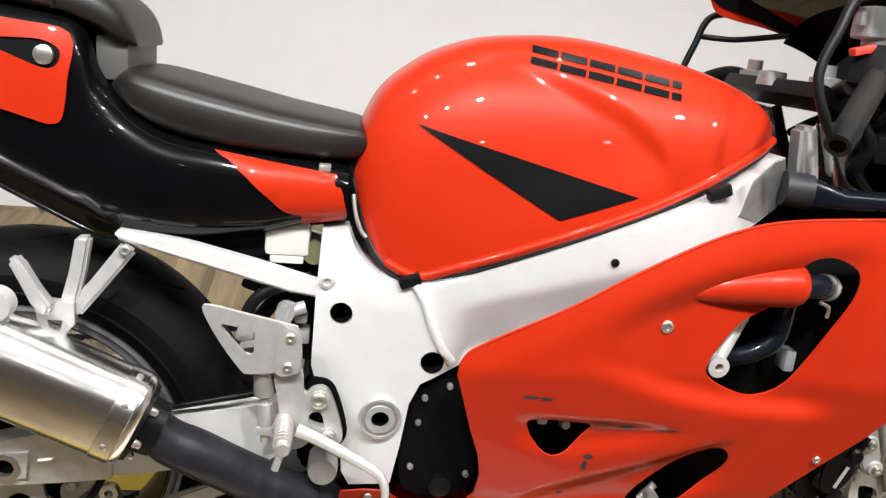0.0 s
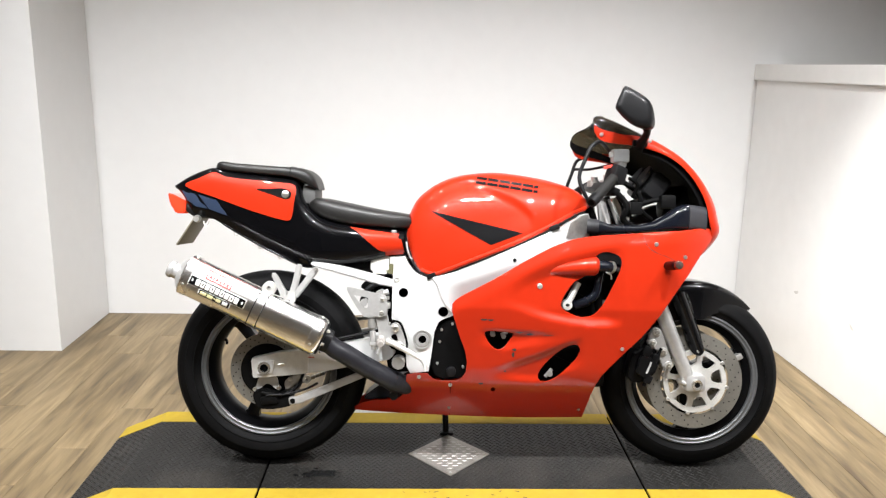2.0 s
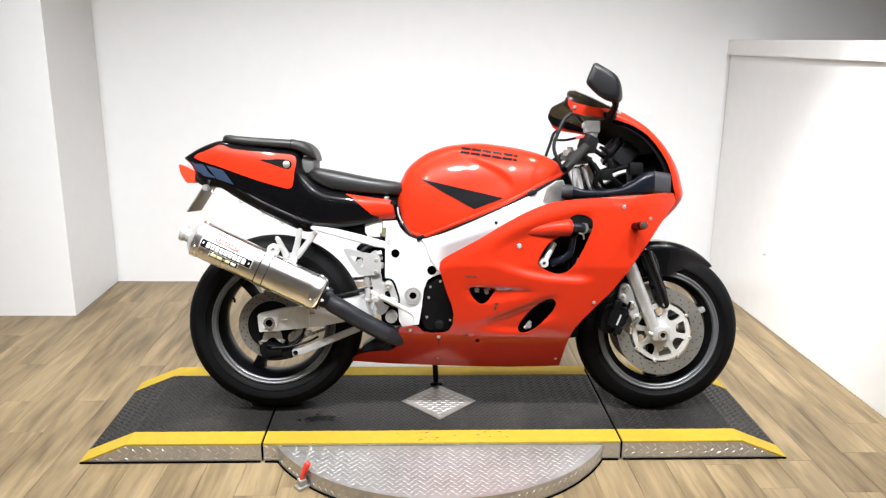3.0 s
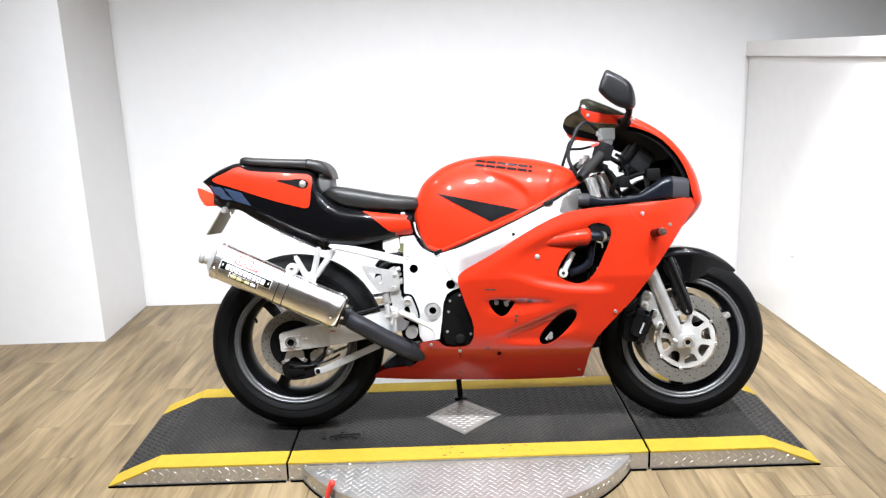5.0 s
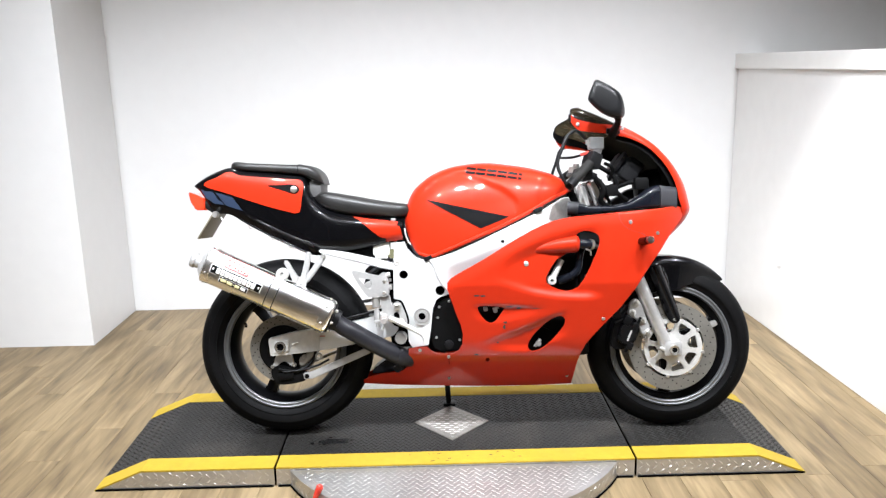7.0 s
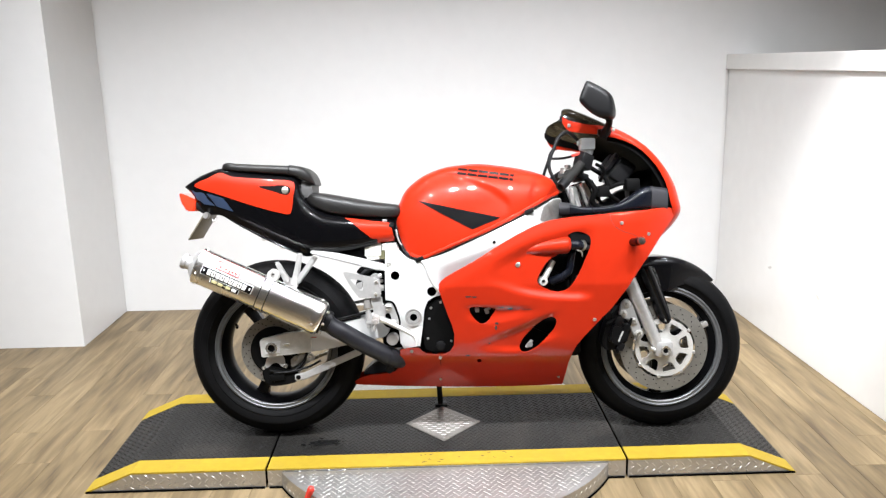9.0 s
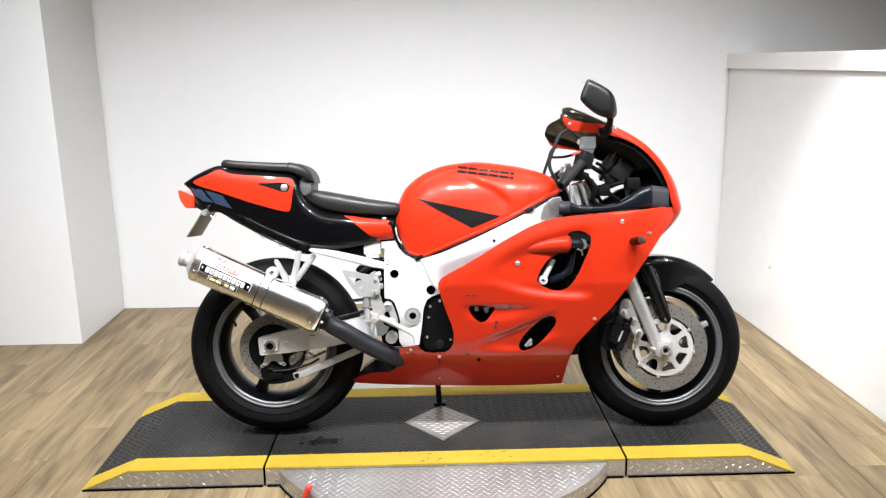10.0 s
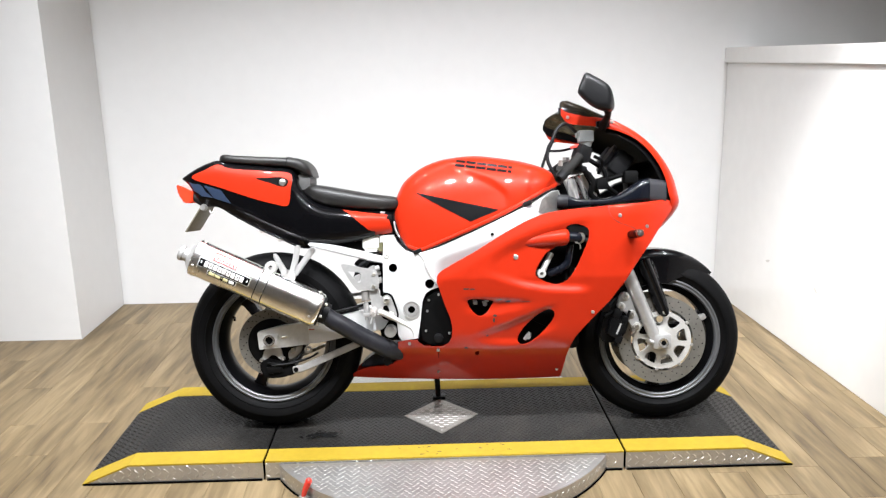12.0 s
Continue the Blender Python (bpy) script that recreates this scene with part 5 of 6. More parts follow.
def tank_patch(corners, lift, n=10):
    """A thin decal with four corners in x, z, laid on the right flank."""
    (x0, z0), (x1, z1), (x2, z2), (x3, z3) = corners
    rows = []
    for i in range(n + 1):
        s = i / n
        row = []
        for j in range(n + 1):
            t = j / n
            x = (x0 * (1 - s) + x1 * s) * (1 - t) + (x3 * (1 - s) + x2 * s) * t
            z = (z0 * (1 - s) + z1 * s) * (1 - t) + (z3 * (1 - s) + z2 * s) * t
            lo, hi = tank_low(x), tank_top(x)
            k = min(max((z - lo) / max(hi - lo, 1e-4), 0.0), 1.0)
            q = tank_point(x, math.asin(k ** (1 / 0.80)) / math.pi)
            e = 0.004
            du = min(math.asin(k ** (1 / 0.80)) / math.pi + 0.01, 0.5)
            nrm = (tank_point(x + e, math.asin(k ** (1 / 0.80)) / math.pi) - q).cross(tank_point(x, du) - q)
            nrm = nrm.normalized() if nrm.length else Vector((0, -1, 0))
            if nrm.y > 0 and nrm.z < 0.2:
                nrm = -nrm
            if nrm.z < -0.2:
                nrm = -nrm
            row.append(q + nrm * lift)
        rows.append(row)
    return loft(rows, False, False, 60)


part("wedge_decal", tank_patch([(0.557, 0.845), (0.845, 0.781), (0.747, 0.742), (0.652, 0.7925)], 0.0018, 16), BLACK_DECAL, tank, "black wedge-shaped decal")
# six pairs of dark bars along the upper flank
mark_top = lambda x: 0.9575 - 0.150 * (x - 0.707)
for k in range(6):
    x0, x1 = 0.704 + 0.0360 * k, 0.704 + 0.0360 * k + 0.0325
    if k == 5:
        x1 = x0 + 0.013
    for d0, d1 in ((0.0, 0.0085), (0.0145, 0.023)):
        part("dark_bar", tank_patch([(x0 - 0.26 * d0, mark_top(x0) - d0), (x1 - 0.26 * d0, mark_top(x1) - d0), (x1 - 0.26 * d1, mark_top(x1) - d1), (x0 - 0.26 * d1, mark_top(x0) - d1)], 0.0016, 5), BLACK_DECAL, tank)
# the seam lip along the lower edge
part("lower_lip", tube([(x, -tank_half(x) - 0.001, tank_low(x) + 0.004) for x in np.linspace(0.53, 1.05, 14)], 0.007, 8), RED, tank)
part("edge_rubber", tube([(x, -tank_half(x) + 0.004, tank_low(x) - 0.004) for x in np.linspace(0.478, 1.05, 20)], 0.006, 8), SATIN, tank, "black strip along the tank's lower gap")

# ---- seats ----


def cushion(top, low, half, x0, x1, p=0.40, n=40, crown=0.0):
    rings = []
    for t in np.linspace(0, 1, n):
        x = x0 + (x1 - x0) * (0.5 - 0.5 * math.cos(math.pi * t))
        lo, hi, w = low(x), top(x), half(x)
        mid, r = (lo + hi) / 2, max((hi - lo) / 2, 0.0005)
        rings.append([(x, w * math.copysign(abs(math.cos(a)) ** p, math.cos(a)), mid + r * math.copysign(abs(math.sin(a)) ** 0.52, math.sin(a)) + crown * math.sin(a) * (abs(math.sin(a)) > 0.9)) for a in np.linspace(0, 2 * math.pi, 36, endpoint=False)])
    return loft(rings, angle=70)


seat = part("rider_seat", cushion(curve_at([(0.160, 0.862), (0.170, 0.874), (0.195, 0.881), (0.303, 0.862), (0.381, 0.847), (0.470, 0.834), (0.488, 0.829), (0.494, 0.814)]),
                                  curve_at([(0.160, 0.852), (0.170, 0.838), (0.195, 0.820), (0.238, 0.802), (0.302, 0.790), (0.380, 0.784), (0.455, 0.780), (0.486, 0.786), (0.494, 0.802)]),
                                  curve_at([(0.156, 0.08), (0.20, 0.118), (0.30, 0.132), (0.40, 0.126), (0.46, 0.112), (0.494, 0.095)]), 0.160, 0.494), VINYL, bike, "black vinyl rider seat")
pillion = part("pillion_seat", cushion(curve_at([(-0.150, 0.976), (-0.143, 0.990), (-0.125, 0.995), (-0.083, 0.990), (0.043, 0.982), (0.105, 0.979), (0.145, 0.974), (0.171, 0.956), (0.184, 0.934), (0.189, 0.915)]),
                                       curve_at([(-0.150, 0.970), (-0.125, 0.963), (-0.083, 0.957), (0.043, 0.947), (0.100, 0.942), (0.125, 0.934), (0.150, 0.922), (0.175, 0.909), (0.189, 0.907)]),
                                       curve_at([(-0.150, 0.05), (-0.12, 0.085), (-0.02, 0.10), (0.08, 0.112), (0.14, 0.110), (0.175, 0.096), (0.189, 0.072)]), -0.150, 0.189), VINYL, bike, "black vinyl pillion seat")
part("seat_seam", tube([(0.100, -0.1125, 0.946), (0.103, -0.112, 0.962), (0.105, -0.10, 0.977), (0.105, 0.0, 0.980)], 0.0022, 6), SATIN, pillion)
# dark block added so the gap between seat and tank stays black
part("seat_tongue", box(0.462, 0.512, -0.085, 0.085, 0.690, 0.815, 0.006), ENGINE, bike, "black filler added in the gap behind the tank")
part("seat_pedestal", box(0.138, 0.180, -0.078, 0.078, 0.862, 0.920, 0.006), SEAT_GREY, bike, "grey plastic seat support")

part("gap_tab", tube([(0.480, -0.128, 0.745), (0.484, -0.134, 0.722), (0.492, -0.138, 0.700), (0.500, -0.140, 0.690)], 0.0028, 8), DULL_ALLOY, bike, "thin silver tab in the gap")
part("gap_tab", box(0.432, 0.448, -0.128, -0.110, 0.772, 0.781, 0.002), DULL_ALLOY, bike)

# ---- tail ----
tail_top = curve_at([(-0.286, 0.915), (-0.26, 0.930), (-0.224, 0.948), (-0.18, 0.965), (-0.147, 0.972), (-0.08, 0.962), (0.0, 0.956), (0.10, 0.947), (0.128, 0.932), (0.142, 0.88), (0.17, 0.842), (0.21, 0.815), (0.25, 0.803), (0.30, 0.797), (0.36, 0.789), (0.44, 0.782), (0.472, 0.776)])
tail_low = curve_at([(-0.286, 0.905), (-0.26, 0.885), (-0.235, 0.845), (-0.215, 0.820), (-0.17, 0.812), (-0.14, 0.800), (-0.082, 0.766), (0.007, 0.718), (0.088, 0.680), (0.128, 0.661), (0.162, 0.653), (0.215, 0.658), (0.294, 0.665), (0.363, 0.675), (0.42, 0.692), (0.472, 0.700)])
tail_half = curve_at([(-0.286, 0.045), (-0.24, 0.075), (-0.15, 0.095), (0.0, 0.112), (0.10, 0.120), (0.15, 0.124), (0.25, 0.140), (0.36, 0.142), (0.44, 0.138), (0.472, 0.132)])


def tail_y(x, z):
    lo, hi = tail_low(x), tail_top(x)
    k = min(max((z - lo) / max(hi - lo, 1e-4), 0), 1)
    low = 0.32 * (1 - k)
    return -tail_half(x) * (max(1 - abs(2 * k - 1.1) ** 3.2, 0.0) ** 0.5 * (0.55 - low) + 0.45 + low)


rings = []
for x in np.linspace(-0.286, 0.472, 70):
    lo, hi = tail_low(x), tail_top(x)
    right = [(x, tail_y(x, z), z) for z in np.linspace(lo, hi, 18)]
    rings.append(right + [(x, -y, z) for _, y, z in right[::-1]])
tail = part("tail_cowl", loft(rings, angle=55), BLACK, bike, "glossy black and red tail cowl")
red_panel = flat2([(-0.243, 0.912), (-0.19, 0.940), (-0.145, 0.958), (-0.108, 0.944), (-0.052, 0.937), (0.05, 0.929), (0.119, 0.918), (0.118, 0.86), (0.111, 0.815), (0.098, 0.806), (0.077, 0.809), (-0.018, 0.835), (-0.142, 0.877)], 4)
pocket = flat2([(-0.006, 0.905), (0.040, 0.907), (0.085, 0.908), (0.108, 0.898), (0.106, 0.880), (0.088, 0.874), (0.045, 0.888)], 4)
tp = part("red_side_panel", sheet(red_panel, lambda x, z: tail_y(x, z) - 0.004, [pocket], 0.003, 0.014), RED, tail, "red tail side panel")
part("red_side_panel", moved(sheet(red_panel, lambda x, z: tail_y(x, z) - 0.004, [], 0.003, 0.03), FLIP), RED, tail)
part("pocket", sheet(pocket, lambda x, z: tail_y(x, z) - 0.001, [], 0.002, 0.02), ENGINE, tp)
part("seat_lock", lathe([(0.012, 0.001), (0.012, -0.006), (0.009, -0.008), (0.0001, -0.008)], (0.090, tail_y(0.09, 0.89), 0.890), 18), BOLT, tail, "round steel seat lock")
for q in (((-0.256, 0.897), (-0.210, 0.887), (-0.168, 0.840), (-0.206, 0.846), (-0.236, 0.865)), ((-0.198, 0.885), (-0.136, 0.867), (-0.100, 0.818), (-0.162, 0.838))):
    part("grey_flash", sheet(list(q), lambda x, z: tail_y(x, z) - 0.0015, [], 0.001, 0.02), GREY_DECAL, tail, "blue-grey flash decal")
part("red_knee_panel", sheet([(0.298, 0.790), (0.38, 0.779), (0.456, 0.770), (0.466, 0.745), (0.473, 0.715), (0.472, 0.703), (0.415, 0.699), (0.385, 0.722), (0.356, 0.746)], lambda x, z: tail_y(x, z) - 0.003, [], 0.003, 0.015), RED, tail, "red panel under the seat")
part("lower_edge_bead", tube([(x, -tail_half(x) * 0.76, tail_low(x) + 0.003) for x in np.linspace(-0.12, 0.14, 10)], 0.004, 8), BLACK, tail)
light = part("tail_light", prism([(-0.303, 0.890), (-0.275, 0.880), (-0.244, 0.864), (-0.248, 0.822), (-0.276, 0.822), (-0.296, 0.855)], -0.07, 0.07, 0.004), RED_LENS, bike, "red tail light lens")
part("tail_pan", cushion(curve_at([(-0.245, 0.86), (-0.20, 0.84), (-0.13, 0.812)]), curve_at([(-0.245, 0.825), (-0.215, 0.808), (-0.17, 0.806), (-0.13, 0.80)]), curve_at([(-0.245, 0.06), (-0.18, 0.07), (-0.13, 0.075)]), -0.245, -0.13, n=12), SATIN, tail)
holder = part("plate_holder", moved(box(-0.004, 0.001, -0.085, 0.085, -0.055, 0.055, 0.0015), Matrix.Translation((-0.238, 0.0, 0.765)) @ pose(0, 0, 0, 0, 33, 0)), PLATE_MAT, bike, "weathered tilted plate holder")
part("plate_bolt", lathe([(0.010, -0.012), (0.012, 0.0), (0.012, 0.012), (0.0001, 0.012)], (-0.205, -0.075, 0.806), 16), DULL_ALLOY, holder)
for x, z in ((-0.168, 0.80), (-0.07, 0.768), (0.01, 0.727), (0.075, 0.695)):
    part("hook", tube([(x, -0.07, z), (x - 0.004, -0.073, z - 0.013), (x - 0.013, -0.073, z - 0.013), (x - 0.016, -0.07, z - 0.003)], 0.0021, 6), DULL_ALLOY, tail)


# ---- fairing ----
def fair_y(x, z):
    y = 0.25 - 0.25 * max(0.0, 0.55 - z) - 0.05 * max(0.0, z - 0.66)
    y -= 2.0 * max(0.0, x - 1.25) ** 2
    y -= 0.07 * max(0.0, 0.75 - x)
    y -= 2.4 * max(0.0, 0.37 - z) ** 2
    # scoop behind the upper vent, with a firm lower crease
    low = np.interp(x, [0.76, 0.80, 0.86, 0.93, 1.0, 1.08, 1.15], [0.585, 0.556, 0.537, 0.518, 0.505, 0.500, 0.50])
    high = np.interp(x, [0.76, 0.86, 0.96, 1.08, 1.15], [0.600, 0.672, 0.712, 0.745, 0.76])
    deep = 0.020 * step_up(0.77, 0.93, x) * (1 - step_up(1.10, 1.17, x))
    y -= deep * step_up(low - 0.008, low + 0.026, z) * (1 - step_up(high - 0.055, high, z))
    # channel behind the small three-cornered opening
    low, high = np.interp(x, [0.72, 0.80, 1.0], [0.44, 0.425, 0.462]), np.interp(x, [0.72, 1.0], [0.480, 0.470])
    y -= 0.010 * step_up(0.70, 0.76, x) * (1 - step_up(0.84, 1.0, x)) * step_up(low - 0.014, low + 0.018, z) * (1 - step_up(high - 0.012, high + 0.008, z))
    # channel that leads to the lower oval opening
    low, high = np.interp(x, [0.70, 0.90, 1.03], [0.322, 0.315, 0.37]), np.interp(x, [0.70, 0.86, 1.03], [0.335, 0.385, 0.455])
    y -= 0.014 * step_up(0.72, 0.88, x) * (1 - step_up(0.99, 1.05, x)) * step_up(low - 0.010, low + 0.020, z) * (1 - step_up(high - 0.02, high + 0.01, z))
    # rolled upper edge
    edge = np.interp(x, [0.64, 0.768, 0.893, 0.993, 1.069, 1.2, 1.45], [0.570, 0.646, 0.720, 0.764, 0.777, 0.787, 0.81])
    y -= 0.010 * step_up(edge - 0.045, edge + 0.03, z)
    return -y


fair_upper = [(0.632, 0.525), (0.627, 0.540), (0.629, 0.556), (0.640, 0.572), (0.667, 0.590), (0.718, 0.618), (0.768, 0.646), (0.830, 0.684), (0.893, 0.720), (0.945, 0.746), (0.993, 0.764), (1.03, 0.772), (1.069, 0.777), (1.13, 0.782), (1.198, 0.787), (1.315, 0.796)]
fair_lower = [(1.42, 0.807), (1.446, 0.802), (1.455, 0.787), (1.440, 0.762), (1.403, 0.722), (1.354, 0.656), (1.317, 0.608), (1.268, 0.534), (1.218, 0.465), (1.167, 0.410), (1.130, 0.368), (1.104, 0.334), (1.090, 0.302), (1.080, 0.264),
                (1.072, 0.165), (0.98, 0.161), (0.897, 0.159), (0.80, 0.159), (0.706, 0.160), (0.58, 0.162), (0.45, 0.165), (0.36, 0.170), (0.300, 0.175), (0.318, 0.193), (0.345, 0.209), (0.378, 0.221), (0.43, 0.225), (0.462, 0.233), (0.478, 0.250), (0.486, 0.29), (0.488, 0.324), (0.52, 0.331), (0.554, 0.331),
                (0.566, 0.318), (0.58, 0.309), (0.610, 0.306), (0.645, 0.308), (0.664, 0.318), (0.676, 0.340), (0.679, 0.375), (0.672, 0.410), (0.656, 0.452), (0.643, 0.492)]
fair_outline = fair_upper + fair_lower
vent = flat2([(1.067, 0.717), (1.085, 0.729), (1.111, 0.730), (1.143, 0.715), (1.147, 0.686), (1.133, 0.644), (1.104, 0.578), (1.072, 0.535), (1.038, 0.523), (1.004, 0.530), (0.972, 0.547), (0.963, 0.564), (0.975, 0.595), (1.002, 0.634), (1.035, 0.655), (1.052, 0.685)], 3)
three = flat2([(0.729, 0.470), (0.742, 0.479), (0.785, 0.477), (0.822, 0.470), (0.812, 0.448), (0.796, 0.426), (0.776, 0.416), (0.757, 0.424), (0.738, 0.446)], 3)
oval_hole = []
for a in np.linspace(0, 2 * math.pi, 30, endpoint=False):
    u, v = 0.084 * math.copysign(abs(math.cos(a)) ** 0.85, math.cos(a)), 0.031 * math.copysign(abs(math.sin(a)) ** 0.9, math.sin(a))
    c, s = math.cos(radians(45)), math.sin(radians(45))
    oval_hole.append((0.968 + u * c - v * s, 0.374 + u * s + v * c))
fair_holes = [vent, three, oval_hole, circle2(0.765, 0.279, 0.0075, 12)]
fairing = part("side_fairing", sheet(fair_outline, fair_y, fair_holes, 0.004, 0.008), RED, bike, "glossy red side fairing with vents and scuffs")
part("side_fairing", moved(sheet(fair_outline, fair_y, fair_holes, 0.004, 0.025), FLIP), RED, bike, "glossy red side fairing with vents")
# thin tubes added along the edges to catch a highlight line
part("edge_bead", tube([(x, fair_y(x, z) + 0.0012, z - 0.001) for x, z in fair_outline[2:16]], 0.0022, 8, 4), RED, fairing)
for hole in (vent, three, oval_hole):
    loop = [(x, fair_y(x, z) + 0.0016, z) for x, z in hole]
    part("opening_bead", tube(loop + loop[:1], 0.0018, 6, smooth_path=False), RED, fairing)
part("belly_pan", sheet([(0.34, 0.176), (1.06, 0.166), (1.06, 0.174), (0.34, 0.184)], lambda x, z: -0.022 - 0.022 * step_up(0.34, 0.75, x), (), 0.0, 0.1, back=lambda x, z: 0.022 + 0.022 * step_up(0.34, 0.75, x)), RED, bike)
bulge_rings = []
for t in np.linspace(0, 1, 40):
    x = 0.862 + 0.221 * t
    zc = np.interp(x, [0.878, 0.947, 1.0, 1.047, 1.083], [0.660, 0.673, 0.680, 0.684, 0.686])
    r = 0.0300 * math.sin(math.pi / 2 * min(t / 0.92, 1)) ** 0.9 * math.sqrt(max(1 - (max(t - 0.90, 0) / 0.105) ** 2.6, 0.0)) + 0.0006
    yc = fair_y(x, 0.64) + 0.013 - 0.004 * t
    bulge_rings.append([(x, yc - 1.15 * r * math.cos(a), zc + r * math.sin(a)) for a in np.linspace(0, 2 * math.pi, 28, endpoint=False)])
part("duct_bulge", loft(bulge_rings, angle=70), RED, fairing, "red teardrop duct bulge")
for x, z, r in ((0.898, 0.620, 0.0085), (1.161, 0.426, 0.006), (1.250, 0.756, 0.0065), (1.345, 0.717, 0.006), (0.528, 0.318, 0.006), (0.628, 0.292, 0.006), (0.627, 0.199, 0.005), (1.052, 0.203, 0.005)):
    part("bolt", bolt_head(x, fair_y(x, z) - 0.0005, z, r, 0.004), BOLT, fairing)
part("panel_seam", tube([(x, fair_y(x, z) + 0.0002, z) for x, z in ((0.628, 0.305), (0.629, 0.265), (0.630, 0.165))], 0.0012, 6), DARK_GAP, fairing)
seam_pts = [(1.212, 0.787), (1.216, 0.765), (1.228, 0.745), (1.255, 0.728), (1.29, 0.716), (1.318, 0.70)]
part("panel_seam", tube([(x, fair_y(x, z) + 0.0006, z) for x, z in seam_pts], 0.0011, 6), SCUFF, fairing)
rng = random.Random(5)
for x, z, sx, sz in ((0.726, 0.514, 0.013, 0.0035), (0.748, 0.513, 0.011, 0.003), (0.87, 0.468, 0.012, 0.004), (0.84, 0.474, 0.016, 0.0022), (0.825, 0.418, 0.007, 0.005), (0.822, 0.402, 0.005, 0.009), (0.725, 0.300, 0.009, 0.004), (0.80, 0.345, 0.006, 0.004), (0.93, 0.466, 0.02, 0.0014)):
    ring = [(x + sx * math.cos(a) * rng.uniform(0.55, 1.1), z + sz * math.sin(a) * rng.uniform(0.55, 1.1)) for a in np.linspace(0, 2 * math.pi, 14, endpoint=False)]
    part("scuff", sheet(ring, lambda px, pz: fair_y(px, pz) - 0.0008, (), 0.0006, 0.006), SCUFF, fairing, "dark scuff mark")
signal = part("turn_signal", tube([(1.285, -0.232, 0.690), (1.29, -0.262, 0.692), (1.295, -0.30, 0.696), (1.30, -0.318, 0.698)], [0.013, 0.014, 0.014, 0.009], 16), BLACK, bike, "smoked front turn signal")
part("lens", lathe([(0.014, 0.006), (0.0145, -0.004), (0.011, -0.014), (0.0001, -0.018)], (1.300, -0.310, 0.698), 18), SMOKE_LENS, signal)

# ---- nose cowl and screen ----
# lower edge and crest of the cowl, from the screen's rear rim to under the nose: edge x, z, crest x, z, half width
STATIONS = [(1.064, 1.106, 1.062, 1.166, 0.166), (1.086, 1.076, 1.088, 1.170, 0.174), (1.130, 1.066, 1.135, 1.154, 0.180), (1.187, 1.059, 1.203, 1.122, 0.184), (1.269, 1.038, 1.292, 1.078, 0.187), (1.333, 1.002, 1.362, 1.034, 0.187),
            (1.385, 0.946, 1.424, 0.972, 0.185), (1.419, 0.884, 1.470, 0.900, 0.182), (1.434, 0.826, 1.492, 0.836, 0.178), (1.444, 0.795, 1.498, 0.795, 0.170), (1.430, 0.758, 1.470, 0.748, 0.158), (1.395, 0.71, 1.42, 0.70, 0.150)]
cowl_rings = []
ANG = np.linspace(0, math.pi, 49)
low_curve = spline([(a, b, 0) for a, b, *_ in STATIONS], 4)
top_curve = spline([(c, d, 0) for _, _, c, d, _ in STATIONS], 4)
for i, (lo, hi) in enumerate(zip(low_curve, top_curve)):
    k = i / 4
    w = np.interp(k, range(len(STATIONS)), [q[4] for q in STATIONS])
    front = step_up(2.0, 6.0, k)
    p, up = 0.50 + 0.20 * front, 0.60 + 0.35 * front
    ring = []
    for t in ANG:
        c, v = math.cos(t), math.sin(t) ** up
        y = -w * math.copysign(abs(c) ** p, c)
        # the cowl sits a little askew: its far side is lower and further back
        notch = 0.050 * max(0.0, 1 - k / 1.6) * abs(math.sin(t)) ** 4
        ring.append(Vector((lo.x + (hi.x - lo.x) * v + notch - 0.04 * (y + 0.18), y, lo.y + (hi.y - lo.y) * v - 0.095 * (y + 0.18))))
    cowl_rings.append(ring)


def arc(ring, a, b, n):
    """n points along a ring, from place a to place b in its count."""
    out = []
    for k in np.linspace(a, b, n):
        i = min(int(k), len(ring) - 2)
        out.append(ring[i].lerp(ring[i + 1], k - i))
    return out


CUT, SCREEN_END = 3, 20
cuts = [CUT + 20.5 * max(0.0, (i - 9) / (SCREEN_END - 9)) ** 1.6 for i in range(SCREEN_END + 1)]
cowl = part("nose_cowl", shell([arc(r, 0, c, 12) for r, c in zip(cowl_rings, cuts)]), RED, bike, "glossy red nose cowl")
part("nose_cowl_side", shell([arc(r, 48 - c, 48, 12) for r, c in zip(cowl_rings, cuts)]), RED, cowl)
part("nose_front", shell(cowl_rings[SCREEN_END:]), RED, cowl)
part("windscreen", shell([arc(r, c, 48 - c, 40) for r, c in zip(cowl_rings, cuts)], 0.0025), SMOKE, bike, "dark smoked windscreen")
# black sheets put the shade inside the cowl's sides into colour
for rings_used in ([r[1:CUT + 3] for r in cowl_rings[:SCREEN_END + 2]], [r[-CUT - 3:-1] for r in cowl_rings[:SCREEN_END + 2]]):
    part("side_liner", shell([[Vector((q.x - 0.006, q.y * 0.965, q.z - 0.004)) for q in r] for r in rings_used], 0.001), ENGINE, cowl, "black sheet for the shaded inner side")
part("screen_edge", tube([q for q in cowl_rings[0]], 0.002, 8, 1), SATIN, cowl)
part("inner_cowl", shell([[Vector((q.x - 0.012, q.y * 0.93, q.z - 0.012)) for q in r] for r in cowl_rings[14:]], 0.002), ENGINE, cowl, "black inner cowl")
for k, (i, j) in enumerate(((4, 1), (14, 6))):
    q = cowl_rings[i][j]
    part("screw", lathe([(0.006, 0.002), (0.006, -0.003), (0.0001, -0.004)], q + Vector((0, -0.002, 0)), 12), BOLT, cowl)
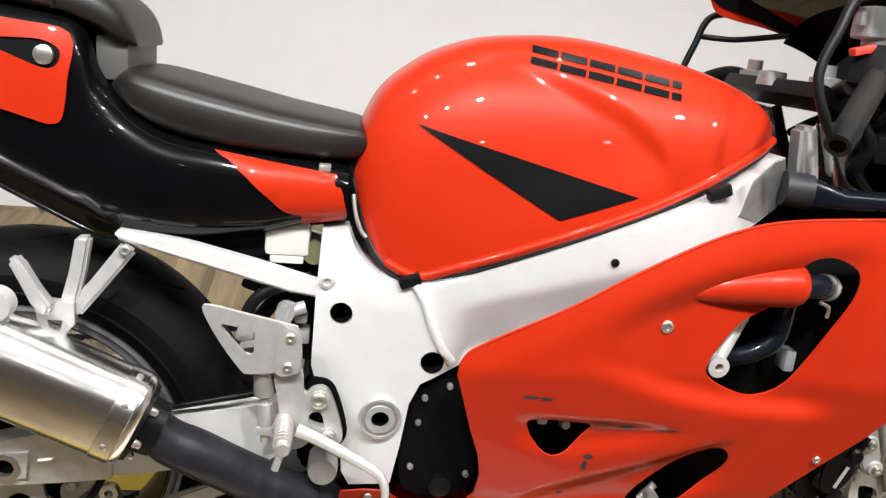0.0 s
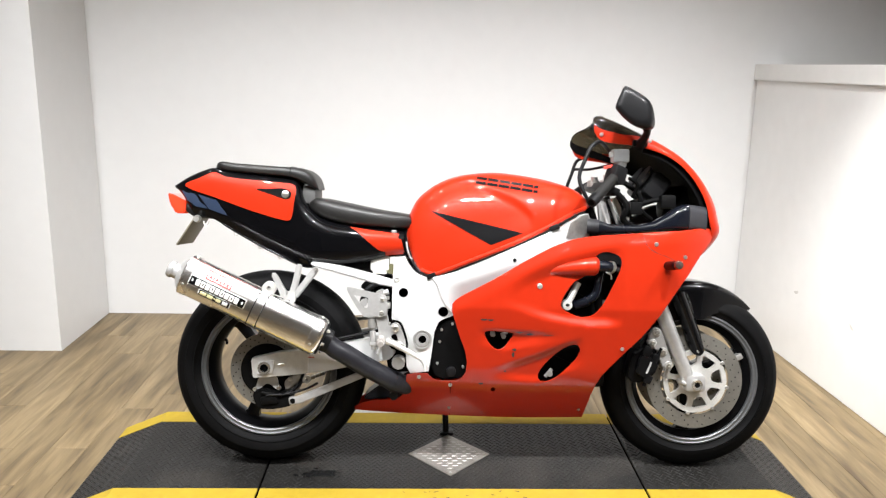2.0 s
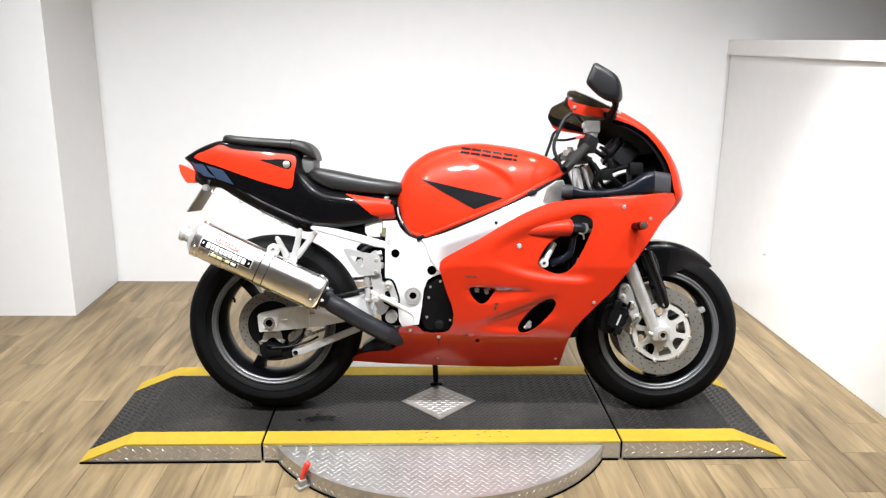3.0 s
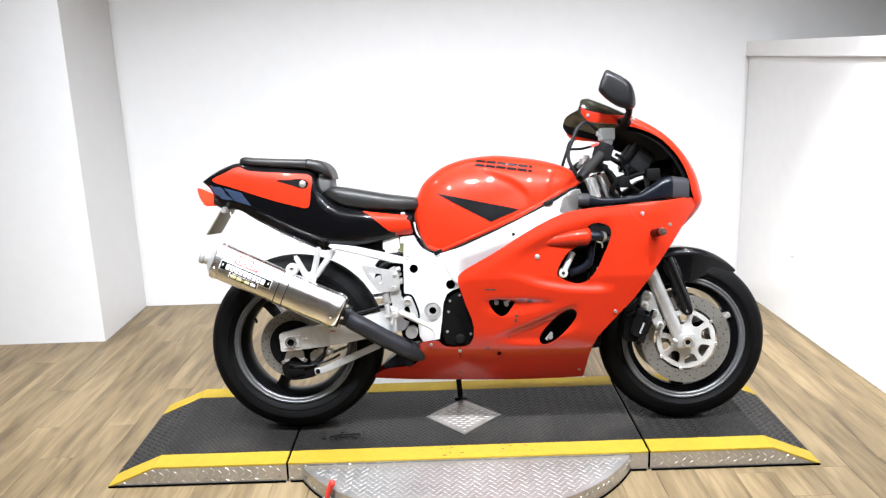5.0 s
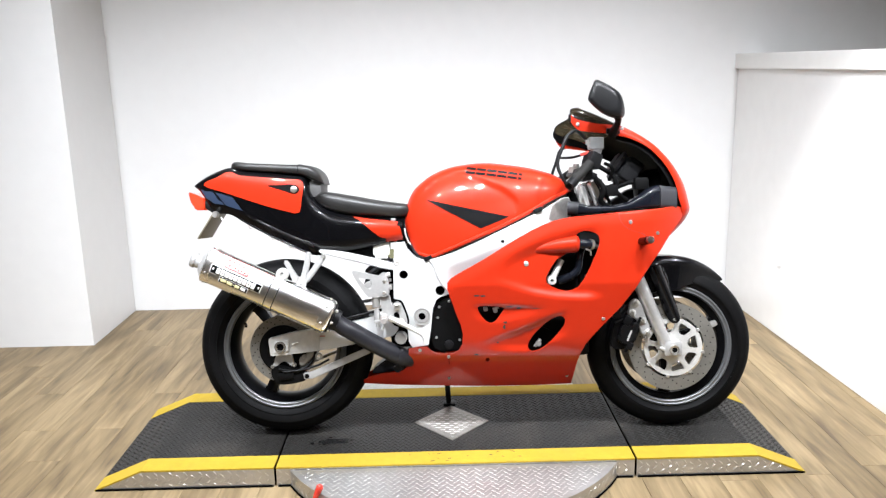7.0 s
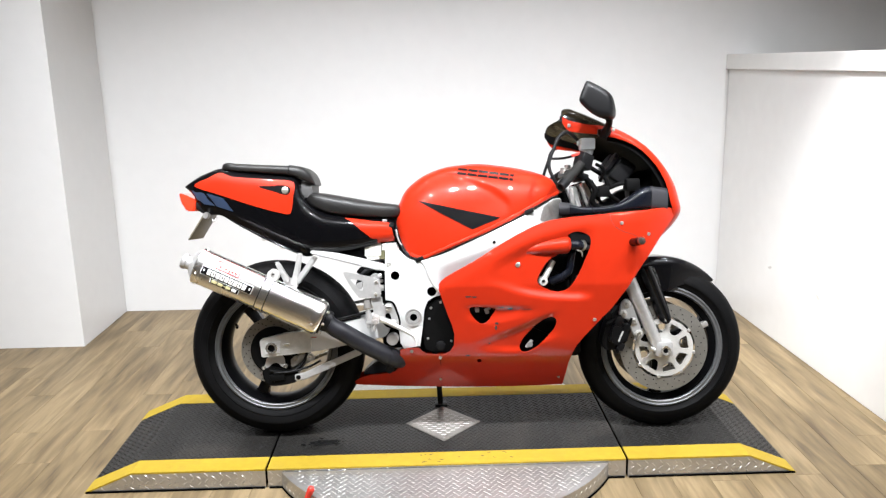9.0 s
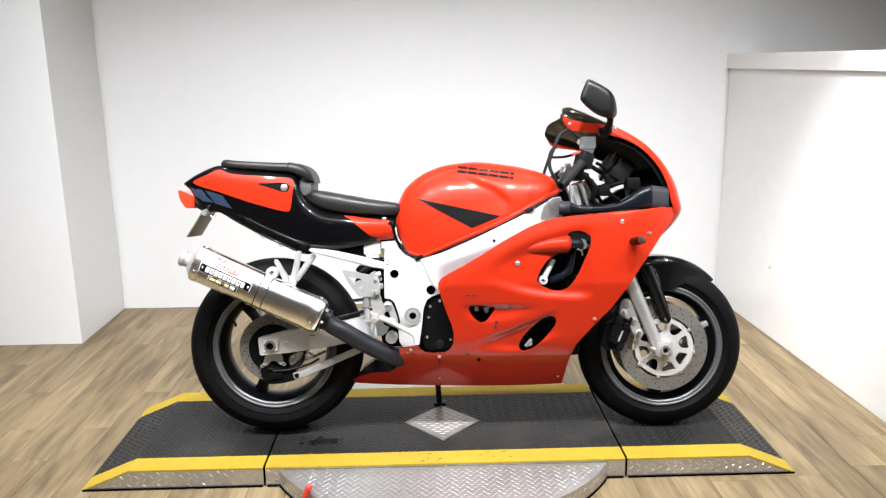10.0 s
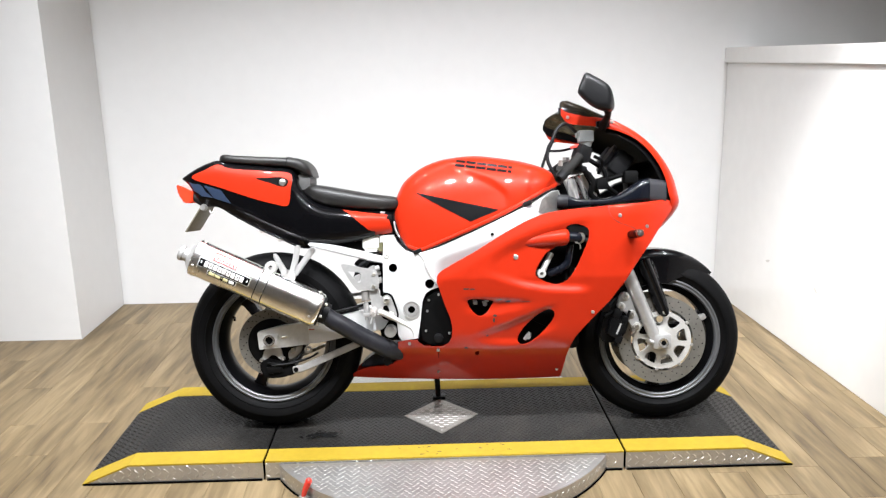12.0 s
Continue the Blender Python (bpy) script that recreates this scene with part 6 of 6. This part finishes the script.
part("nose_marker", sheet([(1.432, 0.855), (1.440, 0.852), (1.446, 0.838), (1.438, 0.832)], lambda x, z: -0.174, (), 0.003, 0.02), SATIN, cowl)

# air duct along the cockpit edge
duct_rings = []
for x, lo, hi, yc, w in ((1.06, 0.782, 0.828, -0.175, 0.018), (1.09, 0.783, 0.823, -0.185, 0.022), (1.12, 0.786, 0.812, -0.19, 0.024), (1.20, 0.79, 0.812, -0.195, 0.025), (1.25, 0.793, 0.822, -0.19, 0.03), (1.29, 0.795, 0.846, -0.186, 0.033), (1.323, 0.796, 0.870, -0.182, 0.035), (1.345, 0.798, 0.878, -0.177, 0.036), (1.360, 0.798, 0.880, -0.172, 0.036)):
    mid, r = (lo + hi) / 2, (hi - lo) / 2
    duct_rings.append([(x, yc + w * math.copysign(abs(math.cos(a)) ** 0.6, math.cos(a)), mid + r * math.copysign(abs(math.sin(a)) ** 0.6, math.sin(a))) for a in np.linspace(0, 2 * math.pi, 28, endpoint=False)])
duct = part("intake_duct", loft(duct_rings, angle=60), DUCT, bike, "dark blue-black plastic intake duct")
part("duct_end", loft([[(x + 0.002, y * 1.0, z) for x, y, z in duct_rings[-1]], [(1.424, y + 0.024, z * 0.992) for x, y, z in duct_rings[-1]]]), DUCT_GREY, duct, "grey duct end section")
part("duct_cuff", tube([(1.050, -0.176, 0.806), (1.085, -0.184, 0.804)], 0.024, 18), DUCT_GREY, duct)
part("intake_duct", moved(loft(duct_rings, angle=60), FLIP), DUCT, bike)
for x in (1.12, 1.125, 1.195, 1.205):
    part("duct_ring", tube([(x - 0.002, -0.195, 0.80), (x + 0.002, -0.195, 0.80)], 0.0265 * (0.6), 14), SATIN, duct)

# ---- mirror ----
mirror_out = flat2([(1.135, 1.223), (1.124, 1.203), (1.110, 1.168), (1.114, 1.150), (1.150, 1.117), (1.186, 1.101), (1.219, 1.101), (1.225, 1.127), (1.216, 1.169), (1.198, 1.191), (1.159, 1.214)], 2)
cx, cz = 1.17, 1.158
rings = []
for k, dy in ((0.60, -0.040), (0.86, -0.038), (0.97, -0.030), (1.02, -0.012), (1.02, 0.008), (0.97, 0.028), (0.84, 0.042), (0.5, 0.050)):
    rings.append([(cx + (x - cx) * k + dy * 0.35, -0.272 + dy, cz + (z - cz) * k + 0.004) for x, z in mirror_out])
mirror = part("mirror", loft(rings, angle=60), MIRROR_SHELL, bike, "black right-hand mirror")
part("mirror_stem", tube([(1.203, -0.182, 1.060), (1.209, -0.215, 1.078), (1.211, -0.245, 1.098), (1.20, -0.268, 1.118)], [0.018, 0.012, 0.011, 0.016], 14), SATIN, mirror)
part("mirror_base", box(1.182, 1.228, -0.196, -0.178, 1.056, 1.078, 0.005), SATIN, mirror)

# ---- fork, fender, front brake ----
fork = part("fork_leg", tube([(1.417, -0.102, 0.285), (1.376, -0.104, 0.385), (1.318, -0.104, 0.522), (1.272, -0.104, 0.632)], [0.022, 0.0225, 0.024, 0.024], 20), BRACKET, bike, "silver fork lower leg")
part("axle_lug", merge(box(1.395, 1.46, -0.128, -0.08, 0.272, 0.327, 0.012), rod((1.372, -0.115, 0.305), (1.40, -0.115, 0.295), 0.008)), BRACKET, fork)
part("axle_end", lathe([(0.009, -0.134), (0.017, -0.136), (0.018, -0.12), (0.009, -0.12)], (FX - 0.008, 0, FZ - 0.002), 20, closed=True), BOLT, fork)
part("axle_bore", lathe([(0.010, -0.131), (0.010, -0.10), (0.0001, -0.10), (0.0001, -0.1295)], (FX - 0.008, 0, FZ - 0.002), 18), DARK_GAP, fork)
part("pinch_bolt", lathe([(0.007, 0.0), (0.007, -0.012), (0.0001, -0.012)], (1.372, -0.118, 0.308), 12), BOLT, fork)
part("fork_leg", tube([(1.417, 0.102, 0.285), (1.376, 0.104, 0.385), (1.318, 0.104, 0.522), (1.272, 0.104, 0.632)], [0.022, 0.0225, 0.024, 0.024], 20), BRACKET, bike, "silver fork lower leg")
for s in (-1, 1):
    part("fork_tube", tube([(1.278, s * 0.104, 0.617), (1.16, s * 0.104, 0.90)], 0.0205, 20), CHROME, bike, "polished fork tube")
part("balance_weight", moved(box(-0.016, 0.016, -0.02, 0.02, -0.010, 0.010, 0.005), Matrix.Translation((1.595, -0.02, 0.371)) @ pose(0, 0, 0, 0, -25, 0)), DULL_ALLOY, front_wheel)
part("axle", rod((FX, -0.12, FZ), (FX, 0.12, FZ), 0.011), DULL_ALLOY, front_wheel)
rings = []
for d in np.linspace(50, 141, 34):
    a = radians(d)
    r = 0.310 + 0.020 * math.sin(radians(min((d - 50) / 50 * 90, 90)))
    w = 0.072 * (0.30 + 0.70 * math.sin(radians(min((d - 50) / 40 * 90, 90))))
    deep = np.interp(d, [50, 62, 84, 112, 141], [0.010, 0.056, 0.125, 0.120, 0.09])
    row = []
    for t in np.linspace(-1, 1, 23):
        drop = deep * max(abs(t) - 0.25, 0) ** 1.7 / 0.75 ** 1.7
        row.append((FX + (r - drop) * math.cos(a), w * math.copysign(math.sin(min(abs(t) * 1.7, 1) * math.pi / 2), t), FZ + (r - drop) * math.sin(a)))
    rings.append(row)
fender = part("front_fender", shell(rings, 0.0025), GLOSS_BLACK, bike, "glossy black front fender")
stay = flat2([(1.350, 0.579), (1.386, 0.597), (1.408, 0.575), (1.430, 0.505), (1.453, 0.420), (1.450, 0.396), (1.432, 0.388), (1.408, 0.42), (1.380, 0.50)], 4)
st = part("fender_stay", sheet(stay, lambda x, z: -0.088 - 0.026 * (1 - min(abs((x - 1.412) + (z - 0.49) * 0.40) / 0.026, 1.0) ** 2), (), 0.010, 0.008), GLOSS_BLACK, fender, "glossy black fender side stay")
part("bolt", bolt_head(1.440, -0.104, 0.404, 0.008, 0.006), BOLT, st)
turned = Matrix.Translation((1.266, -0.09, 0.362)) @ pose(0, 0, 0, 0, -66, 0)
caliper = part("front_caliper", merge(prism(flat2([(1.228, 0.408), (1.266, 0.402), (1.310, 0.380), (1.303, 0.350), (1.292, 0.326), (1.262, 0.304), (1.228, 0.298), (1.206, 0.316), (1.210, 0.36)], 3), -0.118, -0.060, 0.006), prism(flat2([(1.246, 0.392), (1.278, 0.384), (1.294, 0.366), (1.282, 0.335), (1.258, 0.318), (1.236, 0.330), (1.234, 0.365)], 3), -0.138, -0.110, 0.005), moved(merge(box(-0.058, -0.030, -0.044, -0.02, -0.036, -0.010, 0.005), box(0.022, 0.054, -0.045, -0.02, 0.004, 0.034, 0.005),
                                                  lathe([(0.015, -0.030), (0.015, -0.043), (0.012, -0.046), (0.0001, -0.046)], (-0.028, 0, 0.014), 18), lathe([(0.013, -0.030), (0.013, -0.043), (0.010, -0.046), (0.0001, -0.046)], (0.030, 0, -0.014), 18), rod((-0.07, -0.03, -0.022), (0.066, -0.03, -0.022), 0.006)), turned),
                               rod((1.222, -0.12, 0.395), (1.275, -0.12, 0.42), 0.008), box(1.215, 1.245, -0.12, -0.09, 0.41, 0.44, 0.006), rod((1.238, -0.115, 0.43), (1.262, -0.105, 0.455), 0.008)), SATIN, bike, "black front brake caliper")
bracket_front = part("caliper_bracket", prism(flat2([(1.283, 0.476), (1.308, 0.474), (1.328, 0.425), (1.348, 0.365), (1.340, 0.346), (1.322, 0.348), (1.306, 0.380), (1.300, 0.405), (1.274, 0.418), (1.270, 0.438)], 3), -0.120, -0.098, 0.003), BRACKET, caliper, "silver caliper bracket")
for q in ((1.296, 0.465), (1.282, 0.430), (1.318, 0.402), (1.337, 0.358)):
    part("lug", lathe([(0.0138, -0.098), (0.0138, -0.122), (0.0120, -0.1245), (0.0001, -0.1245)], (q[0], 0, q[1]), 18), ALLOY, bracket_front)
    part("bolt", bolt_head(q[0], -0.125, q[1], 0.0080, 0.006), BOLT, bracket_front)
part("pale_bar", moved(box(-0.020, 0.020, -0.0012, 0.0, -0.003, 0.003), Matrix.Translation((1.268, -0.1395, 0.352)) @ pose(0, 0, 0, 0, -68, 0)), GREY_BAR, caliper)
part("brake_line", tube([(1.235, -0.11, 0.43), (1.215, -0.10, 0.47), (1.24, -0.09, 0.52), (1.27, -0.07, 0.58)], 0.005, 8), SATIN, bike, "black front brake hose")

# ---- handlebar and cockpit ----
clip = part("clip_on", tube([(1.135, -0.105, 0.930), (1.125, -0.16, 0.945), (1.105, -0.20, 0.948)], 0.013, 14), SATIN, bike, "black clip-on handlebar")
part("grip", tube([(1.122, -0.215, 0.960), (1.095, -0.243, 0.934), (1.058, -0.278, 0.900), (1.051, -0.285, 0.893)], [0.0155, 0.0165, 0.0165, 0.014], 18), GRIP, clip, "worn grey rubber grip")
part("bar_end", tube([(1.054, -0.282, 0.896), (1.036, -0.298, 0.879)], [0.0180, 0.0165], 18), SATIN, clip)
part("bar_bore", tube([(1.037, -0.2975, 0.880), (1.0355, -0.299, 0.8782)], 0.010, 14), DARK_GAP, clip)
part("throttle_housing", merge(moved(box(-0.025, 0.025, -0.025, 0.025, -0.028, 0.028, 0.010), Matrix.Translation((1.130, -0.20, 0.968)) @ pose(0, 0, 0, 0, 20, 30)), box(1.115, 1.15, -0.21, -0.17, 0.94, 0.965, 0.006)), SATIN, clip)
part("kill_switch", moved(box(-0.015, 0.015, -0.008, 0.008, -0.005, 0.005, 0.003), Matrix.Translation((1.105, -0.20, 0.992)) @ pose(0, 0, 0, 0, -15, 0)), LEVER_RED, clip, "red kill switch")
part("brake_lever", tube([(1.130, -0.115, 1.040), (1.098, -0.18, 1.058), (1.064, -0.25, 1.064), (1.035, -0.27, 1.044), (1.019, -0.28, 1.009), (1.003, -0.285, 0.969), (1.002, -0.29, 0.941), (1.013, -0.295, 0.912), (1.026, -0.295, 0.889)], [0.006, 0.006, 0.006, 0.006, 0.006, 0.006, 0.006, 0.006, 0.005], 10), SATIN, clip, "black front brake lever")
part("fluid_reservoir", merge(box(1.126, 1.178, -0.172, -0.128, 1.008, 1.050, 0.007, 3), loft([[(1.154 + 0.020 * k * math.cos(a), -0.151 + 0.018 * k * math.sin(a), z) for a in np.linspace(0, 2 * math.pi, 16, endpoint=False)] for k, z in ((1.0, 1.010), (0.95, 1.000), (0.6, 0.985), (0.5, 0.968))]), box(1.116, 1.126, -0.165, -0.15, 1.024, 1.042, 0.003)), WHITE_PLASTIC, clip, "translucent brake fluid reservoir")
left_bar = part("clip_on", tube([(1.135, 0.105, 0.930), (1.12, 0.18, 0.945), (1.085, 0.25, 0.915), (1.035, 0.29, 0.87)], [0.013, 0.013, 0.017, 0.017], 14), SATIN, bike, "black clip-on handlebar")
part("clutch_lever", tube([(1.15, 0.18, 1.047), (1.104, 0.22, 1.043), (1.078, 0.22, 1.029), (1.064, 0.22, 0.989), (1.050, 0.22, 0.949), (1.04, 0.22, 0.91)], 0.006, 10), SATIN, left_bar)
part("clutch_cable", tube([(1.066, 0.22, 1.003), (1.10, 0.215, 1.002), (1.13, 0.19, 1.003), (1.18, 0.12, 1.015)], 0.005, 8), SATIN, left_bar)
clamp = part("top_yoke", merge(moved(box(-0.035, 0.035, -0.14, 0.14, -0.012, 0.012, 0.006), Matrix.Translation((1.125, 0, 0.925)) @ pose(0, 0, 0, 0, 20, 0)), moved(box(-0.035, 0.035, -0.14, 0.14, -0.016, 0.016, 0.006), Matrix.Translation((1.20, 0, 0.76)) @ pose(0, 0, 0, 0, 20, 0))), SATIN, bike, "black fork yoke")
for s in (-1, 1):
    part("fork_cap", lathe([(0.022, 0.0), (0.022, 0.018), (0.012, 0.02), (0.012, 0.036), (0.0001, 0.036)], (1.123, s * 0.104, 0.935), 18, "z"), DULL_ALLOY, clamp)
part("stem_nut", lathe([(0.022, 0.0), (0.02, 0.02), (0.0001, 0.022)], (1.10, 0, 0.935), 12, "z"), DULL_ALLOY, clamp)
for s in (-1, 1):
    part("fork_shroud", tube([(1.150, s * 0.104, 0.900), (1.175, s * 0.106, 0.835), (1.185, s * 0.108, 0.800)], [0.026, 0.028, 0.029], 18), CHROME, bike, "silver upper fork tube")
    cast = part("head_casting", prism([(1.094, 0.884), (1.117, 0.888), (1.128, 0.850), (1.138, 0.808), (1.104, 0.804), (1.098, 0.845)], min(s * 0.085, s * 0.122), max(s * 0.085, s * 0.122), 0.006), BRACKET, bike, "rough silver head casting")
    part("casting_rib", tube([(1.104, s * 0.122, 0.880), (1.112, s * 0.124, 0.845), (1.122, s * 0.122, 0.812)], 0.005, 8), ALLOY, cast)
dash = part("instrument_binnacle", moved(box(-0.035, 0.035, -0.11, 0.11, -0.045, 0.045, 0.018, 3), Matrix.Translation((1.285, 0, 0.935)) @ pose(0, 0, 0, 0, 35, 0)), SATIN, bike, "black instrument binnacle")
for y in (-0.06, 0.04):
    part("dial", moved(lathe([(0.042, 0.0), (0.044, 0.012), (0.036, 0.014), (0.0001, 0.008)], (0, 0, 0), 28, "z"), Matrix.Translation((1.256, y, 0.962)) @ pose(0, 0, 0, 0, -55, 0)), DUCT_GREY, dash)
part("cockpit_stay", merge(tube([(1.20, -0.09, 0.86), (1.27, -0.11, 0.89), (1.34, -0.10, 0.90)], 0.008, 8), tube([(1.20, 0.09, 0.86), (1.27, 0.11, 0.89), (1.34, 0.10, 0.90)], 0.008, 8), rod((1.27, -0.11, 0.89), (1.27, 0.11, 0.89), 0.008)), ENGINE, bike, "black fairing stay")
part("wiring", merge(tube([(1.15, -0.14, 0.91), (1.18, -0.15, 0.87), (1.17, -0.14, 0.83), (1.21, -0.12, 0.80)], 0.010, 8), tube([(1.17, -0.12, 0.95), (1.22, -0.13, 0.91), (1.23, -0.12, 0.86), (1.27, -0.10, 0.83)], 0.008, 8), tube([(1.18, -0.16, 0.96), (1.21, -0.15, 0.94), (1.20, -0.13, 0.90)], 0.006, 8), box(1.19, 1.23, -0.15, -0.11, 0.845, 0.885, 0.006), box(1.29, 1.34, -0.14, -0.08, 0.865, 0.91, 0.01)), ENGINE, bike, "black wiring and hoses")
part("headlight_back", lathe([(0.075, 0.0), (0.07, -0.04), (0.04, -0.075), (0.0001, -0.08)], (1.40, 0, 0.87), 28, "x"), ENGINE, bike, "black headlight housing")
part("key_tag", sheet([(1.235, 0.955), (1.26, 0.985), (1.263, 0.983), (1.245, 0.953)], lambda x, z: -0.10, (), 0.004, 0.02), PLATE_MAT, bike)


# ---- floor planks ----
WIDE, LONG, JOIN = 0.130, 1.22, 0.0008


def plank_mesh(length):
    bm = bmesh.new()
    w, e = WIDE / 2 - JOIN / 2, 0.0006
    low = [bm.verts.new(q) for q in ((-w, 0, -0.004), (w, 0, -0.004), (w, length - JOIN, -0.004), (-w, length - JOIN, -0.004))]
    mid = [bm.verts.new((v.co.x, v.co.y, -e)) for v in low]
    top = [bm.verts.new(q) for q in ((-w + e, e, 0), (w - e, e, 0), (w - e, length - JOIN - e, 0), (-w + e, length - JOIN - e, 0))]
    for a, b in ((low, mid), (mid, top)):
        for i in range(4):
            bm.faces.new((a[i], a[(i + 1) % 4], b[(i + 1) % 4], b[i]))
    bm.faces.new(top)
    mesh = bpy.data.meshes.new("plank")
    bm.to_mesh(mesh)
    bm.free()
    mesh.materials.append(WOOD)
    return mesh


whole = plank_mesh(LONG)
cache = {}
rng = random.Random(11)
x = ROOM_L + WIDE / 2
while x < ROOM_R:
    y = ROOM_F - rng.uniform(0.0, LONG)
    while y < BACK:
        y0, y1 = max(y, ROOM_F), min(y + LONG, BACK if x > LEFT - 0.08 else STEP_Y)
        if y1 - y0 > 0.02:
            span = round(y1 - y0, 3)
            mesh = whole if abs(span - LONG) < 1e-3 else cache.setdefault(span, plank_mesh(span))
            ob = new("plank", mesh)
            ob.parent = floor
            ob.location = (x, y0, 0)
        y += LONG
    x += WIDE
